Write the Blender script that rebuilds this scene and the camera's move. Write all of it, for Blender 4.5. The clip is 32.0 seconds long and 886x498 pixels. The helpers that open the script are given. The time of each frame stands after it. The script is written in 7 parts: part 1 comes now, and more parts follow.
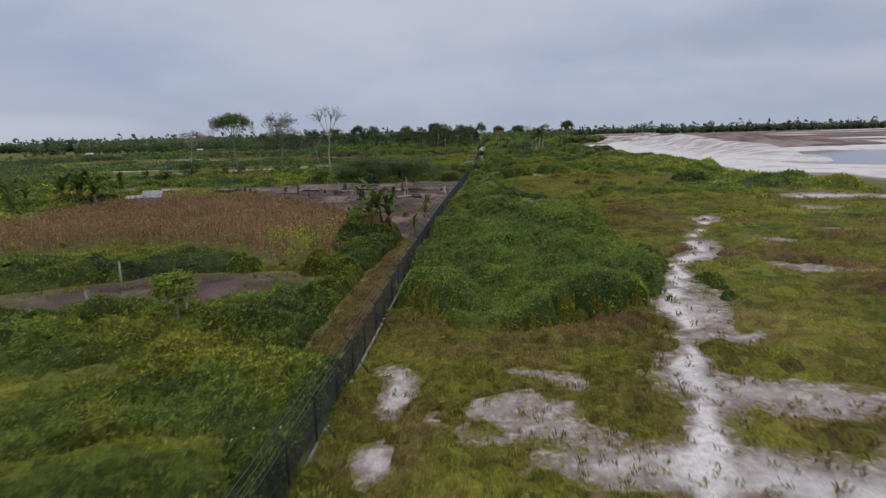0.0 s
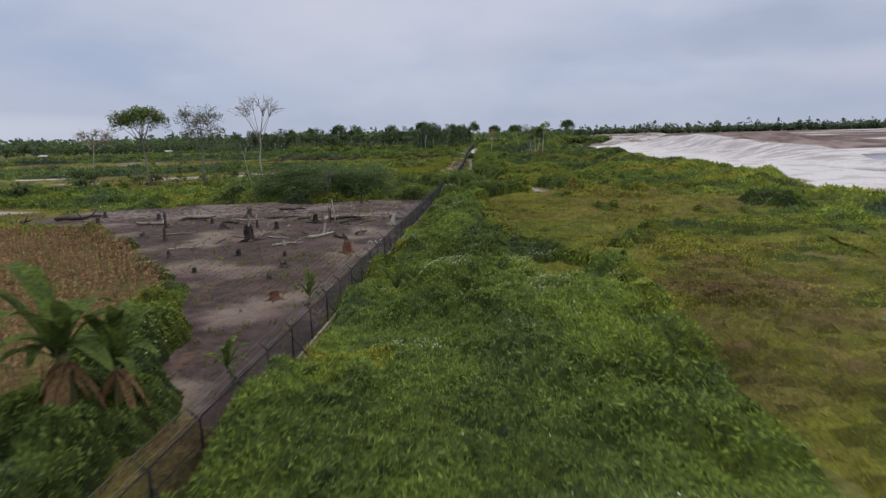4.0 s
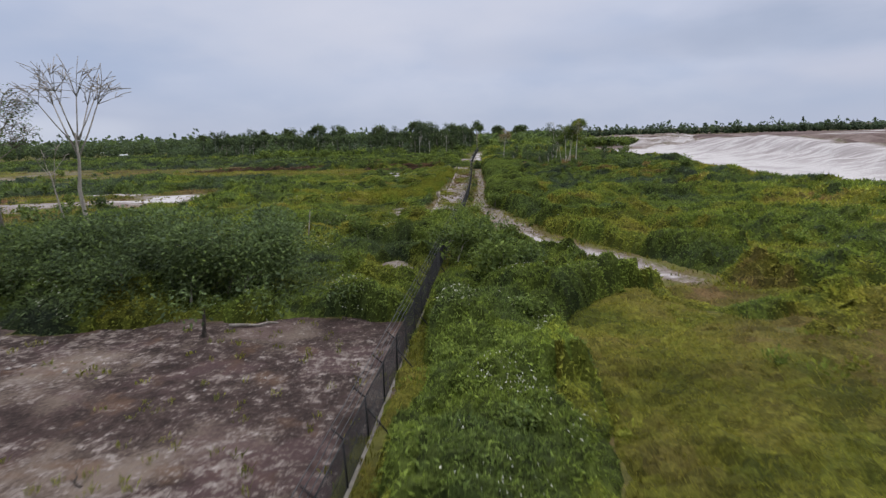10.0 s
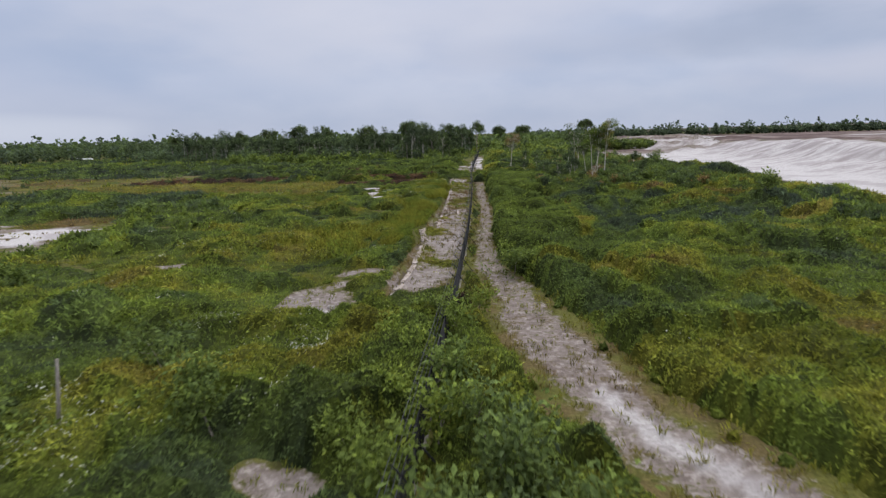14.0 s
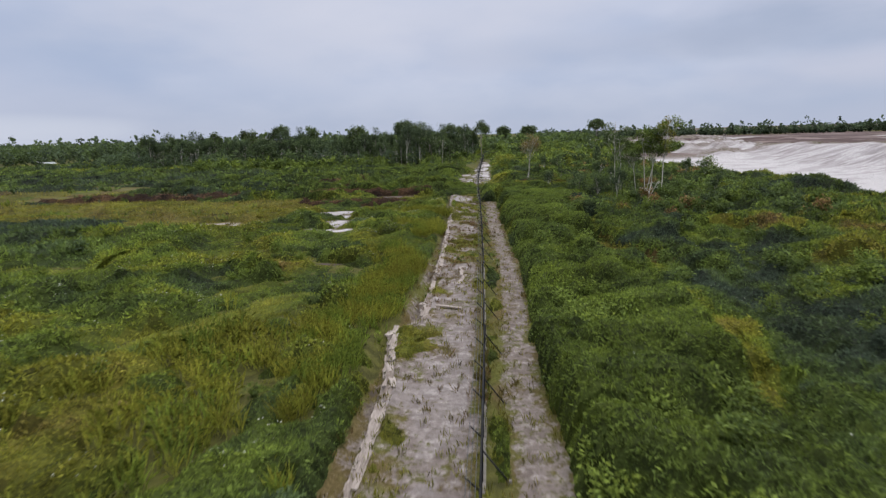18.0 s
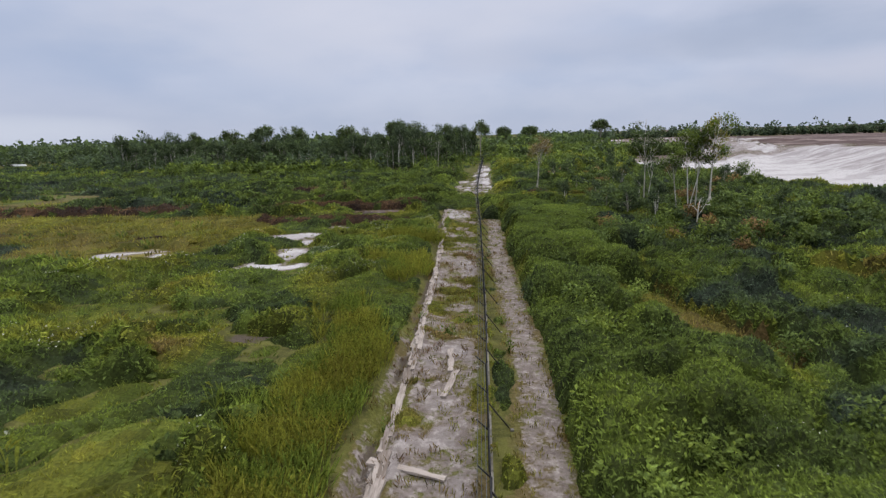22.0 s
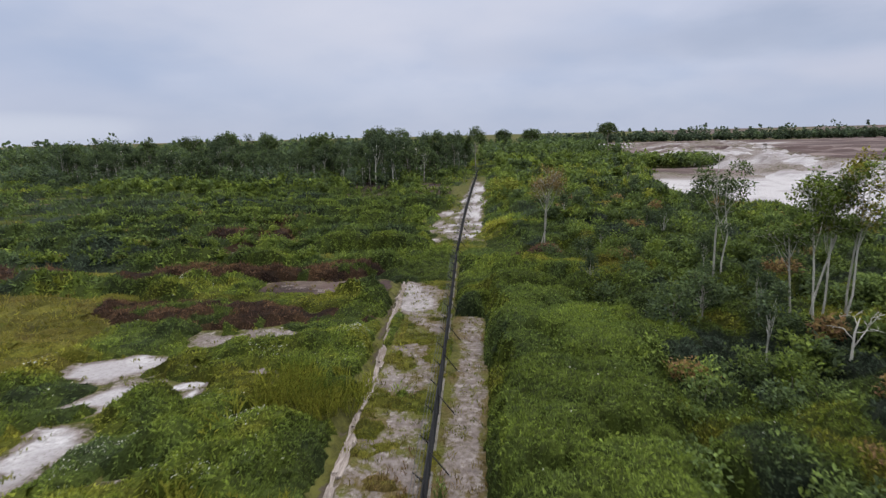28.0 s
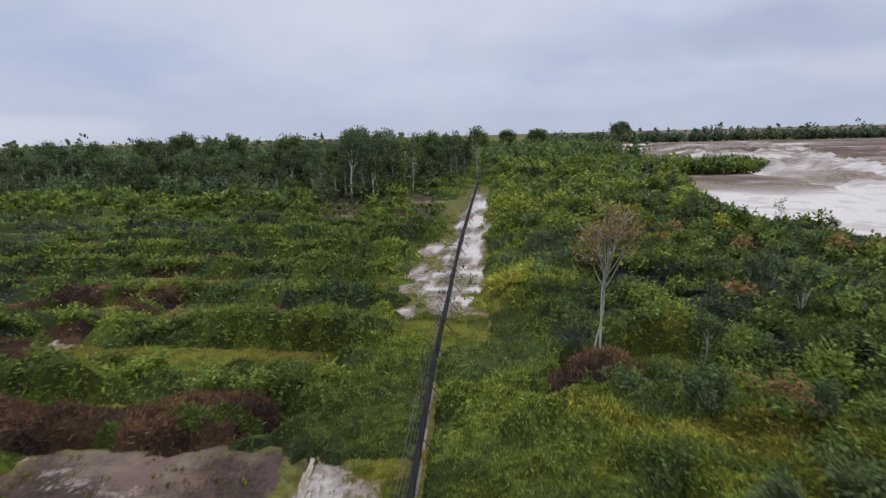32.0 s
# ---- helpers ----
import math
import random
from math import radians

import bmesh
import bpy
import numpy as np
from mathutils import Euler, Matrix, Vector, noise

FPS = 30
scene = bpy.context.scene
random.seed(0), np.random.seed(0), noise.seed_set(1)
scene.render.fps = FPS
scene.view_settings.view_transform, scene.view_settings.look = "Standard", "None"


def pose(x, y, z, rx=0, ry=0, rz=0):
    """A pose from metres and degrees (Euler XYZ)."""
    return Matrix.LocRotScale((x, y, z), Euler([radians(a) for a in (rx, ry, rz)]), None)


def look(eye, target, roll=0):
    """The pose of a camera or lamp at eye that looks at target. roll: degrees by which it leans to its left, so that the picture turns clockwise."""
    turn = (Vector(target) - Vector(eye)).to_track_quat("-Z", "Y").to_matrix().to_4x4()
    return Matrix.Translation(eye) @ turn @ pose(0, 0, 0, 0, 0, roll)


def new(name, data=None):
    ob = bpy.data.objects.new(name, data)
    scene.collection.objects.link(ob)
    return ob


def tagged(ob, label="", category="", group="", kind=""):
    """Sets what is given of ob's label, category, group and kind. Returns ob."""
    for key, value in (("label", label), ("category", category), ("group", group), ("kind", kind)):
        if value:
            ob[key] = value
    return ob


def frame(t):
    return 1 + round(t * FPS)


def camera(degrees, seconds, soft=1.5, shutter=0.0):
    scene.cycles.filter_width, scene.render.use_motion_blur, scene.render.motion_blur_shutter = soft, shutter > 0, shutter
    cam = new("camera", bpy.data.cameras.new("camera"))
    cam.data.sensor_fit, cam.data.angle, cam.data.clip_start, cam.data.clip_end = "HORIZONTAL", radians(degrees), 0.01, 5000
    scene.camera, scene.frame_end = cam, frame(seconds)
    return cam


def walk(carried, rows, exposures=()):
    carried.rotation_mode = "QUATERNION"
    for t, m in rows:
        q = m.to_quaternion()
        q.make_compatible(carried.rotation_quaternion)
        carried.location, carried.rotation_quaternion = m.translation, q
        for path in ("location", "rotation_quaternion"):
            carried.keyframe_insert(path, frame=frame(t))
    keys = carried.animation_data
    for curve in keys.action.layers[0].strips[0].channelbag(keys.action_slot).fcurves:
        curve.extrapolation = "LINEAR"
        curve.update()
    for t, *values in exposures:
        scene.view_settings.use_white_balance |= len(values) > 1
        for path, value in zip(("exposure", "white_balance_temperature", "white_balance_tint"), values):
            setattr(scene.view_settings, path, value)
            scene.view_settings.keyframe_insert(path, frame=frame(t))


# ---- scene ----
# ---------- camera ----------
cam = camera(74.0, 32.0, soft=1.35, shutter=0.5)
ROWS = [
    (0.0, 0.0, 0.0, 12.0, 78.74, 1.6, 4.94),
    (0.5, -0.09, 5.26, 11.9, 78.74, 1.59, 4.93),
    (1.0, 0.01, 11.02, 11.8, 78.75, 1.58, 4.87),
    (1.5, 0.46, 16.44, 11.73, 78.75, 1.57, 4.66),
    (2.0, 1.38, 22.36, 11.68, 78.77, 1.6, 4.57),
    (2.5, 2.11, 27.9, 11.63, 78.75, 1.57, 4.58),
    (3.0, 2.59, 33.87, 11.58, 78.76, 1.58, 4.62),
    (3.5, 2.75, 39.29, 11.53, 78.76, 1.59, 4.65),
    (5.5, 1.2, 61.93, 11.12, 78.82, 1.63, 5.17),
    (6.0, 0.31, 67.6, 11.02, 78.84, 1.55, 5.17),
    (6.5, -0.47, 72.94, 10.95, 78.84, 1.57, 5.16),
    (7.0, -1.26, 78.79, 10.92, 78.84, 1.56, 5.1),
    (7.5, -1.69, 84.27, 10.87, 78.85, 1.56, 4.88),
    (8.0, -1.72, 90.2, 11.07, 78.82, 1.63, 4.61),
    (8.5, -1.74, 95.44, 11.17, 78.83, 1.66, 4.61),
    (9.0, -1.87, 100.77, 11.58, 78.82, 1.67, 4.61),
    (9.5, -2.11, 105.54, 11.66, 78.84, 1.63, 4.61),
    (10.0, -2.43, 110.62, 11.63, 78.82, 1.66, 4.61),
    (10.5, -2.77, 115.3, 11.63, 78.83, 1.62, 4.62),
    (11.0, -3.14, 120.4, 11.71, 78.86, 1.65, 4.62),
    (11.5, -3.41, 125.17, 11.63, 78.85, 1.64, 4.61),
    (12.0, -3.61, 130.53, 11.53, 78.85, 1.63, 4.62),
    (12.5, -3.69, 135.6, 11.95, 78.82, 1.69, 4.45),
    (13.0, -3.76, 140.9, 12.47, 78.83, 1.65, 4.48),
    (13.5, -3.87, 145.77, 12.47, 78.83, 1.67, 4.48),
    (15.5, -4.46, 164.6, 12.51, 78.8, 1.66, 4.66),
    (16.0, -4.83, 169.68, 12.49, 78.83, 1.67, 4.65),
    (16.5, -5.19, 174.43, 12.66, 78.82, 1.68, 4.66),
    (17.0, -5.56, 179.52, 12.78, 78.82, 1.7, 4.67),
    (17.5, -5.92, 184.19, 12.86, 78.87, 1.67, 4.67),
    (18.0, -6.22, 189.3, 12.91, 78.85, 1.71, 4.68),
    (18.5, -6.48, 193.96, 12.86, 78.88, 1.68, 4.67),
    (19.0, -6.7, 198.76, 12.91, 78.87, 1.72, 4.63),
    (19.5, -6.8, 202.21, 12.96, 78.87, 1.73, 4.57),
    (20.0, -6.84, 204.8, 12.98, 78.88, 1.73, 4.52),
    (20.5, -6.83, 206.51, 12.98, 78.89, 1.72, 4.53),
    (21.0, -6.77, 208.02, 12.98, 78.89, 1.71, 4.55),
    (21.5, -6.78, 209.43, 12.96, 78.9, 1.68, 4.56),
    (22.0, -6.8, 211.25, 12.96, 78.91, 1.64, 4.58),
    (22.5, -6.84, 213.27, 12.98, 78.92, 1.65, 4.59),
    (23.0, -6.91, 215.86, 13.0, 78.93, 1.66, 4.62),
    (23.5, -6.99, 218.59, 13.05, 78.93, 1.65, 4.64),
    (24.0, -6.66, 221.82, 13.1, 78.94, 1.66, 4.5),
    (24.5, -6.23, 224.83, 13.15, 78.95, 1.66, 4.53),
    (26.5, -4.77, 236.82, 14.16, 78.9, 1.39, 4.66),
    (27.0, -4.73, 240.59, 15.4, 78.82, 1.48, 4.64),
    (27.5, -4.74, 244.18, 16.41, 78.82, 1.48, 4.66),
    (28.0, -4.74, 248.15, 16.65, 78.81, 1.46, 4.69),
    (28.5, -4.77, 251.9, 16.68, 78.82, 1.44, 4.76),
    (29.0, -4.8, 256.2, 16.65, 78.82, 1.47, 4.77),
    (29.5, -4.75, 260.45, 16.7, 78.82, 1.52, 4.81),
    (30.0, -4.78, 265.25, 16.95, 78.82, 1.55, 4.87),
    (30.5, -4.84, 269.89, 16.92, 78.83, 1.55, 4.91),
    (31.0, -4.95, 275.06, 16.9, 78.84, 1.52, 4.94),
    (31.5, -5.06, 279.93, 16.85, 78.82, 1.53, 4.94),
    (32.0, -5.14, 285.3, 16.8, 78.82, 1.52, 4.96),
]
walk(cam, [(t, pose(x, y, z, rx, ry, rz)) for t, x, y, z, rx, ry, rz in ROWS],
     exposures=((0.0, -0.14), (3.0, -0.04), (7.0, 0.08), (16.0, 0.10), (32.0, 0.14)))

# ---------- world and light: a thick grey-blue cloud cover ----------
world = bpy.data.worlds.new("overcast_sky")
scene.world = world
world.use_nodes = True
wt = world.node_tree
wt.nodes.clear()


def wnode(kind, **values):
    n = wt.nodes.new(kind)
    for k, v in values.items():
        n.inputs[k.replace("_", " ")].default_value = v
    return n


def wmath(op, a, b=None):
    n = wt.nodes.new("ShaderNodeMath")
    n.operation = op
    for i, v in enumerate((a, b)):
        if v is None:
            continue
        if isinstance(v, (int, float)):
            n.inputs[i].default_value = v
        else:
            wt.links.new(v, n.inputs[i])
    return n.outputs[0]


def wmix(fac, a, b):
    n = wt.nodes.new("ShaderNodeMix")
    n.data_type = "RGBA"
    for i, v in ((0, fac), (6, a), (7, b)):
        if isinstance(v, (int, float, tuple)):
            n.inputs[i].default_value = v
        else:
            wt.links.new(v, n.inputs[i])
    return n.outputs[2]


def wrange(v, a, b):
    n = wt.nodes.new("ShaderNodeMapRange")
    n.interpolation_type = "SMOOTHSTEP"
    wt.links.new(v, n.inputs[0])
    n.inputs[1].default_value, n.inputs[2].default_value = a, b
    return n.outputs[0]


direction = wt.nodes.new("ShaderNodeTexCoord")
axes = wt.nodes.new("ShaderNodeSeparateXYZ")
wt.links.new(direction.outputs["Generated"], axes.inputs[0])
up = wmath("MAXIMUM", axes.outputs[2], 0.0)
deck = wt.nodes.new("ShaderNodeCombineXYZ")


bearing = wmath("ARCTAN2", axes.outputs[0], axes.outputs[1])
wt.links.new(wmath("MULTIPLY", bearing, 1.5), deck.inputs[0])
wt.links.new(wmath("MULTIPLY", up, 4.2), deck.inputs[1])


def clouds(scale, detail, shift, stretch=1.0):
    m = wt.nodes.new("ShaderNodeMapping")
    m.inputs["Location"].default_value = shift
    m.inputs["Scale"].default_value = (stretch, 1.0, 1.0)
    wt.links.new(deck.outputs[0], m.inputs[0])
    n = wnode("ShaderNodeTexNoise", Scale=scale, Detail=detail, Roughness=0.5)
    wt.links.new(m.outputs[0], n.inputs["Vector"])
    return n.outputs["Fac"]


SUN_ELEVATION, SUN_TURN = radians(58), radians(35)
sky = wt.nodes.new("ShaderNodeTexSky")
sky.sky_type, sky.sun_disc = "NISHITA", False
sky.sun_elevation, sky.sun_rotation = SUN_ELEVATION, SUN_TURN
clear = wnode("ShaderNodeBackground", Strength=0.06)
wt.links.new(sky.outputs[0], clear.inputs[0])
broad = wrange(wmath("ADD", clouds(0.9, 3.0, (0.35, 0.2, 0.0)), wmath("MULTIPLY", axes.outputs[0], 0.05)), 0.38, 0.64)
fine = wrange(clouds(2.3, 6.0, (0.7, 5.2, 1.0)), 0.34, 0.70)
cover = wmix(broad, (0.37, 0.45, 0.63, 1), (0.55, 0.58, 0.71, 1))
cover = wmix(wmath("MULTIPLY", fine, 0.55), cover, (0.64, 0.665, 0.78, 1))
billow = wmath("MULTIPLY", wmath("SUBTRACT", clouds(3.4, 5.0, (2.1, 0.4, 3.0)), 0.5), 2.6)


def bank(cover, turn, height, wide, tall, amount, tone):
    """One soft bank of cloud: its bearing in degrees, its height as a sine, its reach, its tone."""
    a = wmath("MULTIPLY", wmath("SUBTRACT", bearing, radians(turn)), 1 / wide)
    h = wmath("MULTIPLY", wmath("SUBTRACT", up, height), 1 / tall)
    far = wmath("ADD", wmath("ADD", wmath("MULTIPLY", a, a), wmath("MULTIPLY", h, h)), billow)
    return wmix(wmath("MULTIPLY", wrange(far, 1.7, -0.5), amount), cover, (*tone, 1))


cover = bank(cover, -33, 0.10, 0.34, 0.09, 0.55, (0.36, 0.435, 0.61))
cover = bank(cover, -12, 0.17, 0.42, 0.08, 0.65, (0.62, 0.635, 0.735))
cover = bank(cover, 27, 0.135, 0.22, 0.05, 0.75, (0.30, 0.37, 0.52))
cover = bank(cover, 12, 0.12, 0.30, 0.03, 0.45, (0.43, 0.47, 0.60))
cover = bank(cover, 30, 0.07, 0.20, 0.03, 0.45, (0.56, 0.56, 0.66))
haze = wrange(up, 0.10, 0.0)
cover = wmix(wmath("MULTIPLY", haze, 0.55), cover, (0.43, 0.475, 0.60, 1))
cover = bank(cover, -41, 0.018, 0.16, 0.022, 0.7, (0.60, 0.64, 0.75))
zenith = wrange(up, 0.24, 0.8)
cover = wmix(zenith, cover, (1.42, 1.45, 1.50, 1))
deck_light = wnode("ShaderNodeBackground", Strength=1.0)
wt.links.new(cover, deck_light.inputs[0])
both = wnode("ShaderNodeMixShader", Fac=0.94)
wt.links.new(clear.outputs[0], both.inputs[1])
wt.links.new(deck_light.outputs[0], both.inputs[2])
wout = wt.nodes.new("ShaderNodeOutputWorld")
wt.links.new(both.outputs[0], wout.inputs[0])

sun_data = bpy.data.lights.new("sun", "SUN")
sun_data.energy, sun_data.angle, sun_data.color = 1.1, radians(22), (1.0, 0.97, 0.93)
sun = new("sun", sun_data)
sun.matrix_world = look((60 * math.sin(SUN_TURN), 60 * math.cos(SUN_TURN), 96), (0, 0, 0))

# ---------- materials ----------


def material(name, rough=0.85, spec=0.25):
    m = bpy.data.materials.new(name)
    m.use_nodes = True
    b = m.node_tree.nodes["Principled BSDF"]
    b.inputs["Roughness"].default_value = rough
    b.inputs["Specular IOR Level"].default_value = spec
    return m, m.node_tree, b


def nnode(nt, kind, **values):
    n = nt.nodes.new(kind)
    for k, v in values.items():
        n.inputs[k.replace("_", " ")].default_value = v
    return n


def coords(nt, stretch=(1, 1, 1), world_space=True):
    if world_space:
        n = nt.nodes.new("ShaderNodeNewGeometry")
        out = n.outputs["Position"]
    else:
        n = nt.nodes.new("ShaderNodeTexCoord")
        out = n.outputs["Object"]
    m = nt.nodes.new("ShaderNodeMapping")
    m.inputs["Scale"].default_value = stretch
    nt.links.new(out, m.inputs[0])
    return m.outputs[0]


def grain(nt, where, scale, detail=4.0, rough=0.55):
    n = nnode(nt, "ShaderNodeTexNoise", Scale=scale, Detail=detail, Roughness=rough)
    nt.links.new(where, n.inputs["Vector"])
    return n.outputs["Fac"]


def arith(nt, op, a, b=0.0, clamp=False):
    n = nt.nodes.new("ShaderNodeMath")
    n.operation, n.use_clamp = op, clamp
    for i, v in enumerate((a, b)):
        if isinstance(v, (int, float)):
            n.inputs[i].default_value = v
        else:
            nt.links.new(v, n.inputs[i])
    return n.outputs[0]


def blend(nt, fac, a, b, mode="MIX"):
    n = nt.nodes.new("ShaderNodeMix")
    n.data_type, n.blend_type = "RGBA", mode
    for i, v in ((0, fac), (6, a), (7, b)):
        if isinstance(v, (int, float)):
            n.inputs[i].default_value = v
        elif isinstance(v, tuple):
            n.inputs[i].default_value = (*v, 1)
        else:
            nt.links.new(v, n.inputs[i])
    return n.outputs[2]


def step(nt, v, a, b):
    n = nt.nodes.new("ShaderNodeMapRange")
    n.interpolation_type = "SMOOTHSTEP"
    nt.links.new(v, n.inputs[0])
    n.inputs[1].default_value, n.inputs[2].default_value = a, b
    return n.outputs[0]


def ramp(nt, v, stops):
    n = nt.nodes.new("ShaderNodeValToRGB")
    e = n.color_ramp.elements
    while len(e) < len(stops):
        e.new(0.5)
    for el, (p, c) in zip(e, stops):
        el.position, el.color = p, (*c, 1)
    nt.links.new(v, n.inputs[0])
    return n.outputs[0]


def attribute(nt, name, out="Fac"):
    n = nt.nodes.new("ShaderNodeAttribute")
    n.attribute_name = name
    return n.outputs[out]


def bump(nt, b, height, strength, distance):
    n = nnode(nt, "ShaderNodeBump", Strength=strength, Distance=distance)
    nt.links.new(height, n.inputs["Height"])
    nt.links.new(n.outputs[0], b.inputs["Normal"])


def simple(name, dark, light, scale=6.0, rough=0.85, relief=0.3, stretch=(1, 1, 1), metal=0.0, spec=0.25):
    """Two tones, mixed at two scales, with relief: wood, bark, cloth, steel, concrete."""
    m, nt, b = material(name, rough, spec)
    where = coords(nt, stretch, False)
    fine_grain, patches = grain(nt, where, scale, 6.0, 0.65), grain(nt, where, scale * 0.17, 2.0)
    info = nt.nodes.new("ShaderNodeObjectInfo")
    f = arith(nt, "ADD", arith(nt, "MULTIPLY", fine_grain, 0.6), arith(nt, "MULTIPLY", patches, 0.4))
    f = arith(nt, "ADD", f, arith(nt, "MULTIPLY", arith(nt, "SUBTRACT", info.outputs["Random"], 0.5), 0.25))
    nt.links.new(blend(nt, step(nt, f, 0.3, 0.7), dark, light), b.inputs["Base Color"])
    b.inputs["Metallic"].default_value = metal
    bump(nt, b, fine_grain, relief, 0.03)
    return m


def leaf_material():
    """Foliage: hue runs from blue-green through green and yellow to dead brown; tint is leaf tone with shading painted
    in, dark low and between leaves, light on top.
    """
    m, nt, b = material("foliage", 0.7, 0.07)
    hue, tint = attribute(nt, "hue"), attribute(nt, "tint")
    # lowest hues are greyed: distance haze mixed into the leaf colour
    base = ramp(nt, hue, [(0.0, (0.068, 0.092, 0.060)), (0.2, (0.098, 0.136, 0.040)), (0.4, (0.162, 0.210, 0.036)),
                          (0.6, (0.250, 0.245, 0.038)), (0.75, (0.215, 0.170, 0.050)), (0.88, (0.240, 0.138, 0.076)), (1.0, (0.078, 0.048, 0.036))])
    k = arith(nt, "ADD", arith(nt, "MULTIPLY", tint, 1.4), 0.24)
    patch = step(nt, grain(nt, coords(nt), 0.09, 3.0), 0.3, 0.7)
    k = arith(nt, "MULTIPLY", k, arith(nt, "ADD", arith(nt, "MULTIPLY", patch, 0.4), 0.8))
    leafy = grain(nt, coords(nt), 6.5, 3.0, 0.7)
    k = arith(nt, "MULTIPLY", k, arith(nt, "ADD", arith(nt, "MULTIPLY", step(nt, leafy, 0.32, 0.68), 0.75), 0.62))
    bump(nt, b, leafy, 0.7, 0.12)
    scaled = nt.nodes.new("ShaderNodeVectorMath")
    scaled.operation = "SCALE"
    nt.links.new(base, scaled.inputs[0])
    nt.links.new(k, scaled.inputs["Scale"])
    nt.links.new(scaled.outputs[0], b.inputs["Base Color"])
    through_leaf = nt.nodes.new("ShaderNodeBsdfTranslucent")
    nt.links.new(scaled.outputs[0], through_leaf.inputs[0])
    mix = nnode(nt, "ShaderNodeMixShader", Fac=0.27)
    nt.links.new(b.outputs[0], mix.inputs[1])
    nt.links.new(through_leaf.outputs[0], mix.inputs[2])
    nt.links.new(mix.outputs[0], nt.nodes["Material Output"].inputs[0])
    return m


def ground_material():
    """Litter and moss, dry grass, scorched peat, white quartz sand and pink-brown spoil, by the cover masks of the sheet."""
    m, nt, b = material("ground_cover", 0.95, 0.1)
    p = coords(nt)
    n_big, n_mid, n_fine = grain(nt, p, 0.12, 3.0), grain(nt, p, 0.9, 6.0, 0.65), grain(nt, p, 5.0, 6.0, 0.7)
    masks = nt.nodes.new("ShaderNodeSeparateColor")
    nt.links.new(attribute(nt, "cover_a", "Color"), masks.inputs[0])
    more = nt.nodes.new("ShaderNodeSeparateColor")
    nt.links.new(attribute(nt, "cover_b", "Color"), more.inputs[0])
    n_small = grain(nt, p, 2.3, 5.0, 0.62)
    jitter = arith(nt, "ADD", arith(nt, "MULTIPLY", arith(nt, "SUBTRACT", n_mid, 0.5), 1.3), arith(nt, "MULTIPLY", arith(nt, "SUBTRACT", n_fine, 0.5), 1.1))
    jitter = arith(nt, "ADD", jitter, arith(nt, "MULTIPLY", arith(nt, "SUBTRACT", n_small, 0.5), 1.1))

    def edge(v):
        return step(nt, arith(nt, "ADD", v, jitter), 0.36, 0.64)

    litter = blend(nt, step(nt, n_mid, 0.35, 0.65), (0.052, 0.050, 0.017), (0.118, 0.116, 0.031))
    litter = blend(nt, step(nt, n_fine, 0.5, 0.75), litter, (0.120, 0.122, 0.040))
    dry = blend(nt, step(nt, n_fine, 0.35, 0.7), (0.084, 0.063, 0.027), (0.160, 0.122, 0.056))
    olive = blend(nt, step(nt, n_fine, 0.35, 0.7), (0.072, 0.075, 0.019), (0.140, 0.136, 0.036))
    dry = blend(nt, step(nt, grain(nt, p, 0.28, 4.0, 0.6), 0.40, 0.60), dry, olive)
    colour = blend(nt, edge(more.outputs[0]), litter, dry)
    colour = blend(nt, edge(more.outputs[2]), colour, blend(nt, step(nt, n_mid, 0.3, 0.7), (0.125, 0.112, 0.026), (0.215, 0.180, 0.048)))
    peat = blend(nt, step(nt, n_mid, 0.32, 0.7), (0.024, 0.017, 0.016), (0.068, 0.046, 0.043))
    peat = blend(nt, step(nt, arith(nt, "ADD", n_big, arith(nt, "MULTIPLY", n_fine, 0.3)), 0.64, 0.82), peat, (0.160, 0.124, 0.103))
    peat = blend(nt, arith(nt, "MULTIPLY", step(nt, n_fine, 0.48, 0.70), 0.45), peat, (0.112, 0.083, 0.073))
    peat = blend(nt, arith(nt, "MULTIPLY", step(nt, n_small, 0.52, 0.66), 0.35), peat, (0.030, 0.022, 0.021))
    ember = step(nt, grain(nt, p, 0.33, 4.0), 0.56, 0.68)
    peat = blend(nt, arith(nt, "MULTIPLY", ember, 0.5), peat, (0.125, 0.075, 0.050))
    mauve = step(nt, grain(nt, p, 0.19, 5.0, 0.6), 0.50, 0.62)
    peat = blend(nt, arith(nt, "MULTIPLY", mauve, 0.55), peat, (0.086, 0.054, 0.056))
    colour = blend(nt, edge(masks.outputs[1]), colour, peat)
    spoil = blend(nt, step(nt, grain(nt, coords(nt, (0.7, 1.0, 2.0)), 0.07, 5.0), 0.36, 0.62), (0.095, 0.064, 0.060), (0.230, 0.180, 0.172))
    spoil = blend(nt, step(nt, grain(nt, coords(nt, (0.5, 1.0, 1.0)), 0.03, 4.0), 0.44, 0.56), spoil, (0.085, 0.058, 0.056))
    colour = blend(nt, edge(masks.outputs[2]), colour, spoil)
    streaks = step(nt, grain(nt, coords(nt, (0.12, 1.0, 0.3)), 0.55, 5.0), 0.42, 0.62)
    n_sand = grain(nt, p, 2.6, 8.0, 0.68)
    trodden = blend(nt, step(nt, n_sand, 0.22, 0.80), (0.112, 0.088, 0.078), (0.265, 0.222, 0.210))
    damp = step(nt, grain(nt, p, 0.42, 5.0, 0.62), 0.46, 0.60)
    trodden = blend(nt, arith(nt, "MULTIPLY", damp, 0.6), trodden, (0.125, 0.097, 0.086))
    trodden = blend(nt, arith(nt, "MULTIPLY", step(nt, grain(nt, p, 1.5, 6.0, 0.7), 0.48, 0.66), 0.6), trodden, (0.440, 0.395, 0.380))
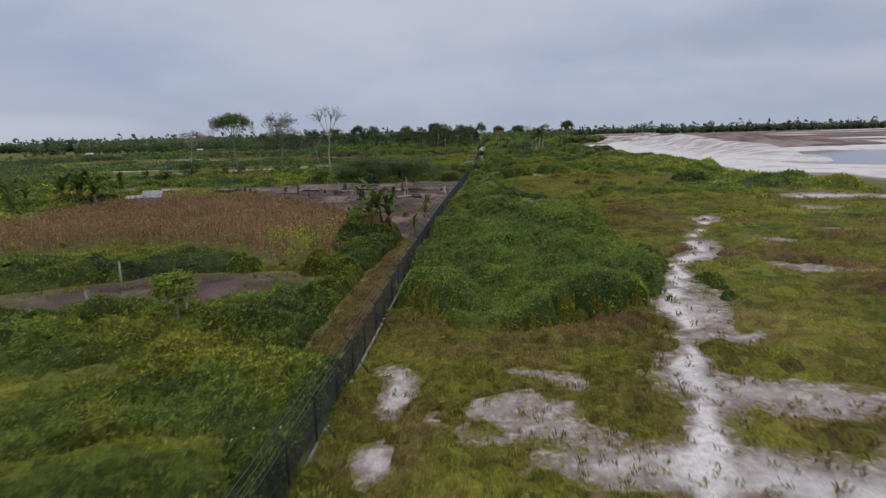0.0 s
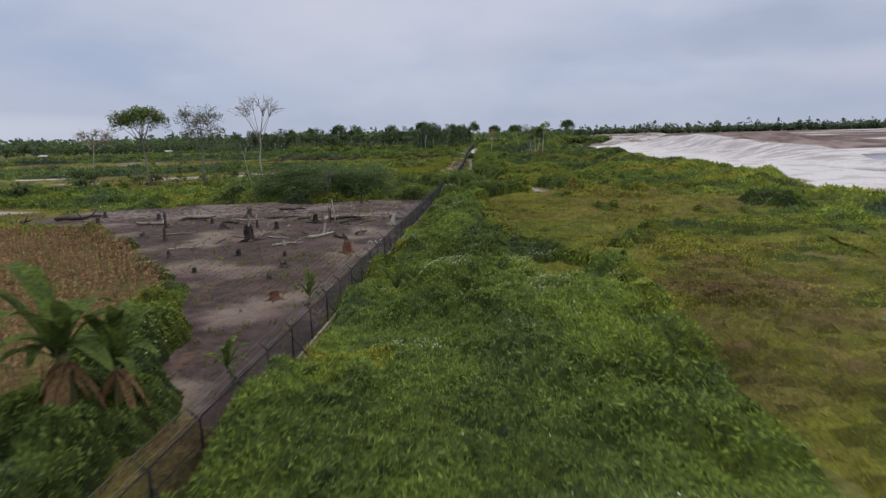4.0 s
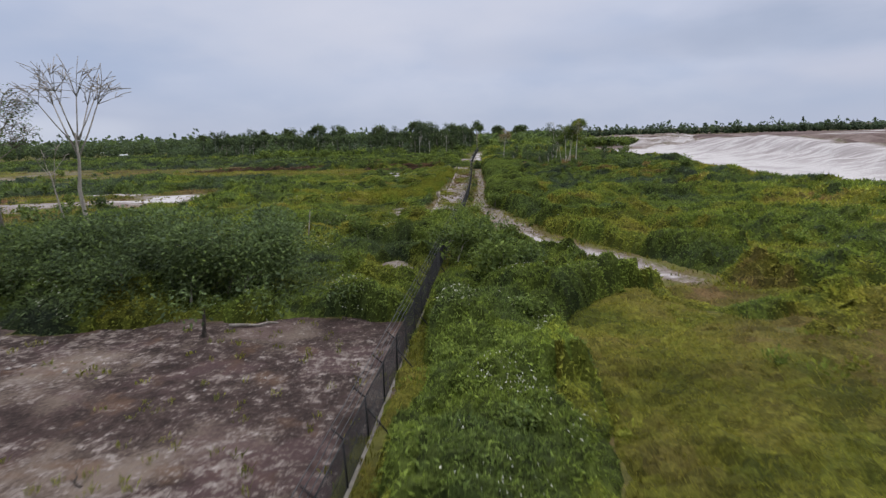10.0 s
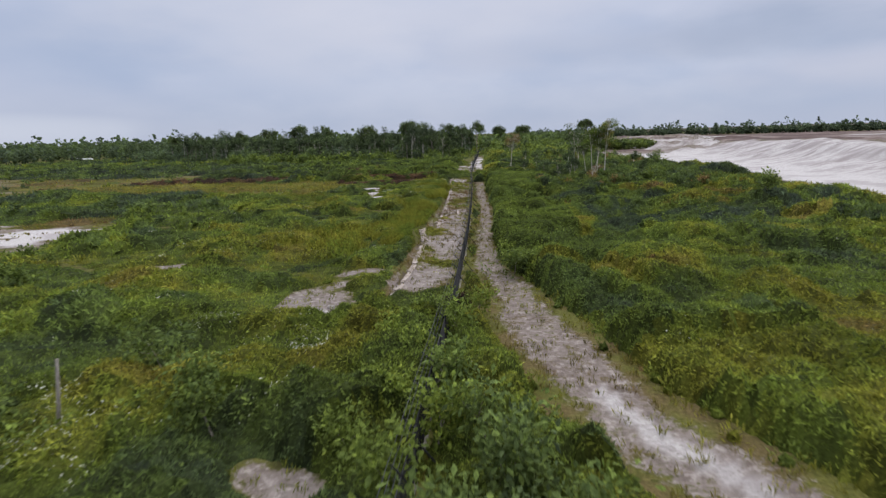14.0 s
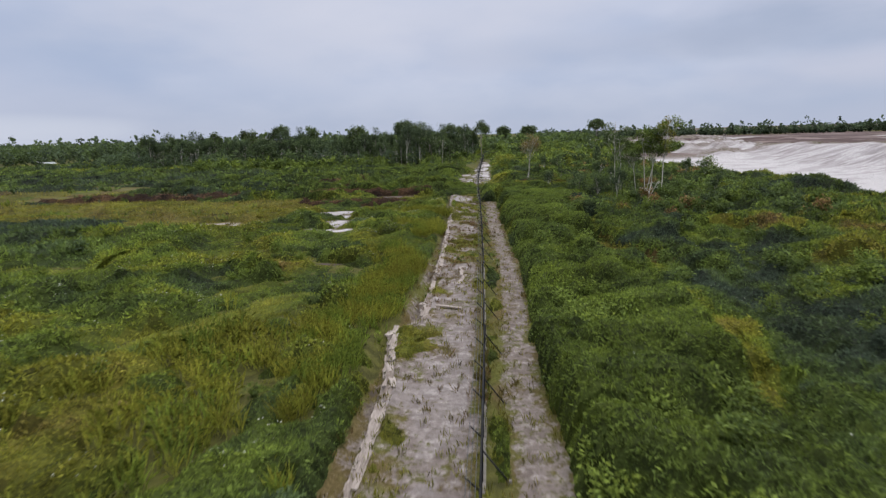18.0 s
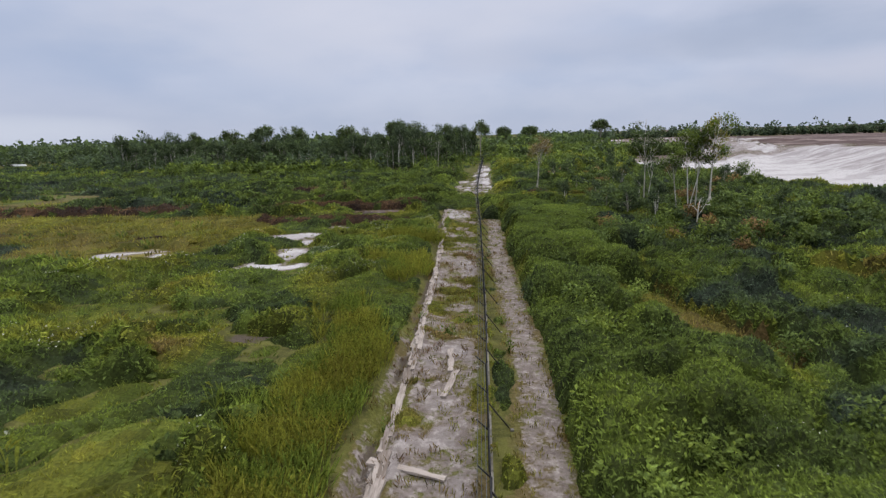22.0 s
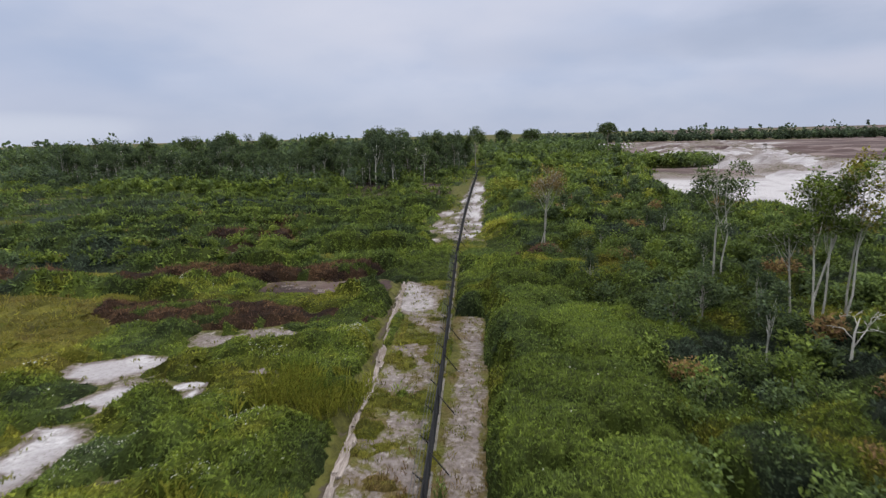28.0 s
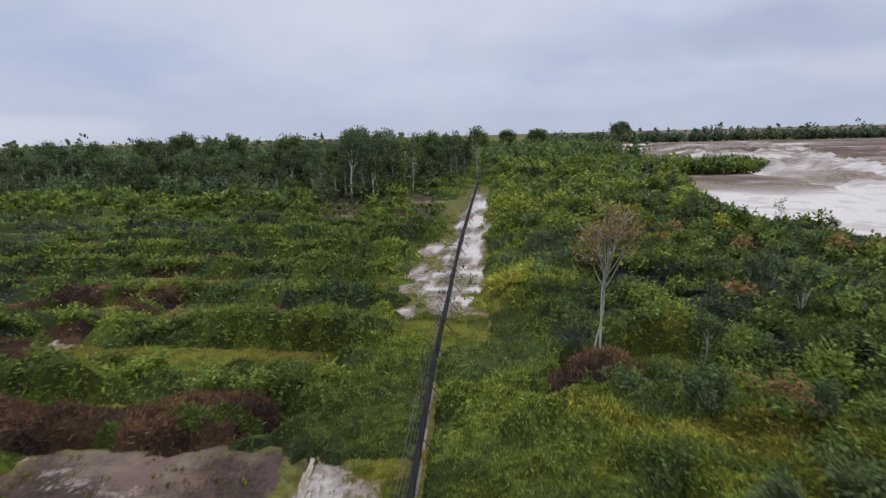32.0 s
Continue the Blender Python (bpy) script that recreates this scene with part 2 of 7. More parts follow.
    sand = blend(nt, step(nt, n_sand, 0.3, 0.66), (0.350, 0.325, 0.335), (0.560, 0.535, 0.545))
    slope = nt.nodes.new("ShaderNodeSeparateXYZ")
    nt.links.new(nt.nodes.new("ShaderNodeNewGeometry").outputs["Position"], slope.inputs[0])
    # dark streaks on raised sand: gully relief shading put into the colour
    sand = blend(nt, arith(nt, "MULTIPLY", streaks, step(nt, slope.outputs[2], 0.35, 1.2)), sand, (0.285, 0.255, 0.262))
    sand = blend(nt, arith(nt, "MULTIPLY", step(nt, n_big, 0.5, 0.62), 0.6), sand, (0.300, 0.272, 0.280))
    sand = blend(nt, step(nt, masks.outputs[0], 0.66, 0.95), trodden, sand)
    sand = blend(nt, step(nt, n_fine, 0.52, 0.72), sand, (0.190, 0.162, 0.148))
    colour = blend(nt, edge(masks.outputs[0]), colour, sand)
    wet = blend(nt, n_fine, (0.045, 0.036, 0.028), (0.125, 0.098, 0.078))
    colour = blend(nt, edge(more.outputs[1]), colour, wet)
    nt.links.new(colour, b.inputs["Base Color"])
    bump(nt, b, arith(nt, "ADD", n_mid, arith(nt, "MULTIPLY", n_fine, 0.5)), 0.5, 0.25)
    return m


FOLIAGE, GROUND = leaf_material(), ground_material()
BARK = simple("grey_bark", (0.13, 0.11, 0.09), (0.33, 0.30, 0.26), 3.0, 0.9, 0.5, (4, 4, 1))
PALE_BARK = simple("pale_bark", (0.30, 0.28, 0.24), (0.60, 0.57, 0.51), 2.0, 0.85, 0.4, (3, 3, 1))
DEAD_BARK = simple("weathered_wood", (0.15, 0.13, 0.115), (0.36, 0.325, 0.29), 3.0, 0.9, 0.5, (4, 4, 1))
CHAR = simple("charred_wood", (0.014, 0.012, 0.011), (0.075, 0.060, 0.052), 5.0, 0.9, 0.7, (3, 3, 1))
RED_WOOD = simple("split_red_wood", (0.038, 0.020, 0.014), (0.140, 0.070, 0.045), 4.0, 0.9, 0.6, (3, 3, 1))
STEEL = simple("weathered_steel", (0.014, 0.014, 0.015), (0.036, 0.036, 0.039), 9.0, 0.75, 0.15, (1, 1, 1), 0.0, 0.2)
WIRE = simple("galvanised_wire", (0.045, 0.048, 0.054), (0.110, 0.115, 0.125), 9.0, 0.5, 0.05, (1, 1, 1), 0.5, 0.4)
CONCRETE = simple("concrete", (0.34, 0.33, 0.32), (0.60, 0.59, 0.57), 4.0, 0.9, 0.3)
CRUST = simple("bleached_timber", (0.17, 0.135, 0.115), (0.40, 0.345, 0.315), 4.0, 0.95, 0.6, (4, 0.5, 2))
ROCK = simple("pale_rock", (0.17, 0.15, 0.14), (0.42, 0.39, 0.38), 4.0, 0.9, 0.5)
WHITE_TARP = simple("white_tarpaulin", (0.32, 0.33, 0.35), (0.58, 0.59, 0.60), 3.0, 0.5, 0.1)
BLUE_TARP = simple("blue_tarpaulin", (0.05, 0.16, 0.38), (0.12, 0.27, 0.52), 3.0, 0.5, 0.1)
ROOFING = simple("zinc_sheet", (0.30, 0.31, 0.32), (0.48, 0.49, 0.50), 3.0, 0.45, 0.1)
PETAL = simple("white_petals", (0.34, 0.35, 0.26), (0.55, 0.55, 0.46), 9.0, 0.8, 0.0)
WATER = material("pond_water", 0.08, 0.5)[0]
WATER.node_tree.nodes["Principled BSDF"].inputs["Base Color"].default_value = (0.022, 0.025, 0.030, 1)

# ---------- noise and plan ----------


def lattice(i, j, seed):
    h = (i.astype(np.int64) * 374761393 + j.astype(np.int64) * 668265263 + seed * 974711) & 0x7FFFFFFF
    h = ((h ^ (h >> 13)) * 1274126177) & 0x7FFFFFFF
    return ((h ^ (h >> 16)) & 0xFFFF) / 65535.0


def value_noise(x, y, seed=0):
    i, j = np.floor(x), np.floor(y)
    u, v = x - i, y - j
    u, v = u * u * (3 - 2 * u), v * v * (3 - 2 * v)
    a, b_ = lattice(i, j, seed), lattice(i + 1, j, seed)
    c, d = lattice(i, j + 1, seed), lattice(i + 1, j + 1, seed)
    return (a * (1 - u) + b_ * u) * (1 - v) + (c * (1 - u) + d * u) * v


def fbm(x, y, size, seed=0, octaves=3):
    total, amp, norm = 0.0, 1.0, 0.0
    for k in range(octaves):
        total = total + amp * value_noise(x / size * 2 ** k + 17.3 * k, y / size * 2 ** k - 9.1 * k, seed + k)
        norm, amp = norm + amp, amp * 0.5
    return total / norm


def cells(x, y, size, seed=0):
    """Nearest seed of a jittered grid: how far (in cells), and two random values of that cell."""
    u, v = x / size, y / size
    i, j = np.floor(u), np.floor(v)
    best, ra, rb = np.full(x.shape, 9.0), np.zeros(x.shape), np.zeros(x.shape)
    for di in (-1, 0, 1):
        for dj in (-1, 0, 1):
            a, b_ = lattice(i + di, j + dj, seed), lattice(i + di, j + dj, seed + 1)
            d = np.hypot(u - i - di - a, v - j - dj - b_)
            m = d < best
            best = np.where(m, d, best)
            ra, rb = np.where(m, lattice(i + di, j + dj, seed + 2), ra), np.where(m, lattice(i + di, j + dj, seed + 3), rb)
    return best, ra, rb


def smooth(v, a, b):
    t = np.clip((v - a) / (b - a), 0, 1)
    return t * t * (3 - 2 * t)


def ell(x, y, cx, cy, rx, ry, turn=0.0, soft=0.35):
    c, s = math.cos(radians(turn)), math.sin(radians(turn))
    dx, dy = x - cx, y - cy
    r = np.hypot((dx * c + dy * s) / rx, (dy * c - dx * s) / ry)
    return smooth(1 - r, -soft, soft)


def along(x, y, pts):
    best = np.full(np.shape(x), 1e9)
    for (ax, ay), (bx, by) in zip(pts, pts[1:]):
        ux, uy = bx - ax, by - ay
        t = np.clip(((x - ax) * ux + (y - ay) * uy) / (ux * ux + uy * uy), 0, 1)
        best = np.minimum(best, np.hypot(x - ax - t * ux, y - ay - t * uy))
    return best


def stroke(x, y, pts, half, soft=0.5):
    return smooth(half - along(x, y, pts), -soft * half, soft * half)


def inside(x, y, pts):
    hit = np.zeros(np.shape(x), bool)
    for (ax, ay), (bx, by) in zip(pts, pts[1:] + pts[:1]):
        if ay != by:
            hit ^= ((ay > y) != (by > y)) & (x < (bx - ax) * (y - ay) / (by - ay) + ax)
    return hit


FENCE = [(-7.0, 4), (-7.2, 25), (-7.7, 50), (-7.8, 75), (-7.7, 105), (-7.3, 135), (-7.1, 150), (-6.7, 190), (-6.8, 220), (-7.4, 253), (-8.3, 287), (-9.5, 322), (-10.3, 365), (-10.6, 420), (-10.6, 500)]
DITCH = [(-13.6, 189), (-12.3, 196), (-12.0, 204), (-12.4, 217), (-13.5, 226), (-11.9, 229), (-12.1, 243), (-12.8, 264), (-13.6, 285), (-14.6, 300), (-15.3, 313)]
PATH_R = [(12, 156), (9.3, 161), (7.4, 165), (4.8, 170), (1.4, 176), (-1.6, 190), (-4.4, 206), (-4.9, 222), (-4.7, 238), (-5.2, 252), (-6.2, 274), (-6.8, 299)]
EDGE_Y = (-300, 60, 100, 146, 185, 224, 264, 300, 330, 357, 380, 395, 440, 480, 600, 900, 3000)
EDGE_X = (140, 95, 68, 58, 66, 56, 55, 60, 58, 52, 43, 39, 45, 54, 75, 95, 140)
RIDGE_Y = (-400, 205, 230, 290, 360, 415, 505, 560, 700, 3000)
RIDGE_X = (97, 97, 97, 95, 103, 106, 127, 141, 190, 600)
CLEARING = [(-8.0, 66), (-13, 71), (-21, 88), (-34, 101), (-47, 116), (-76, 122), (-64, 137), (-47, 146), (-38, 147), (-30, 143.5), (-20, 146.5), (-7.6, 145.8)]
CORN = [(-14.5, 52), (-21, 52), (-28, 60), (-44, 63), (-58, 55), (-70, 74), (-72, 92), (-66, 113), (-45, 112), (-22, 86)]


def fence_x(y):
    return np.interp(y, [p[1] for p in FENCE], [p[0] for p in FENCE])


def ground_z(x, y):
    x, y = np.asarray(x, float), np.asarray(y, float)
    z = 0.28 * (fbm(x, y, 9.0, 3) - 0.5) * smooth(np.abs(x - fence_x(y)), 0.4, 3.0)
    d = along(x, y, DITCH)
    z = z - 0.45 * smooth(d, 0.75, 0.15) + 0.22 * np.exp(-((d - 1.1) / 0.5) ** 2) * (x > -14.5)
    z = z - 1.0 * ell(x, y, 136, 226, 40, 56, -35, 0.2) - 0.35 * smooth(np.hypot(x, y - 300), 1200, 3000)
    return z


def bank_z(u, y):
    """Quarry bank: a gullied face that climbs from its foot (u = 0), then tipped heaps that sink away behind."""
    high = (3.6 + 3.2 * fbm(u * 0.2, y, 55, 9)) * np.interp(y, (262, 300, 360, 420, 520), (0.8, 0.82, 0.95, 0.75, 0.6)) * smooth(y, 200, 262) * (1 - 0.9 * smooth(y, 600, 690))
    cut = np.abs(value_noise(y / 7.5 + 0.06 * u, u / 30, 5) - 0.5) * 2
    face = smooth(u, 0, 24) * (0.62 + 0.38 * smooth(cut, 0.0, 0.55) ** 0.8 + 0.38 * smooth(u, 17, 27)) / 1.2
    ridged = 1 - 2 * np.abs(fbm(u, y, 20, 23) - 0.5)
    heaps = 2.6 * smooth(u, 22, 40) * (ridged - 0.62) + 1.0 * (fbm(u, y, 6, 29) - 0.5) * smooth(u, 3, 12)
    sink = smooth(u, 46, 128)
    return (high * face + heaps) * (1 - 0.75 * sink) - 1.4 * smooth(u, 116, 132) - 0.5 * smooth(-u, -1.5, 2) - 1.5 * smooth(-y, -206, -198) - 7.0 * smooth(u, 34, 46) * smooth(-y, -330, -285)


def plan(x, y):
    """Ground cover and plants at places of the plan: masks from 0 to 1, plant heights in metres, hues."""
    x, y = np.asarray(x, float), np.asarray(y, float)
    fx = fence_x(y)
    n1, n2, n3 = fbm(x, y, 7.0, 31), fbm(x, y, 22.0, 41), fbm(x, y, 3.0, 51, 2)
    wx, wy = x + 3.2 * (fbm(x, y, 4.5, 61) - 0.5), y + 4.5 * (fbm(x, y, 4.5, 71) - 0.5)
    right, left = (x > fx), (x <= fx)
    sand, soil, dry, spoil, wet = (np.zeros(x.shape) for _ in range(5))

    def lay(mask, amount):
        np.maximum(mask, amount, out=mask)

    # sand tracks and patches at the start
    for cx, cy, rx, ry, turn in ((7.5, 19.5, 7, 2.6, 0), (14, 18.6, 5, 3.0, 0), (13.5, 26.3, 6.5, 2.2, -12), (9.5, 27, 1.6, 3.5, 10), (17.5, 25.5, 3.5, 1.8, 0),
                                 (-5.4, 25, 0.9, 3.2, 14), (-5.2, 19.3, .7, 1.8, 0), (13.2, 40, 2.6, 7.5, -14), (20.0, 58, 2.4, 6.5, -30), (28, 79, 2.2, 3.6, -20),
                                 (54, 102, 9, 4.5, 0), (66, 98, 8, 4, 0), (29, 63, 3.2, 1.6, 0), (26.5, 51, 3.2, 2.0, -20), (47, 88, 3, 2, 0), (38, 70, 2, 1.2, 0), (46, 122, 3, 2, 0), (12, 33, 3.5, 1.2, 0)):
        lay(sand, (0.56 + 0.48 * n3) * ell(wx, wy, cx, cy, rx, ry, turn, 0.6))
    lay(sand, 0.96 * stroke(wx, wy, [(7.4, 14), (9.6, 29), (12.4, 40), (16, 52), (20.5, 62), (27, 78)], 0.75))
    lay(sand, 0.72 * smooth(wx, -4.5, -2.5) * smooth(-wx, -7.5, -5.5) * smooth(wy, 21.5, 23) * smooth(-wy, -29.5, -27.5) * smooth(n3 + 0.4 * (n1 - 0.5), 0.44, 0.62))
    # path beside the fence, farther on
    lay(sand, 0.63 * stroke(wx * 0.35 + x * 0.65, wy, PATH_R, np.interp(y, (198, 214), (1.9, 1.05)), 0.5))
    lay(sand, 0.66 * stroke(wx * 0.35 + x * 0.65, wy, PATH_R[1:6], 2.2, 0.4))
    lay(sand, 0.8 * ell(wx, wy, -12.6, 306, 2.3, 5.5, 8) + 0.7 * ell(wx, wy, -17.6, 191, 2.6, 5, -12))
    lay(sand, 0.85 * stroke(wx * 0.35 + x * 0.65, wy, PATH_R[:5], 1.1, 0.6))
    lay(sand, smooth(np.minimum(x + 13.0, fx - 0.2 - x), -0.2, 0.7) * smooth(wy, 196, 202) * smooth(-wy, -312, -309) * (0.27 + 0.47 * smooth(0.5 * n3 + 0.5 * fbm(x, y, 1.3, 55, 2) + 0.35 * n1, 0.52, 0.82)))
    lay(sand, smooth(wx, -17, -15.2) * smooth(-wx, 6.3, 7.2) * smooth(wy, 334, 340) * smooth(-wy, -384, -374) * (0.18 + 0.7 * smooth(0.5 * n3 + 0.5 * fbm(x, y, 1.5, 57, 2) + 0.4 * (n1 - 0.5), 0.4, 0.62)))
    lay(sand, smooth(wx, -12.6, -11.8) * smooth(-wx, 6.6, 7.3) * smooth(wy, 334, 340) * smooth(-wy, -468, -440) * (0.5 + 0.42 * smooth(fbm(x, y, 2.2, 58, 2), 0.4, 0.6)))
    # pale patches on the clearings of the far half
    for cx, cy, rx, ry, turn in ((-10.6, 160, 1.6, 3.4, 10), (-11.5, 168.6, 2, 1.5, 0), (-18.8, 192, 1.5, 6, 0), (-16.2, 201, 1.5, 4.4, -30), (-10.2, 200, 2.2, 5.0, 0), (-9.0, 214, 1.6, 4.0, 0), (-16.6, 188.6, 2.4, 1.6, 20),
                                 (-67, 226, 8.5, 10, -35), (-78, 222, 4, 5, 0), (-60, 215, 4, 2, 0), (-51.2, 273.5, 2.2, 4.2, 0), (-46.6, 275, 2.0, 4.0, 0), (-29.5, 268.5, 3.2, 2.6, 20),
                                 (-30, 281, 2.0, 3.4, 0), (-29.4, 275, 1.8, 3.2, -10), (-23.5, 272.4, 2.0, 1.5, 0), (-32.5, 287, 3.2, 2.0, 0), (-25, 294, 5.0, 3.0, 0), (-26.5, 284, 1.4, 3.0, 20), (-20.8, 286, 2.4, 1.2, 0),
                                 (-43.5, 311, 3.6, 1.4, 0), (-28, 310.3, 1.8, 1.2, 0), (-44, 329, 4.0, 1.4, 0), (-20, 347, 1.6, 1.1, 0), (-36, 205, 3, 1.4, 0), (-86, 236, 8, 2.2, 0),
                                 (-60, 200, 7, 1.3, 8), (-88, 205, 9, 1.6, 5), (-120, 260, 16, 2.2, 0), (-95, 160, 10, 1.4, 0), (-140, 225, 24, 3, 0), (-46, 233, 2, 1.2, 0)):
        lay(sand, (1.0 if cx < -24 and 220 < cy < 290 else 0.72) * ell(wx, wy, cx, cy, rx * 1.15, ry * 1.15, turn) * (smooth(fbm(x, y, 2.2, 321, 2), 0.30, 0.42) if cx < -15 and cy > 195 else 1))
    lay(sand, 0.62 * smooth(wx, -36, -30) * smooth(-wx, 15.3, 16.2) * smooth(wy, 308, 309.5) * smooth(-wy, -314.5, -313) * smooth(n3, 0.5, 0.66))
    lay(soil, 0.8 * smooth(wx, -34, -29) * smooth(-wx, 15.3, 16.2) * smooth(wy, 306.5, 308.5) * smooth(-wy, -315, -313))
    # quarry floor and spoil heaps
    rim = x - np.interp(y, EDGE_Y, EDGE_X) + 6 * (n1 - 0.5)
    quarry = smooth(rim, -1.5, 1.5) * (1 - ell(wx, wy, 70, 512, 30, 11, 8)) * (1 - 0.9 * smooth(fbm(x, y, 34, 141, 3), 0.44, 0.58) * smooth(-y, -170, -110)) * smooth(-(y + 0.18 * x), -1010, -960)
    lay(sand, quarry)
    side = np.interp(y, RIDGE_Y, RIDGE_X)
    lay(spoil, smooth(x - side, 25, 60) * smooth(y, 310, 360) * smooth(fbm(x * 0.4, y, 40, 17), 0.36, 0.46) + smooth(y + 0.5 * x + 90 * (fbm(x, y, 60, 13) - 0.5), 470, 520) * quarry + smooth(x + 0.45 * y + 50 * (fbm(x, y, 50, 19) - 0.5), 300, 345) * quarry)
    sand = sand * (1 - np.clip(spoil, 0, 1) * smooth(fbm(x * 0.3, y, 45, 77), 0.26, 0.40))
    # scorched clearing, bare plots
    burnt = inside(wx, wy, CLEARING).astype(float)
    lay(soil, burnt)
    lay(sand, burnt * smooth(y, 114, 130) * (0.14 + 0.42 * n1))
    lay(soil, (0.40 + 0.75 * n3) * ell(wx, wy, -26, 43.5, 12, 6.5, 12, 0.7))
    lay(soil, 0.9 * ell(wx, wy, -43, 432, 7, 34, 10) + 0.9 * ell(wx, wy, -22, 425, 5, 26, 8))
    lay(dry, stroke(wx, wy, [(-9.8, 30), (-9.9, 50), (-9.1, 68)], 1.4))
    # dry ground: the grassland at the start, the hollow, the strip beside the path
    open_r = right * (1 - smooth(y, 34, 42)) * smooth(-x - 14 * (n2 - 0.5), -95, -60)
    open_r = np.maximum(open_r, right * smooth(x + 10 * (n2 - 0.5), 11, 17) * smooth(-y, -118, -84) * smooth(-x - 14 * (n2 - 0.5), -95, -62))
    hollow = ell(wx, wy, 10.0, 130, 8.0, 21, 10)
    fringe = right * stroke(wx, wy, PATH_R, np.interp(y, (188, 210), (4.2, 1.5)), 0.4)
    lay(dry, np.maximum.reduce([open_r * 0.9, hollow, fringe, 0.9 * ell(wx, wy, 5.4, 253, 2.6, 13, 14)]))
    meadow = smooth(wx, -135, -120) * smooth(-wx, 35, 44) * smooth(wy, 263 + 0.05 * (x + 40), 276) * smooth(-wy, -311, -303)
    meadow = np.maximum(meadow, ell(wx, wy, -88, 285, 50, 17, 5))
    lay(dry, meadow)
    lay(dry, 0.8 * smooth(-x, 16, 20) * smooth(y, 306, 312) * smooth(-y, -440, -400))
    strip = left * (x > -13) * smooth(y, 192, 200) * smooth(-y, -316, -310)
    lay(dry, strip)
    lay(wet, 0.8 * smooth(0.3 - along(x, y, DITCH), -0.1, 0.2) * (n3 > 0.45) + (ell(wx, wy, -22.5, 247.5, 2.0, 1.2, 0) + ell(wx, wy, -19.5, 261, 1.4, 2.4, 0)) * smooth(n3, 0.38, 0.58))
    far_l = left * smooth(-x, 55, 75) * smooth(y, 112, 130) * smooth(-y, -420, -240 - 0.3 * (np.abs(x) - 55))
    bands = fbm(x * 0.16, y, 15.0, 131)
    lay(dry, far_l)
    lay(sand, 0.75 * far_l * smooth(bands, 0.40, 0.34) * smooth(n2, 0.4, 0.5))
    bare = np.clip(np.maximum.reduce([sand, soil * 1.0, spoil, wet]), 0, 1)

    # plants
    corn = inside(wx, wy, CORN)
    rows = np.cos(2 * np.pi * ((y - 320.5 + 5 * (fbm(x, y, 30, 91) - 0.5) + 0.04 * (x + 16)) / 11.5))
    hedges = smooth(-x, 15.5, 19) * smooth(y, 313, 317) * smooth(-y, -425, -405)
    weed = 0.95 * np.ones(x.shape)
    high = 0.9 + 0.9 * (n1 - 0.4)
    hue = 0.36 + 0.18 * (n2 - 0.5) + 0.22 * (n3 - 0.5)
    mound = right * ell(wx, wy, 3.0, 47, 9, 12, -25) + right * ell(wx, wy, 1.5, 66, 8.5, 22, -10) * (n1 > 0.36)
    weed = np.where(open_r > 0.4, np.where(n1 > 0.6, 0.14, 0.02), weed)
    hue = np.where(open_r > 0.4, 0.58, hue)
    high = np.where(open_r > 0.4, 0.38, high)
    weed = np.where(mound > 0.4, 0.95, weed)
    hue = np.where(mound > 0.4, 0.35 + 0.12 * (n3 - 0.5), hue)
    high = np.where(mound > 0.4, 1.15 + 0.8 * (n1 - 0.4), high)
    grassy = right * smooth(x + 8 * (n1 - 0.5), 2.5, 6) * smooth(y, 76, 88) * smooth(-y, -160, -146)
    weed = np.where(grassy > 0.5, np.where(n1 > 0.5, 0.8, 0.25), weed)
    high = np.where(grassy > 0.5, 0.7 * high, high)
    weed = np.where(hollow > 0.5, 0.08, weed)
    verge = right * (x < fx + 3 + 3 * n1) * smooth(y, 98, 106) * smooth(-y, -150, -140)
    weed = np.where((verge > 0.5) & (x < fx + 1.6), 0.25, weed)
    wall_r = right * smooth(wx, -4.8, -3.6) * smooth(-wx, -6.8, -4.5) * smooth(y, 196, 206) * smooth(-y, -312, -300)
    high = np.where(wall_r > 0.4, 1.75 + 1.0 * (n1 - 0.3), high)
    hue = np.where(wall_r > 0.4, 0.34 + 0.14 * (n3 - 0.5), hue)
    low_band = right * smooth(y, 150, 158) * smooth(-y, -205, -195)
    high = np.where(low_band > 0.5, 0.8 + 0.7 * (n1 - 0.4), high)
    weed = np.where(meadow > 0.5, 0.07, weed)
    weed = np.where(strip > 0.5, 0.10, weed)
    weed = np.where(hedges > 0.5, np.where(rows > 0.05, 1.0, 0.06), weed)
    high = np.where(hedges > 0.5, 0.3 + 1.5 * smooth(rows, -0.1, 0.7) * (0.65 + 0.5 * n1), high)
    hue = np.where(hedges > 0.5, 0.31 + 0.3 * (n1 - 0.5) + 0.15 * (n3 - 0.5), hue)
    near_l = left * smooth(-y, -62, -52) * smooth(y, 5, 9)
    hue = np.where(near_l > 0.5, 0.31 + 0.28 * (n2 - 0.45) + 0.15 * (n3 - 0.5), hue)
    weed = np.where((near_l > 0.5) & (n2 > 0.56), 0.5, weed)
    mix_l = left * smooth(y, 148, 156) * smooth(-y, -262, -250) * (x < -13)
    weed = np.where(mix_l > 0.5, np.where(n1 > 0.33, 0.92, 0.4), weed)
    lush = left * smooth(wx, -21, -19.5) * smooth(y, 146, 149) * smooth(-y, -158, -154)
    hue = np.where(lush > 0.5, 0.46 + 0.15 * (n3 - 0.5), hue)
    tongue = ell(wx, wy, -7.5, 322, 10, 12, 0)
    hue = np.where(tongue > 0.5, 0.37 + 0.15 * (n3 - 0.5), hue)
    high = np.where(tongue > 0.5, 0.75, high)
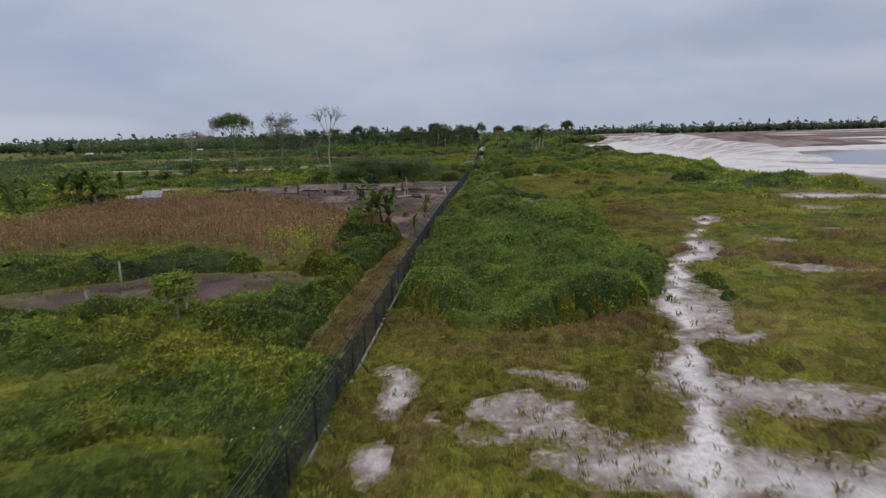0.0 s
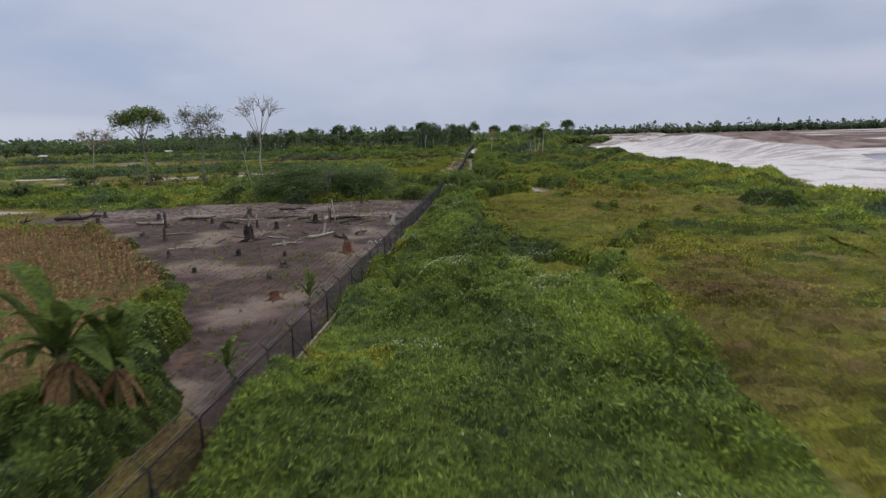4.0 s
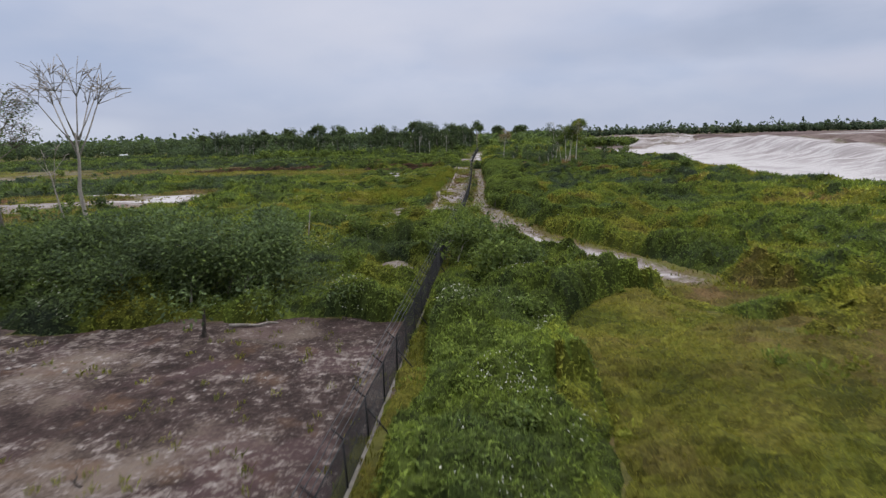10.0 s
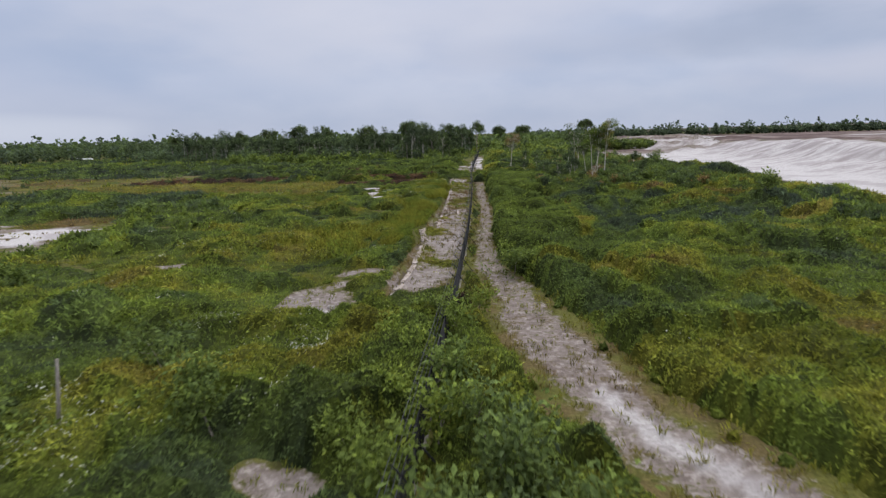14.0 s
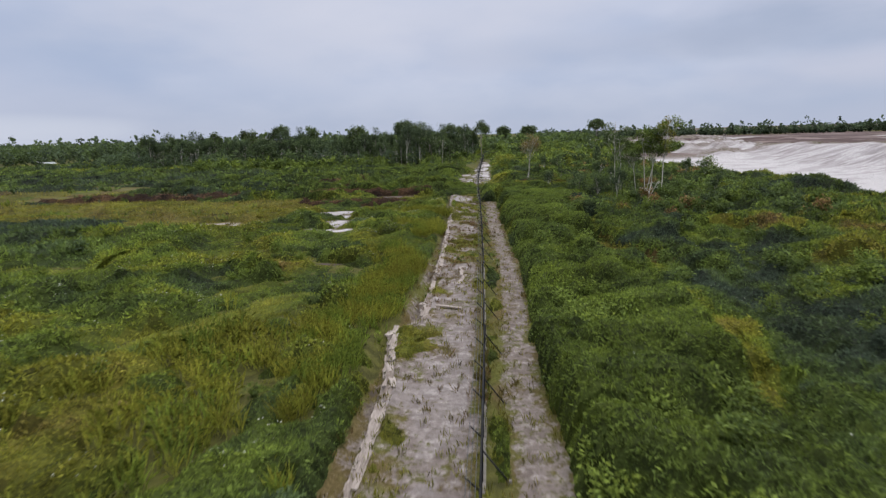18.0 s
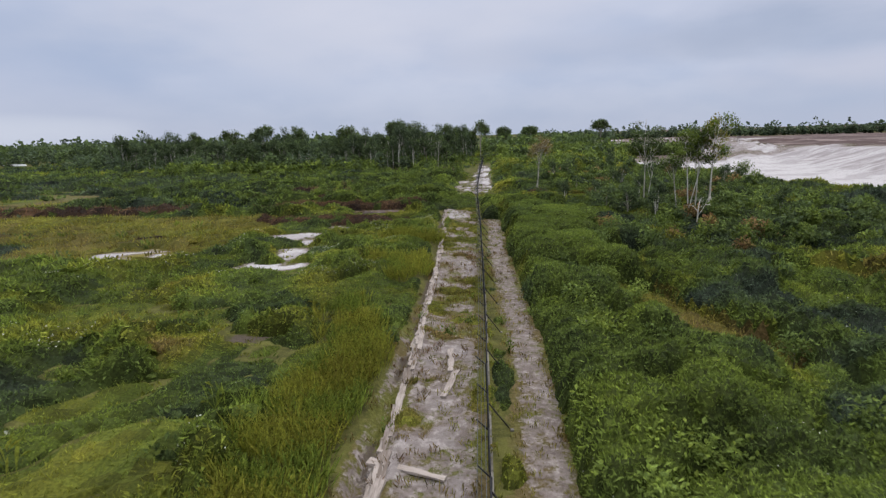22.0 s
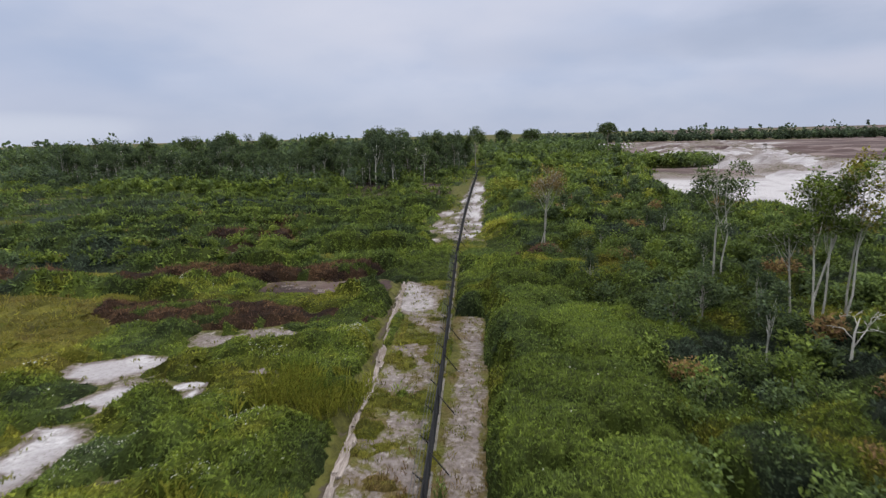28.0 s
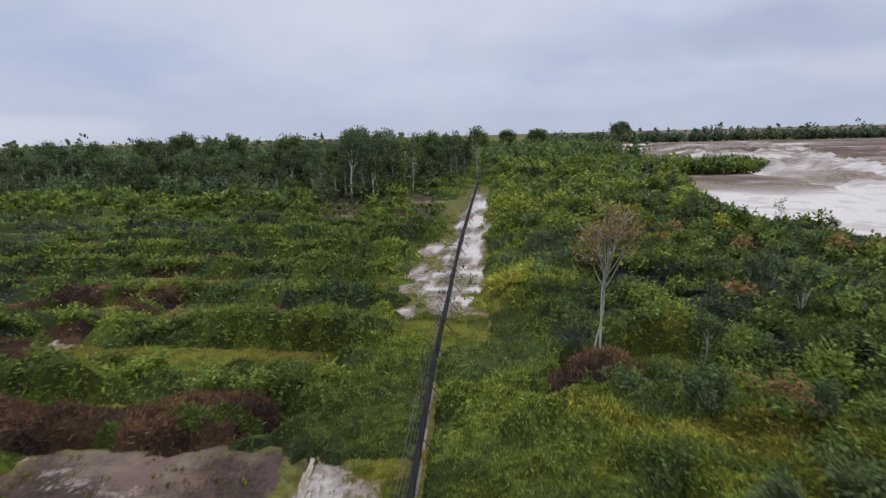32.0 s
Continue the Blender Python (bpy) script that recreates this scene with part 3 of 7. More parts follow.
    weed = np.where(far_l > 0.5, np.where(bands > 0.52, 0.75, 0.12), weed)
    hue = np.where(far_l > 0.5, 0.24 + 0.4 * (n2 - 0.45), hue)
    straw = stroke(wx, wy, [(-9.9, 30), (-10.0, 50), (-9.2, 68)], 1.4)
    weed = np.where(straw > 0.5, 0.05, weed)
    verge_b = right * smooth(wx, fx + 0.9, fx + 1.7) * smooth(-(wx + 4.5 * (n1 - 0.5)), -1.6, 0.2) * smooth(y, 84, 92) * smooth(-y, -152, -146)
    weed, high, hue = np.where(verge_b > 0.5, 0.97, weed), np.where(verge_b > 0.5, 1.2, high), np.where(verge_b > 0.5, 0.35 + 0.14 * (n3 - 0.5), hue)
    reed = left * smooth(wx, -22, -19) * smooth(-wx, 13.0, 13.8) * smooth(y, 203, 208) * smooth(-y, -300, -288) * (n1 + 0.003 * (250 - y) > 0.47)
    reed = np.maximum(reed, left * smooth(wx, -30, -27) * smooth(-wx, 15, 17) * smooth(y, 204, 208) * smooth(-y, -236, -226) * (n2 > 0.5))
    reed = reed * (fbm(x, y, 4.2, 301, 2) + 0.15 * (n2 - 0.5) > 0.485)
    lime = left * np.maximum(ell(wx, wy, -26, 228, 2.6, 9, -32), ell(wx, wy, -17.5, 243, 1.2, 5, 0))
    reed, weed = reed * (lime < 0.5), np.where(lime > 0.5, 0.2, weed)
    fern = np.maximum.reduce([ell(wx, wy, -62, 314.5, 46, 3.2, 2) * (n1 > 0.34), ell(wx, wy, -33, 301, 11, 4.0, -6), ell(wx, wy, -19.5, 300, 3.6, 2.2, 0) * (n3 > 0.5), ell(wx, wy, -23.5, 317, 5.2, 3.4, 0),
                              ell(wx, wy, -27, 336, 4.0, 1.8, 0), ell(wx, wy, -53, 286, 3, 2, 0), ell(wx, wy, 2, 322, 2.6, 3.0, 0), ell(wx, wy, -22, 347, 2.5, 1.6, 0), ell(wx, wy, -1.6, 320, 1.6, 2, 0),
                              ell(wx, wy, -50, 362, 4, 1.6, 0), ell(wx, wy, -33, 371, 4, 1.6, 0), ell(wx, wy, -6.6, 191.5, 0.8, 1.4, 0), ell(wx, wy, -1.5, 98, 0.8, 1.0, 0)])
    fern = np.maximum(fern, 0.9 * (n2 > 0.66) * (n1 > 0.52) * left * smooth(y, 296, 305))
    thick_r = right * smooth(x, -3, 0) * smooth(y, 300, 316)
    high = np.where(thick_r > 0.5, 0.8 + 0.9 * n1, high)
    hue = np.where((thick_r > 0.5) | ((x > 6) & (y > 215)), 0.17 + 0.30 * (n3 - 0.5) + 0.36 * (n2 - 0.5) + 0.30 * smooth(fbm(x, y, 6.0, 331, 2), 0.56, 0.66), hue)
    clear = 1 - bare
    # patches of other plants: dark shrubs, yellow herbs, withered growth
    _, kind, other = cells(wx + 3 * (n2 - 0.5), wy, 7.0, 201)
    free = 1 - np.clip(np.maximum.reduce([mound, verge_b, 0.85 * wall_r, hedges, tongue]), 0, 1)
    hue = hue + free * (np.select([kind < 0.24, kind < 0.5, kind < 0.72, kind < 0.86], [-0.12, -0.03, 0.04, 0.09], 0.02) + 0.06 * (other - 0.5))
    high = high * (1 + free * (np.select([kind < 0.24, kind < 0.5, kind < 0.72, kind < 0.86], [0.45, 0.05, -0.3, -0.5], 0.1)))
    weed = np.where((free > 0.5) & (kind > 0.72) & (kind < 0.86), weed * 0.7, weed)
    hue = hue + free * 0.15 * smooth(fbm(x, y, 9.0, 151), 0.58, 0.68)
    dell = ell(wx, wy, 5.2, 252, 2.5, 13, 12)
    weed = np.where(dell > 0.5, 0.35, weed)
    hue, high = np.where(dell > 0.5, 0.70 + 0.1 * (n3 - 0.5), hue), np.where(dell > 0.5, 0.5, high)
    swell = smooth(fbm(x, y, 5.5, 111, 2), 0.28, 0.72)
    high = high * (0.6 + 1.25 * swell)
    # last term turns plants beyond y 300 greyer, as haze put into hue
    hue = hue + 0.03 + 0.26 * (fbm(x, y, 10.0, 121, 3) - 0.5) + 0.14 * (swell - 0.5) - 0.10 * smooth(-x, 34, 60) * smooth(y, 150, 180) - 0.07 * smooth(y, 300, 325)
    lush_r = (verge_b > 0.5) | (wall_r > 0.4) | (mound > 0.4)
    hue = np.where(lush_r, 0.32 + 0.10 * (n3 - 0.5) + 0.08 * (n2 - 0.5), hue)
    weed = np.where(corn, 0.12, weed) * np.where(clear < 0.6, 0.0, 1)
    weed = weed * (1 - fringe * (along(x, y, PATH_R) < np.interp(y, (188, 210), (3.4, 1.3))) * 0.9)
    weed = np.where(np.abs(x - fx) < 0.45, weed * 0.25 * ((y < 145) | (y > 310)), weed)
    weed = np.where(y > 312, np.where(smooth(np.abs(x - fx), 3.6, 4.4) * (y > 330) * (y < 470) + (y <= 330) + (y >= 470) > 0.4, weed, weed * 0.1), weed)
    return dict(sand=np.clip(sand, 0, 1), soil=np.clip(soil, 0, 1), dry=np.clip(dry, 0, 1), spoil=np.clip(spoil, 0, 1), wet=np.clip(wet, 0, 1), weed=weed, high=np.clip(high, 0.25, 3.2), hue=np.minimum(hue, 0.77),
                reed=reed * clear, fern=fern * clear, bare=bare, corn=corn, rim=rim, n1=n1, n2=n2, n3=n3, meadow=meadow, open_r=open_r, strip=strip, lime=lime)


# ---------- mesh helpers ----------


def part(name, bm, mat, parent=None, label=""):
    me = bpy.data.meshes.new(name)
    bm.to_mesh(me)
    bm.free()
    me.materials.append(mat)
    ob = new(name, me)
    ob.parent = parent
    if label:
        tagged(ob, label)
    return ob


def shared(name, me, parent=None, m=None):
    ob = new(name, me)
    ob.parent = parent
    if m is not None:
        ob.matrix_basis = m
    return ob


def faces_mesh(name, verts, hue, tint, mat):
    """verts: (n, 3 or 4, 3), one face each; hue and tint: one value each."""
    n, k = verts.shape[:2]
    me = bpy.data.meshes.new(name)
    me.vertices.add(n * k)
    me.vertices.foreach_set("co", np.ascontiguousarray(verts, np.float32).ravel())
    me.loops.add(n * k)
    me.loops.foreach_set("vertex_index", np.arange(n * k, dtype=np.int32))
    me.polygons.add(n)
    me.polygons.foreach_set("loop_start", np.arange(n, dtype=np.int32) * k)
    for key, values in (("hue", hue), ("tint", tint)):
        a = me.attributes.new(key, "FLOAT", "FACE")
        a.data.foreach_set("value", np.clip(np.asarray(values, np.float32), 0, 1))
    me.materials.append(mat)
    me.update()
    return me


def unit(v):
    return v / np.maximum(np.linalg.norm(v, axis=-1, keepdims=True), 1e-6)


def blades(base, way, length, width, rng, droop=0.0):
    """One pointed leaf a row: from base along way, widest past its middle."""
    side = unit(np.cross(way, rng.normal(size=way.shape) * 0.35 + np.array([0, 0, 1.0])))
    length, width = length[:, None], width[:, None]
    mid = base + way * length * 0.55
    tip = base + way * length - np.array([0, 0, 1.0]) * droop * length
    return np.stack([base, mid + side * width * 0.5, tip, mid - side * width * 0.5], 1)


def tube(bm, pts, radii, sides=6):
    """A tapered, bent tube through the points; closed at both ends."""
    rings, last = [], None
    for k, (p, r) in enumerate(zip(pts, radii)):
        a, b_ = pts[max(k - 1, 0)], pts[min(k + 1, len(pts) - 1)]
        d = (b_ - a).normalized()
        u = d.orthogonal() if last is None else (last - d * last.dot(d))
        u.normalize()
        last = u
        v = d.cross(u)
        rings.append([bm.verts.new(p + (u * math.cos(2 * math.pi * i / sides) + v * math.sin(2 * math.pi * i / sides)) * r) for i in range(sides)])
    for r0, r1 in zip(rings, rings[1:]):
        for i in range(sides):
            f = bm.faces.new((r0[i], r0[(i + 1) % sides], r1[(i + 1) % sides], r1[i]))
            f.smooth = True
    bm.faces.new(rings[0][::-1])
    bm.faces.new(rings[-1])
    return rings


def box(bm, sx, sy, sz, at=(0, 0, 0), bevel=0.0):
    r = bmesh.ops.create_cube(bm, size=1)
    bmesh.ops.scale(bm, vec=(sx, sy, sz), verts=r["verts"])
    bmesh.ops.translate(bm, vec=at, verts=r["verts"])
    if bevel:
        es = list({e for v in r["verts"] for e in v.link_edges})
        bmesh.ops.bevel(bm, geom=es, offset=bevel, segments=1, affect="EDGES")


def top(x, y):
    return float(ground_z(np.array([x]), np.array([y]))[0])


def base_at(name, x, y, turn=0.0, size=1.0, sink=0.03, label="", category="", group=""):
    e = new(name)
    e.matrix_basis = pose(x, y, top(x, y) - sink, 0, 0, turn) @ Matrix.Scale(size, 4)
    return tagged(e, label, category, group)


# ---------- ground ----------


def graded(lo, hi, fine, far_lo, far_hi, grow=1.09):
    v = list(np.arange(lo, hi, fine))
    s, x = fine, v[-1]
    while x < far_hi:
        s = min(s * grow, 160)
        x += s
        v.append(x)
    s, x = fine, v[0]
    while x > far_lo:
        s = min(s * grow, 160)
        x -= s
        v.insert(0, x)
    return np.array(v)


gx, gy = graded(-18, 3, 0.45, -3200, 3200, 1.075), graded(12, 330, 0.85, -1200, 3400, 1.08)
NX, NY = len(gx), len(gy)
XX, YY = np.meshgrid(gx, gy)
ZZ = ground_z(XX, YY)
gm = bpy.data.meshes.new("ground")
gm.vertices.add(NX * NY)
gm.vertices.foreach_set("co", np.stack([XX, YY, ZZ], -1).astype(np.float32).ravel())
ij = (np.arange(NY - 1)[:, None] * NX + np.arange(NX - 1)).ravel()
gm.loops.add(len(ij) * 4)
gm.loops.foreach_set("vertex_index", np.stack([ij, ij + 1, ij + NX + 1, ij + NX], 1).astype(np.int32).ravel())
gm.polygons.add(len(ij))
gm.polygons.foreach_set("loop_start", np.arange(len(ij), dtype=np.int32) * 4)
gm.polygons.foreach_set("use_smooth", np.ones(len(ij), bool))
cover_map = plan(XX.ravel(), YY.ravel())
one = np.ones(NX * NY)
for key, keys in (("cover_a", ("sand", "soil", "spoil")), ("cover_b", ("dry", "wet", "meadow"))):
    a = gm.attributes.new(key, "FLOAT_COLOR", "POINT")
    a.data.foreach_set("color", np.stack([*(cover_map[k] for k in keys), one], 1).astype(np.float32).ravel())
gm.materials.append(GROUND)
gm.update()
tagged(new("ground", gm), "flat scrubland of litter, dry grass, white sand and scorched peat", "ground", kind="structure")

def sheet_mesh(name, px, py, pz, nx, ny, masks):
    me = bpy.data.meshes.new(name)
    me.vertices.add(nx * ny)
    me.vertices.foreach_set("co", np.stack([px, py, pz], -1).astype(np.float32).ravel())
    q = (np.arange(ny - 1)[:, None] * nx + np.arange(nx - 1)).ravel()
    me.loops.add(len(q) * 4)
    me.loops.foreach_set("vertex_index", np.stack([q, q + 1, q + nx + 1, q + nx], 1).astype(np.int32).ravel())
    me.polygons.add(len(q))
    me.polygons.foreach_set("loop_start", np.arange(len(q), dtype=np.int32) * 4)
    me.polygons.foreach_set("use_smooth", np.ones(len(q), bool))
    for key, values in masks:
        a = me.attributes.new(key, "FLOAT_COLOR", "POINT")
        a.data.foreach_set("color", np.stack([*values, np.ones(nx * ny)], 1).astype(np.float32).ravel())
    me.materials.append(GROUND)
    me.update()
    return me


bu = np.concatenate([np.arange(-3, 46, 1.5), np.arange(46, 134, 3.0)])
bv = np.arange(196, 700, 1.7)
UU, BY = np.meshgrid(bu, bv)
BX = UU + np.interp(BY, RIDGE_Y, RIDGE_X) - 24
BZ = bank_z(UU, BY)
tipped = np.clip(smooth(UU, 27, 38) * smooth(BY, 225, 270) * (0.45 + 0.75 * fbm(UU * 0.5, BY, 26, 77)) + 0.7 * smooth(BY, 430, 500) * smooth(UU, 10, 30), 0, 1).ravel()
nil = np.zeros(BX.size)
tagged(new("quarry_bank", sheet_mesh("quarry_bank", BX, BY, BZ, len(bu), len(bv), (("cover_a", (1 - tipped, nil, tipped)), ("cover_b", (nil, nil, nil))))),
       "long gullied bank of white sand with brown spoil heaps", "quarry bank", kind="structure")

# tipped heaps on the far quarry floor
hw, hy = np.linspace(0, 1, 56), np.arange(425, 860, 3.2)
HW, HY = np.meshgrid(hw, hy)
west, east = np.interp(HY, EDGE_Y, EDGE_X) + 16 + 14 * smooth(-HY, -520, -470), np.interp(HY, RIDGE_Y, RIDGE_X) + 10
HX = west + HW * (np.maximum(east, west + 30) - west)
crest = 1 - 2 * np.abs(fbm(HX, HY, 17, 63, 4) - 0.5)
HZ = -0.5 + (8.5 * np.clip(crest - 0.6, 0, 1) + 1.8 * fbm(HX, HY, 6, 67)) * smooth(HW, 0, 0.3) * smooth(1 - HW, 0, 0.12) * smooth(HY, 426, 455) * smooth(-HY, -858, -830)
heap_tip = np.clip(0.12 + 1.5 * (fbm(HX, HY, 24, 73) - 0.5) + 0.45 * smooth(HY, 560, 700), 0, 1).ravel()
tagged(new("spoil_heaps", sheet_mesh("spoil_heaps", HX, HY, HZ, len(hw), len(hy), (("cover_a", (1 - 0.8 * heap_tip, np.zeros(HX.size), heap_tip)), ("cover_b", (np.zeros(HX.size),) * 3)))),
       "low tipped heaps of pale and pink-brown quarry spoil", "spoil heaps", kind="structure")

wm = bmesh.new()
bmesh.ops.create_circle(wm, cap_ends=True, segments=48, radius=1)
bmesh.ops.transform(wm, matrix=pose(136, 226, -0.55, 0, 0, -35) @ Matrix.Diagonal((38, 54, 1, 1)), verts=wm.verts)
tagged(part("pond", wm, WATER), "dark still pond between white sand banks", "water", kind="structure")

# ---------- low plants, joined by kind ----------
rng = np.random.default_rng(7)
SCATTER = {k: ([], [], []) for k in ("weeds", "grass", "reeds", "ferns", "flowers")}


def sow(kind, verts, hue, tint):
    """Keeps faces for a kind of plant; all as triangles."""
    verts, hue, tint = np.asarray(verts, np.float32), np.asarray(hue, np.float32), np.asarray(tint, np.float32)
    if verts.shape[1] == 4:
        verts = verts[:, [0, 1, 2, 0, 2, 3]].reshape(-1, 3, 3)
        hue, tint = np.repeat(hue, 2), np.repeat(tint, 2)
    for store, v in zip(SCATTER[kind], (verts, hue, tint)):
        store.append(v)


def domes(kind, x, y, z, high, radius, hue, leaves, size, lean=0.9, drop=0.0, thin=0.45, fresh=None):
    """Leafy plants: leaves on the shell of a low dome, pointing out and up."""
    n = len(x)
    if not n:
        return
    a, u = rng.uniform(0, 2 * np.pi, (n, leaves)), np.sqrt(rng.uniform(0, 1, (n, leaves)))
    shell = np.sqrt(np.clip(1 - 0.85 * u ** 2, 0, 1)) * rng.uniform(0.55, 1.05, (n, leaves))
    c, s = np.cos(a), np.sin(a)
    base = np.stack([x[:, None] + radius[:, None] * u * c, y[:, None] + radius[:, None] * u * s, z[:, None] + high[:, None] * shell - size * 0.4], -1)
    way = unit(np.stack([c * u * lean, s * u * lean, np.full_like(u, 0.85)], -1) + rng.normal(size=(n, leaves, 3)) * 0.33)
    length = size * rng.uniform(0.7, 1.35, (n, leaves))
    q = blades(base.reshape(-1, 3), way.reshape(-1, 3), length.ravel(), (length * thin).ravel(), rng, drop)
    plant = rng.uniform(-0.18, 0.18, (n, 1))
    # higher leaves get a lighter tint: light from above, painted in
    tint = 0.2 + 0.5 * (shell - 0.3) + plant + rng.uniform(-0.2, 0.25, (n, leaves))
    if fresh is not None:
        tint = tint + np.clip(fresh, -0.25, 0.3)[:, None]
    h = hue[:, None] + rng.normal(size=(n, leaves)) * 0.035
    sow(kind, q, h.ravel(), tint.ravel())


def tufts(kind, x, y, z, high, hue, count, width, spread=0.55):
    """Grass: narrow blades that fan out from one foot."""
    n = len(x)
    if not n:
        return
    a = rng.uniform(0, 2 * np.pi, (n, count))
    out = rng.uniform(0.1, spread, (n, count))
    way = unit(np.stack([np.cos(a) * out, np.sin(a) * out, np.ones_like(a)], -1))
    foot = rng.uniform(-1, 1, (n, count, 2)) * 0.14 * (1 + width * 12)
    base = np.stack([x[:, None] + foot[..., 0], y[:, None] + foot[..., 1], np.broadcast_to(z[:, None] - 0.03, a.shape)], -1)
    length = high[:, None] * rng.uniform(0.6, 1.2, (n, count))
    q = blades(base.reshape(-1, 3), way.reshape(-1, 3), length.ravel(), np.full(n * count, width), rng, 0.12)
    tint = (0.70 if kind == "reeds" else 0.34) + rng.uniform(-0.15, 0.15, (n, 1)) + rng.uniform(-0.2, 0.3, (n, count))
    sow(kind, q, (hue[:, None] + rng.normal(size=(n, count)) * 0.04).ravel(), tint.ravel())


def reach(x, y):
    return np.hypot(x + 4, np.maximum(np.maximum(y - 300, 0), 0.55 * np.maximum(6 - y, 0)))


# ring: nearest and farthest reach, spacing, leaves a plant, leaf length, blades a tuft, blade width
for lo, hi, gap, leaves, size, count, width in ((0, 15, 0.45, 15, 0.22, 10, 0.045), (15, 42, 0.86, 16, 0.40, 8, 0.09), (42, 105, 1.5, 15, 0.78, 7, 0.2), (105, 320, 4.0, 11, 1.6, 5, 0.4)):
    xs, ys = np.meshgrid(np.arange(-hi - 4, hi - 4, gap), np.arange(8 if lo < 40 else 20, 300 + hi, gap))
    x, y = xs.ravel() + rng.uniform(-0.5, 0.5, xs.size) * gap, ys.ravel() + rng.uniform(-0.5, 0.5, xs.size) * gap
    d = reach(x, y)
    keep = (d >= lo) & (d < hi) & (x + 4 > -0.94 * (y + 25)) & (x + 4 < 0.72 * (y + 25)) & (x < np.interp(y, EDGE_Y, EDGE_X) + 4)
    x, y = x[keep], y[keep]
    p, z, pick = plan(x, y), ground_z(x, y), rng.uniform(0, 1, len(x))
    n1, n2, n3 = p["n1"], p["n2"], p["n3"]
    fern = (p["fern"] > 0.45) & (pick < 0.9)
    reed = (p["reed"] > 0.45) & ~fern & (pick < 0.88)
    weed = (pick < p["weed"]) & ~fern & ~reed
    c2 = cells(x + 0.5 * (n3 - 0.5), y, max(1.9, 2.3 * gap), 81)[2]
    tufts("reeds", x[reed], y[reed], z[reed], (1.5 + 0.8 * (n1 - 0.4))[reed], np.where(c2 > 0.35, 0.57, 0.42)[reed] + 0.12 * (n3[reed] - 0.5), count, width * 1.5, 0.6)
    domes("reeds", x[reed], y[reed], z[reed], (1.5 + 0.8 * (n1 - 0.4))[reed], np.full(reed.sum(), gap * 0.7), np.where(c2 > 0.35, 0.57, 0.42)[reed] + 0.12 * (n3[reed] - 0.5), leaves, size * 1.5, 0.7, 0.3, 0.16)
    grass = ~fern & ~reed & (p["weed"] <= 0.45) & ~p["corn"] & (rng.uniform(0, 1, len(x)) < np.where(p["bare"] > 0.5, np.where(p["soil"] > 0.5, np.where((y > 290) | (y < 62), 0.3, 0.06), 0.2), 0.30)) & (p["rim"] < 0)
    gh = 0.34 + 0.5 * (n1 - 0.35) + 0.25 * (p["meadow"] > 0.5)
    ghue = np.where(p["dry"] > 0.4, 0.76 + 0.5 * (n1 - 0.5) + 0.25 * (n3 - 0.5) - 0.14 * (n2 > 0.55), 0.54 + 0.2 * (n3 - 0.5))
    ghue = np.where((x > fence_x(y)) & (y > 74) & (y < 175), 0.58 + 0.35 * (n1 - 0.5) + 0.2 * (n3 - 0.5), ghue)
    straw = stroke(x, y, [(-9.9, 30), (-10.0, 50), (-9.2, 68)], 1.4) > 0.5
    gh, ghue = np.where(straw, 0.45, gh), np.where(straw, 0.79, ghue)
    ghue = np.where(p["meadow"] > 0.5, 0.68 + 0.2 * (n1 - 0.5), ghue)
    tufts("grass", x[grass], y[grass], z[grass], np.clip(gh, 0.16, 0.9)[grass], ghue[grass], count, width, 0.7)


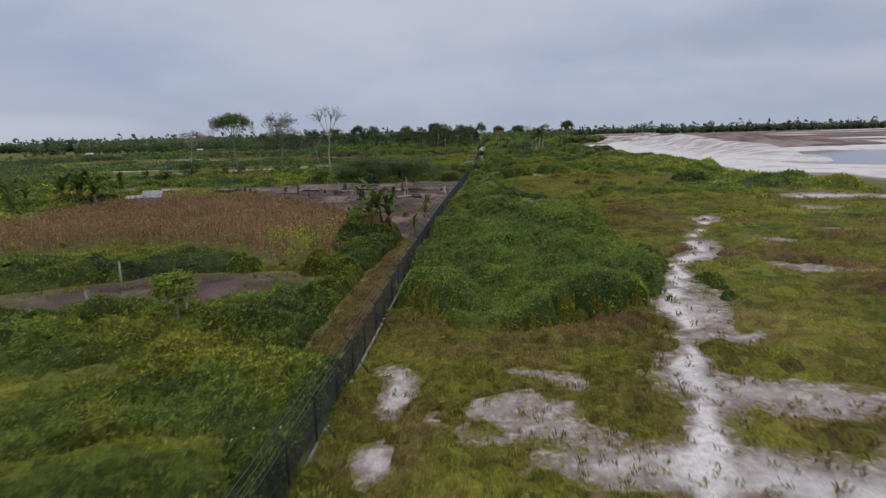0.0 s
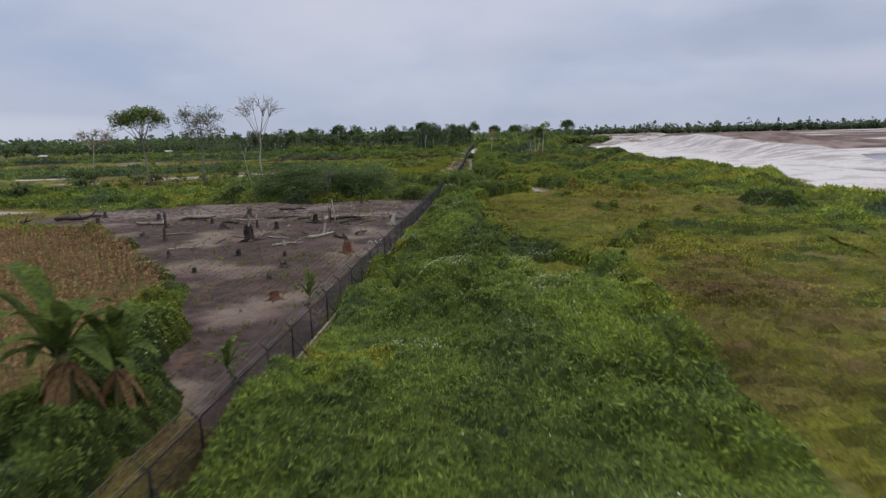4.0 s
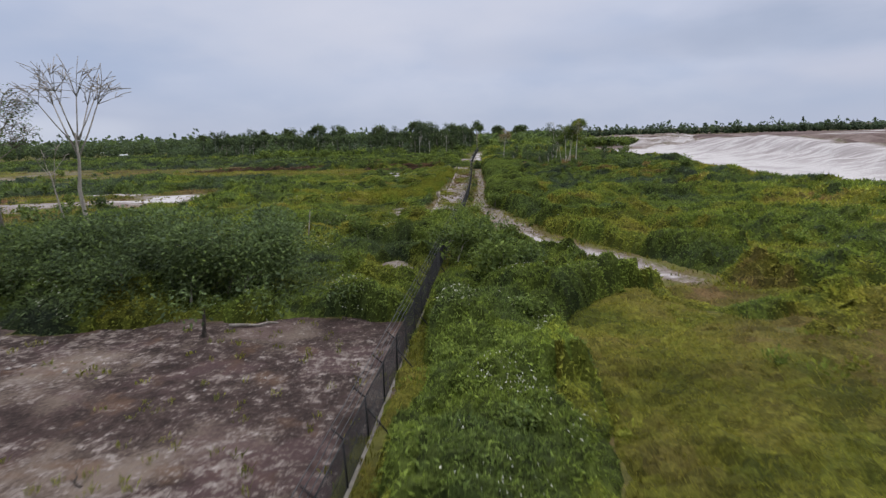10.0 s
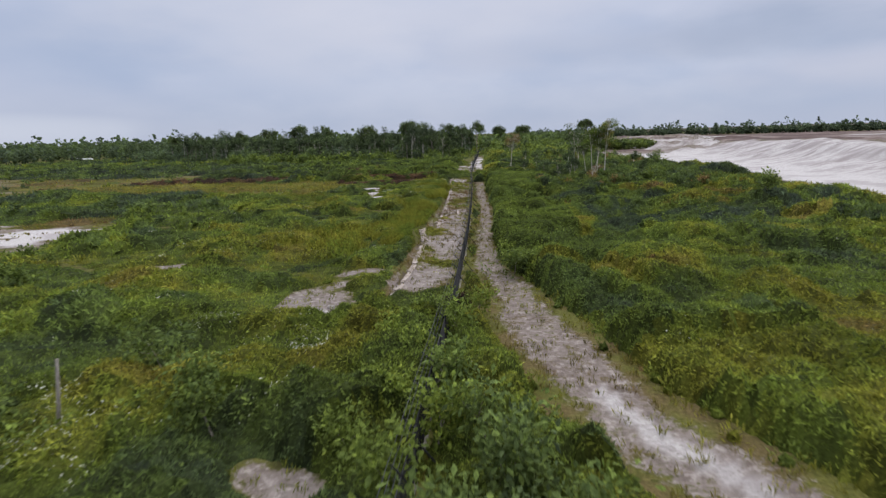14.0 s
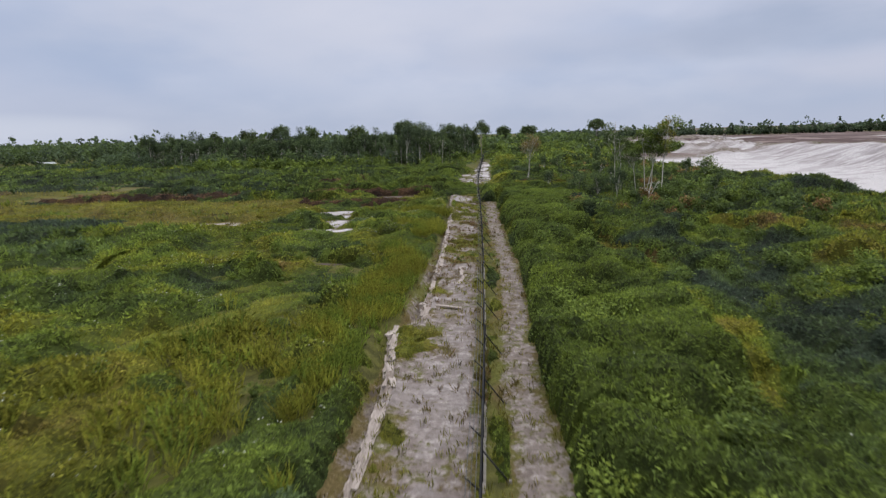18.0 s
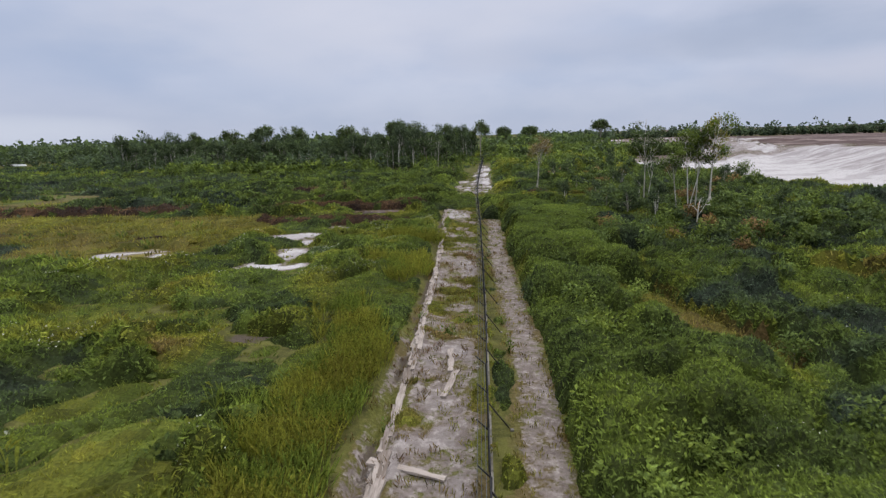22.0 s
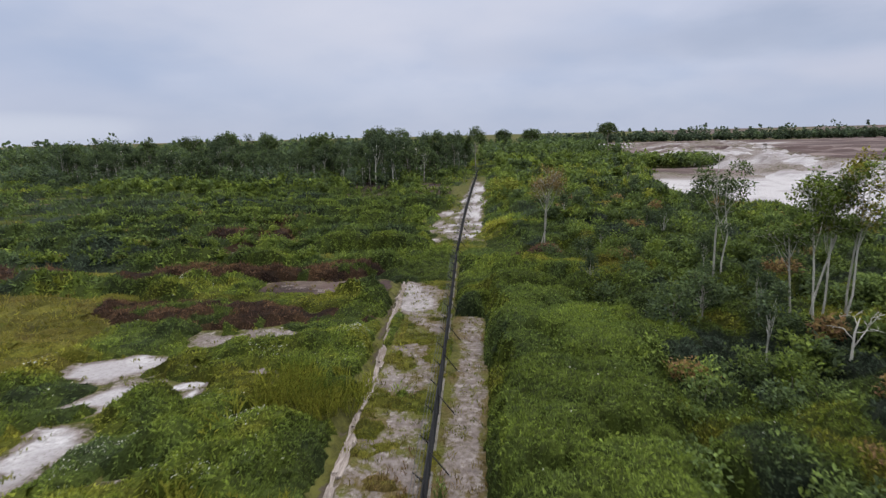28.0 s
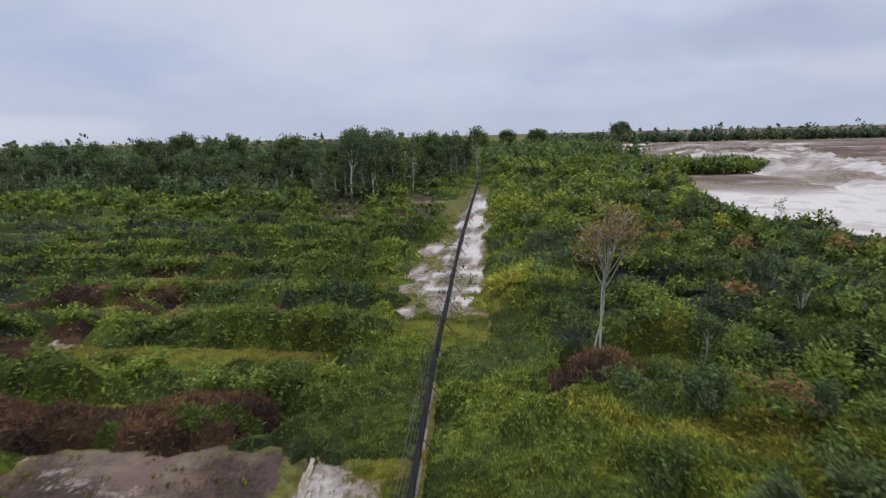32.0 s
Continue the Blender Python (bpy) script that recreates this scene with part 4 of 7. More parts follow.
def clumps(kind, x, y, z, radius, high, hue, tone, leaves, size, around, rings, droop=0.05, thin=0.42, body=0.8):
    """Dense bushy plants: a closed lumpy body of foliage, with single leaves standing out of it."""
    n = len(x)
    if not n:
        return
    level = np.linspace(0.0, 1.0, rings + 1)
    turn = np.arange(around) * 2 * np.pi / around + rng.uniform(0, 6.28, (n, 1))
    rad = radius[:, None, None] * np.cos(level * np.pi / 2 * 0.96)[None, :, None] * rng.uniform(0.6, 1.2, (n, rings + 1, around)) * body
    up_ = high[:, None, None] * np.sin(level * np.pi / 2)[None, :, None] * rng.uniform(0.65, 1.18, (n, rings + 1, around)) * body
    shell = np.stack([x[:, None, None] + rad * np.cos(turn)[:, None, :], y[:, None, None] + rad * np.sin(turn)[:, None, :], z[:, None, None] + up_ - 0.06], -1)
    nxt = np.roll(shell, -1, axis=2)
    q = np.stack([shell[:, :-1], nxt[:, :-1], nxt[:, 1:], shell[:, 1:]], 3).reshape(-1, 4, 3)
    k = rings * around
    # body colour holds painted shade: dark overall, darkest in the lower rings
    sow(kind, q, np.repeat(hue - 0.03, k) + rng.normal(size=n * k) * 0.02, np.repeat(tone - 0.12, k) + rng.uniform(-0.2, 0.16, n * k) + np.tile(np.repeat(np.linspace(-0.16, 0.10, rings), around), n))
    a, t = rng.uniform(0, 2 * np.pi, (n, leaves)), np.arccos(rng.uniform(0.06, 1.0, (n, leaves)))
    nx, ny, nz = np.sin(t) * np.cos(a), np.sin(t) * np.sin(a), np.cos(t)
    bulge = 1.08 - 0.42 * rng.uniform(0, 1, (n, leaves)) ** 1.6
    base = np.stack([x[:, None] + radius[:, None] * nx * bulge, y[:, None] + radius[:, None] * ny * bulge, z[:, None] + high[:, None] * nz * bulge - size * 0.35], -1)
    way = unit(np.stack([nx * 0.75, ny * 0.75, nz * 0.4 + 0.65], -1) + rng.normal(size=(n, leaves, 3)) * 0.3)
    length = size * rng.uniform(0.65, 1.35, (n, leaves))
    q = blades(base.reshape(-1, 3), way.reshape(-1, 3), length.ravel(), (length * thin).ravel(), rng, droop)
    # leaf tint brightens upward and outward: top light put into the colour
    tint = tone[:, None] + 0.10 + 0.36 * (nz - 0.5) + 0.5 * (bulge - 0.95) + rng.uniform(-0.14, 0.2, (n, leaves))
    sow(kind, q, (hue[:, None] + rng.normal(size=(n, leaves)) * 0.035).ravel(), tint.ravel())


def canopy(kind, lo, hi, gap, density, size, thin):
    """Closed growth: a swelling leaf canopy over the ground, lumpy from plant to plant, with single leaves dense on it."""
    ax, ay = np.arange(-hi - 4 - gap, hi - 4 + gap, gap), np.arange(8.0 if lo < 40 else 20.0, 300 + hi, gap)
    X, Y = np.meshgrid(ax, ay)
    X, Y = X + rng.uniform(-0.25, 0.25, X.shape) * gap, Y + rng.uniform(-0.25, 0.25, Y.shape) * gap
    around = reach(X, Y)
    need = (around >= lo - 7 * gap * (lo > 0)) & (around < hi + 4 * gap) & (X + 4 > -0.94 * (Y + 25) - 5 * gap) & (X + 4 < 0.72 * (Y + 25) + 5 * gap)
    xn, yn = X[need], Y[need]

    def spread(values):
        full = np.zeros(X.shape, np.asarray(values).dtype)
        full[need] = values
        return full

    p, G = {key: spread(values) for key, values in plan(xn, yn).items()}, spread(ground_z(xn, yn))
    n1, n2, n3 = p["n1"], p["n2"], p["n3"]
    free = need & (p["fern"] < 0.45) & (p["reed"] < 0.45) & ~p["corn"]
    bushy = ((X > -7) & (X < 15) & (Y > 34) & (Y < 92)) | ((X > -7) & (X < 1) & (Y > 75) & (Y < 152)) | ((X < -13) & (Y > 150) & (Y < 300)) | ((X > -5) & (X < 9) & (Y > 195))
    wild = kind == "weeds"
    if wild:
        grown, high, hue = free & (p["weed"] > 0.45) & (X < np.interp(Y, EDGE_Y, EDGE_X) + 4), p["high"], p["hue"]
        # wide far rings and the right-hand field are toned lighter, imitating haze
        tone = 0.46 + 0.06 * (gap > 1) + 0.15 * (n1 - 0.5) + 0.12 * ((X > -7) & (X < 15) & (Y > 34) & (Y < 92)) + 0.08 * ((X > -7) & (X < 1) & (Y >= 92) & (Y < 152)) + 0.02 * ((X > -5) & (X < 8) & (Y > 195) & (Y < 312)) - 0.02 * ((X < -8) & (Y < 62)) - 0.14 * ((X > 5) & (Y > 262)) + 0.07 * ((X > 6) & (Y > 140) & (Y < 240)) + 0.06 * ((X < -13) & (Y > 150) & (Y < 300))
    elif kind == "ferns":
        grown, high, hue, tone = p["fern"] > 0.45, 0.7 + 0.9 * n1, np.where(fbm(X, Y, 1.6, 351, 2) > 0.66, 0.30, 0.95) + 0.16 * (n3 - 0.5), 0.42 + 0.4 * (n1 - 0.5)
    else:
        grown, high = free & (p["weed"] <= 0.45) & (p["bare"] + 0.5 * (fbm(X, Y, 1.1, 341, 2) - 0.5) + rng.normal(size=X.shape) * 0.10 < 0.42) & (p["rim"] < 0), 0.20 + 0.42 * n1 + 0.16 * (p["meadow"] > 0.5)
        hue = np.where(p["meadow"] > 0.5, 0.66 + 0.2 * (n1 - 0.5), np.where(p["dry"] > 0.4, 0.66 + 0.5 * (n1 - 0.5) + 0.25 * (n3 - 0.5), 0.48 + 0.3 * (n3 - 0.5)))
        hue = np.where((X > fence_x(Y)) & (Y > 74) & (Y < 175), 0.60 + 0.42 * (n2 - 0.45) + 0.22 * (n3 - 0.5), hue)
        hue = np.where(p["lime"] > 0.5, 0.50 + 0.2 * (n3 - 0.5), hue)
        tone = 0.44 + 0.2 * (n3 - 0.5) + 0.10 * (p["lime"] > 0.5)
    straw = stroke(X, Y, [(-9.9, 30), (-10.0, 50), (-9.2, 68)], 1.4) > 0.5
    if kind == "grass":
        high, hue = np.where(straw, 0.35, high), np.where(straw, 0.78, hue)
    else:
        grown &= ~straw
    grown &= (along(X, Y, PATH_R) > np.interp(Y, (188, 210), (2.7, 1.0))) & (along(X, Y, DITCH) > 0.5)
    grown &= (np.abs(X - fence_x(Y)) > (0.3 if wild else 0.1)) | ((Y > 150) & (Y < 190))
    a0, c5, c6 = (spread(c) for c in cells(xn + 0.5 * (n3[need] - 0.5), yn, 0.95 if gap < 1 else 2.3 * gap, 57))
    a1, c1, c2 = (spread(c) for c in cells(xn + 0.9 * (n3[need] - 0.5), yn, 2.1 if gap < 1 else 2.2 * gap, 81))
    a2, c3, c4 = (spread(c) for c in cells(xn + 2.0 * (n1[need] - 0.5), yn, 4.6 if gap < 1 else 4.3 + gap, 95))
    dome0, dome1, dome2 = (np.sqrt(np.clip(1 - (a / b) ** 2, 0, 1)) for a, b in ((a0, 0.8), (a1, 0.74), (a2, 0.76)))
    edge = grown.astype(float)
    for _ in range(max(1, int(1.6 / gap))):
        P = np.pad(edge, 1, mode="edge")
        edge = 0.2 * (edge + P[:-2, 1:-1] + P[2:, 1:-1] + P[1:-1, :-2] + P[1:-1, 2:])
    edge = np.clip(1.9 * edge - 0.9, 0, 1) ** 0.6
    if kind == "grass":
        lift = 0.22 + 0.8 * dome0 * c5 + 0.95 * dome1 * c1
    else:
        lift = 0.10 + 0.22 * dome0 * (0.3 + c5) + np.where(bushy, 0.5, 1.0) * dome1 * (0.3 + 0.9 * c1) + np.where(bushy, 1.5, 0.65) * dome2 * (0.4 + 0.8 * c3)
        lift = lift * np.where((X < -13) & (Y > 150) & (Y < 305), 0.55, 1.0) * np.where((X < -8) & (Y < 62), 0.55, 1.0)
    H = np.where(grown, -0.03 + edge * 3.1 * np.tanh(high * lift * rng.uniform(0.85, 1.15, X.shape) / 3.1), -0.12)
    P = np.pad(H, 1, mode="edge")
    H = 0.84 * H + 0.04 * (P[:-2, 1:-1] + P[2:, 1:-1] + P[1:-1, :-2] + P[1:-1, 2:])
    hue = hue - 0.015 * wild + 0.08 * (c2 - 0.5) + 0.10 * (c4 - 0.5) + 0.03 * (c6 - 0.5)
    tone = tone + 0.14 * (c4 - 0.5) + 0.10 * (c6 - 0.5)
    V = np.stack([X, Y, G + H - 0.05], -1)
    q = np.stack([V[:-1, :-1], V[:-1, 1:], V[1:, 1:], V[1:, :-1]], 2)
    mx, my, mh = q[..., 0].mean(2), q[..., 1].mean(2), np.maximum.reduce([H[:-1, :-1], H[:-1, 1:], H[1:, 1:], H[1:, :-1]])
    d = reach(mx, my)
    seen = (d >= lo - 1.6 * gap * (lo > 0)) & (d < hi) & (mx + 4 > -0.94 * (my + 25)) & (mx + 4 < 0.72 * (my + 25))
    ok = seen & (mh > 0.06)
    # sheet painted much darker than its leaves: the shade between them, in colour
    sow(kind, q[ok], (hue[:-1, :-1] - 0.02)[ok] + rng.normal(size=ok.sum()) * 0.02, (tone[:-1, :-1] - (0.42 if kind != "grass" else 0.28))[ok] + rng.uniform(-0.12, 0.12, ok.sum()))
    # leaves: some lie out over the lump like shingles, the rest stand up as sprouts
    j, i = np.nonzero(ok)
    pick = rng.integers(0, len(j), int(density * ok.sum() * gap * gap))
    j, i = j[pick], i[pick]
    m = len(j)
    u, v = rng.uniform(0, 1, (2, m))

    def mixed(A):
        return (A[j, i] * (1 - u) + A[j, i + 1] * u) * (1 - v) + (A[j + 1, i] * (1 - u) + A[j + 1, i + 1] * u) * v

    h = mixed(H)
    gx_, gy_ = np.clip((H[j, i + 1] - H[j, i]) / gap, -2, 2), np.clip((H[j + 1, i] - H[j, i]) / gap, -2, 2)
    out = unit(np.stack([-gx_, -gy_, np.ones(m)], -1))
    free_way = rng.normal(size=(m, 3))
    flat_way = unit(free_way - out * (free_way * out).sum(-1, keepdims=True))
    stand = rng.uniform(0, 1, m) < (0.7 if kind != "grass" else 0.9)
    rise = np.where(stand, rng.uniform(0.9, 2.4, m), rng.uniform(0.05, 0.7, m))[:, None]
    way = unit(flat_way + out * rise * 0.6 + np.array([0, 0, 0.5]) * rise)
    length = size * rng.uniform(0.6, 1.35, m) * np.clip(0.6 + 0.5 * h, 0.72, 1.15)
    base = np.stack([mixed(X), mixed(Y), mixed(G) + h - 0.05 - size * 0.12], -1)
    side = unit(np.cross(way, out + rng.normal(size=(m, 3)) * 0.4)) * (length * thin * 0.5 * np.where(stand, 0.75, 1.25))[:, None]
    tip = base + way * length[:, None] - np.array([0, 0, 0.14]) * length[:, None]
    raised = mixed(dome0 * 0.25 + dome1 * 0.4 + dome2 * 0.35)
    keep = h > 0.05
    # tint also rises with the lumps: painted light on tops, shade in creases
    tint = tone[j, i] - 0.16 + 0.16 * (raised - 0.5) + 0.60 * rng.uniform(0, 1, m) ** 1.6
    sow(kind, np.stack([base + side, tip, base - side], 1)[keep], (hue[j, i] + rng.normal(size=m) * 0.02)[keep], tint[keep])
    if not wild or lo > 40:
        return
    # flower heads, in patches
    spot = cells(base[:, 0], base[:, 1], 3.0, 33)[1]
    bloom = keep & (spot > 0.62) & (h > 0.45) & (raised > 0.45) & (rng.uniform(0, 1, m) < np.where(spot > 0.90, 0.20, 0.04)) & (base[:, 1] < 335)
    bloom &= ((base[:, 1] > 72) & (base[:, 1] < 152) & (base[:, 0] < 12)) | ((base[:, 0] < -13) & (base[:, 1] > 150) & (p["n2"][j, i] > 0.42)) | (rng.uniform(0, 1, m) < 0.05)
    at = base[bloom] + np.array([0, 0, 1.0]) * (size * 0.12 + 0.2)
    w = np.full(len(at), 0.05 if lo < 14 else 0.08) * rng.uniform(0.6, 1.4, len(at))
    sow("flowers", blades(at, unit(rng.normal(size=at.shape) + np.array([0, 0, 0.3])), w * 1.6, w * 1.2, rng), np.zeros(len(at)), np.zeros(len(at)))


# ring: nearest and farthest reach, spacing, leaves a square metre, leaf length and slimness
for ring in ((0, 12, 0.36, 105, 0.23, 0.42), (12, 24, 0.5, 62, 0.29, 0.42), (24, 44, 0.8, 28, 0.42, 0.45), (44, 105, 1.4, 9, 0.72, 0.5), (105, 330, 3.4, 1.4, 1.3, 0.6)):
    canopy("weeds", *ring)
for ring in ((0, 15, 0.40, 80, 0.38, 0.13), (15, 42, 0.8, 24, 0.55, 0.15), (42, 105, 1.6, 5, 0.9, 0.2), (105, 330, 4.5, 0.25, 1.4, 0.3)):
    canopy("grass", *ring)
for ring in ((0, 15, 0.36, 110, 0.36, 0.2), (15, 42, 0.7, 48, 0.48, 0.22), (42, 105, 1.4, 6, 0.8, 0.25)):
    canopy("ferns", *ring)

# ring: nearest and farthest reach, spacing, leaves, leaf length, sides and rings of the body
for lo, hi, gap, leaves, size, around, rings in ((0, 15, 1.1, 50, 0.29, 9, 4), (15, 42, 1.75, 40, 0.46, 9, 4), (42, 105, 3.0, 24, 0.8, 8, 3), (105, 330, 6.5, 20, 1.2, 6, 2)):
    xs, ys = np.meshgrid(np.arange(-hi - 4, hi - 4, gap), np.arange(8 if lo < 40 else 20, 300 + hi, gap))
    x, y = xs.ravel() + rng.uniform(-0.62, 0.62, xs.size) * gap, ys.ravel() + rng.uniform(-0.62, 0.62, xs.size) * gap
    d = reach(x, y)
    keep = (d >= lo) & (d < hi) & (x + 4 > -0.94 * (y + 25)) & (x + 4 < 0.72 * (y + 25)) & (x < np.interp(y, EDGE_Y, EDGE_X) + 4)
    x, y = x[keep], y[keep]
    p, z, pick = plan(x, y), ground_z(x, y), rng.uniform(0, 1, len(x))
    n1, n2, n3 = p["n1"], p["n2"], p["n3"]
    fern = (p["fern"] > 0.45) & (pick < 0.92)
    weed = (pick < p["weed"]) & ~fern & ~((p["reed"] > 0.45) & (pick < 0.85))
    vary = rng.beta(2.0, 2.6, len(x))
    radius = np.clip(gap * (0.48 + 0.62 * vary), 0.25, np.maximum(0.5, 1.1 * p["high"] + 0.4 * gap))
    tall = p["high"] * (0.62 + 0.8 * vary) * rng.uniform(0.85, 1.15, len(x)) * (0.85 + 0.12 * gap)
    near_fence = np.abs(x - fence_x(y))
    radius = np.minimum(radius, np.where((y < 148) | (y > 192), np.maximum(near_fence - 0.15, 0.22), 9))
    # plants keep off the paths and the straw strip
    for line, half in ((PATH_R, 1.5), ([(-9.9, 30), (-10.0, 50), (-9.2, 68)], 1.3), (DITCH, 0.35)):
        radius = np.minimum(radius, np.maximum(along(x, y, line) - half, 0.25))
    c2 = cells(x, y, 3.4, 95)[1]
    hue = p["hue"] + rng.normal(size=len(x)) * 0.035 + 0.09 * (c2 - 0.5)
    tone = 0.42 + 0.22 * (vary - 0.45) + rng.normal(size=len(x)) * 0.06 + 0.15 * (n1 - 0.5) + 0.10 * ((x > -7) & (x < 15) & (y > 34) & (y < 92)) + 0.10 * ((x > -5) & (x < 8) & (y > 195) & (y < 312)) - 0.12 * ((x > 5) & (y > 262))
    sparse = weed & (p["weed"] <= 0.45)
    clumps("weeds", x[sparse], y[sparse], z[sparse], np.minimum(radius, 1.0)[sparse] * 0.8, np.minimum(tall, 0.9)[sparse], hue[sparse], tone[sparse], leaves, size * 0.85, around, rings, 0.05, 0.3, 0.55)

# a few woody bushes stand in the strip beside the fence
vr = random.Random(15)
VERGE = [(float(fence_x(y)) + 1.9 + 5.0 * vr.random() ** 1.5, y, vr.uniform(0.5, 0.8)) for y in (81 + k * 3.1 + vr.uniform(-1, 1) for k in range(22))]

LOW = {"weeds": ("dense leafy green weeds in uneven mounds over the scrubland", "weeds", FOLIAGE), "grass": ("thin olive and straw-coloured grass tufts", "grass", FOLIAGE),
       "reeds": ("tall yellow-green reed grass beside the ditch", "reeds", FOLIAGE), "ferns": ("dark red-brown withered fern thickets", "ferns", FOLIAGE),
       "flowers": ("small white flower heads on the weeds", "flowers", PETAL)}
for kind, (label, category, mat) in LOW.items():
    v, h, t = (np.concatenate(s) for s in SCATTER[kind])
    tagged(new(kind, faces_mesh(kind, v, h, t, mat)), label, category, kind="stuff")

# dry maize in rows
cxs, cys = np.meshgrid(np.arange(-74, -12, 0.8), np.arange(48, 118, 0.55))
cx, cy = cxs.ravel() + rng.normal(size=cxs.size) * 0.12, cys.ravel() + rng.normal(size=cxs.size) * 0.14
ok = plan(cx, cy)["corn"] & (rng.uniform(0, 1, len(cx)) < 0.8)
cx, cy = cx[ok], cy[ok]
cz, ch, n = ground_z(cx, cy), rng.uniform(1.5, 2.35, ok.sum()), ok.sum()
green = np.where((fbm(cx, cy, 9, 15) > 0.6) & (cx > -36) & (cy < 72), 0.5, 0.0)
stalk_v = blades(np.stack([cx, cy, cz], 1), unit(rng.normal(size=(n, 3)) * 0.07 + np.array([0, 0, 1.0])), ch, np.full(n, 0.07), rng)
lv, k = [stalk_v], 8
la = rng.uniform(0, 2 * np.pi, (n, k))
lh = rng.uniform(0.2, 0.95, (n, k)) * ch[:, None]
lb = np.stack([np.repeat(cx, k), np.repeat(cy, k), (cz[:, None] + lh).ravel()], 1)
lw = unit(np.stack([np.cos(la).ravel(), np.sin(la).ravel(), rng.uniform(-0.1, 1.1, n * k)], 1))
lv.append(blades(lb, lw, rng.uniform(0.35, 0.75, n * k), rng.uniform(0.07, 0.12, n * k), rng, 0.45))
shade = rng.uniform(0.868, 0.935, n) - green * 0.7
tagged(new("cornfield", faces_mesh("cornfield", np.concatenate(lv), np.concatenate([shade, np.repeat(shade, k)]), np.concatenate([np.full(n, 0.5), rng.uniform(0.25, 0.95, n * k)]), FOLIAGE)),
       "ripe brown dried maize standing in rows", "maize", kind="stuff")

# young seedlings in the scorched clearing
px_, py_ = np.meshgrid(np.arange(-32, -8, 0.6), np.arange(84, 140, 0.55))
px_, py_ = px_.ravel() + rng.normal(size=px_.size) * 0.06, py_.ravel() + rng.normal(size=px_.size) * 0.11
ok = inside(px_, py_, CLEARING) & (fbm(px_, py_, 12, 19) + 0.3 * rng.uniform(0, 1, len(px_)) > 0.71) & (px_ < fence_x(py_) - 0.9)
px_, py_ = px_[ok], py_[ok]
k = 7
a = rng.uniform(0, 6.28, len(px_) * k)
base = np.stack([np.repeat(px_, k), np.repeat(py_, k), np.repeat(ground_z(px_, py_), k)], 1)
sv = blades(base, unit(np.stack([np.cos(a), np.sin(a), rng.uniform(0.5, 1.5, len(a))], 1)), rng.uniform(0.08, 0.17, len(a)), rng.uniform(0.04, 0.07, len(a)), rng, 0.2)
tagged(new("seedlings", faces_mesh("seedlings", sv, rng.uniform(0.3, 0.6, len(a)), rng.uniform(0.15, 0.5, len(a)), FOLIAGE)), "rows of small green seedlings on scorched soil", "seedlings", kind="stuff")

# ---------- trees and shrubs ----------


def limbs(r, height, spread, levels, lean=0.1, fork=0.5, start_radius=None, first=0.62, bend=0.09):
    """Branch lines of a tree: list of (points, radii, level), and the twig ends."""
    lines, ends = [], []

    def grow(p, d, length, radius, level):
        pts, radii, n = [p.copy()], [radius], 4 if level == 0 else 3
        for i in range(n):
            d = (d + Vector((r.gauss(0, bend if level else bend * 0.35), r.gauss(0, bend if level else bend * 0.35), 0.05 if level else 0))).normalized()
            p = p + d * length / n
            pts.append(p.copy())
            radii.append(radius * (1 - (0.45 if level < levels else 0.8) * (i + 1) / n))
        lines.append((pts, radii, level))
        if level >= levels:
            ends.append((p, level))
            return
        kids = r.randint(2, 3) if level else r.randint(3, 4)
        turn = r.uniform(0, 6.28)
        for k in range(kids):
            a = turn + k * 6.283 / kids + r.gauss(0, 0.35)
            out = Vector((math.cos(a), math.sin(a), 0))
            q = (d * r.uniform(0.7, 1.1) + out * spread * r.uniform(0.6, 1.2)).normalized()
            j = -1 if (level == 0 and k < 2) or r.random() < 0.5 else -2
            grow(pts[j], q, length * r.uniform(0.5, 0.75) * (first if level == 0 else 1), radii[j] * 0.74, level + 1)
        if level:
            ends.append((p, level))

    grow(Vector((0, 0, 0)), Vector((r.gauss(0, lean), r.gauss(0, lean), 1)).normalized(), height * fork, start_radius or height * 0.016, 0)
    return lines, ends


def wood_mesh(lines, mat, sides=6, least=0.0):
    bm = bmesh.new()
    for pts, radii, level in lines:
        tube(bm, pts, [max(q, least) for q in radii], max(sides - level, 3))
    me = bpy.data.meshes.new("trunk")
    bm.to_mesh(me)
    bm.free()
    me.materials.append(mat)
    return me


def crown_mesh(points, clump, leaves, size, hue, seed, flat=0.7, thin=0.5, inner=0.35):
    g = np.random.default_rng(seed)
    c = np.array([tuple(p) for p in points])
    n = len(c)
    off = g.normal(size=(n, leaves, 3))
    off = unit(off) * (inner + (1 - inner) * g.uniform(0, 1, (n, leaves, 1))) * clump
    off[..., 2] *= flat
    base = c[:, None, :] + off
    way = unit(off / clump + g.normal(size=off.shape) * 0.6 + np.array([0, 0, 0.15]))
    length = size * g.uniform(0.6, 1.4, (n, leaves))
    q = blades(base.reshape(-1, 3), way.reshape(-1, 3), length.ravel(), (length * thin).ravel(), g, 0.1)
    # each leaf clump is shaded in its colour: pale above, dark beneath
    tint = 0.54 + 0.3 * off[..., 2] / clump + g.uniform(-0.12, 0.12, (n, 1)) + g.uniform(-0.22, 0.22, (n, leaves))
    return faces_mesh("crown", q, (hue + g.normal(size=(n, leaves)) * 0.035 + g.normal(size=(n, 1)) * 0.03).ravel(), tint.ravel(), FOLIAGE)


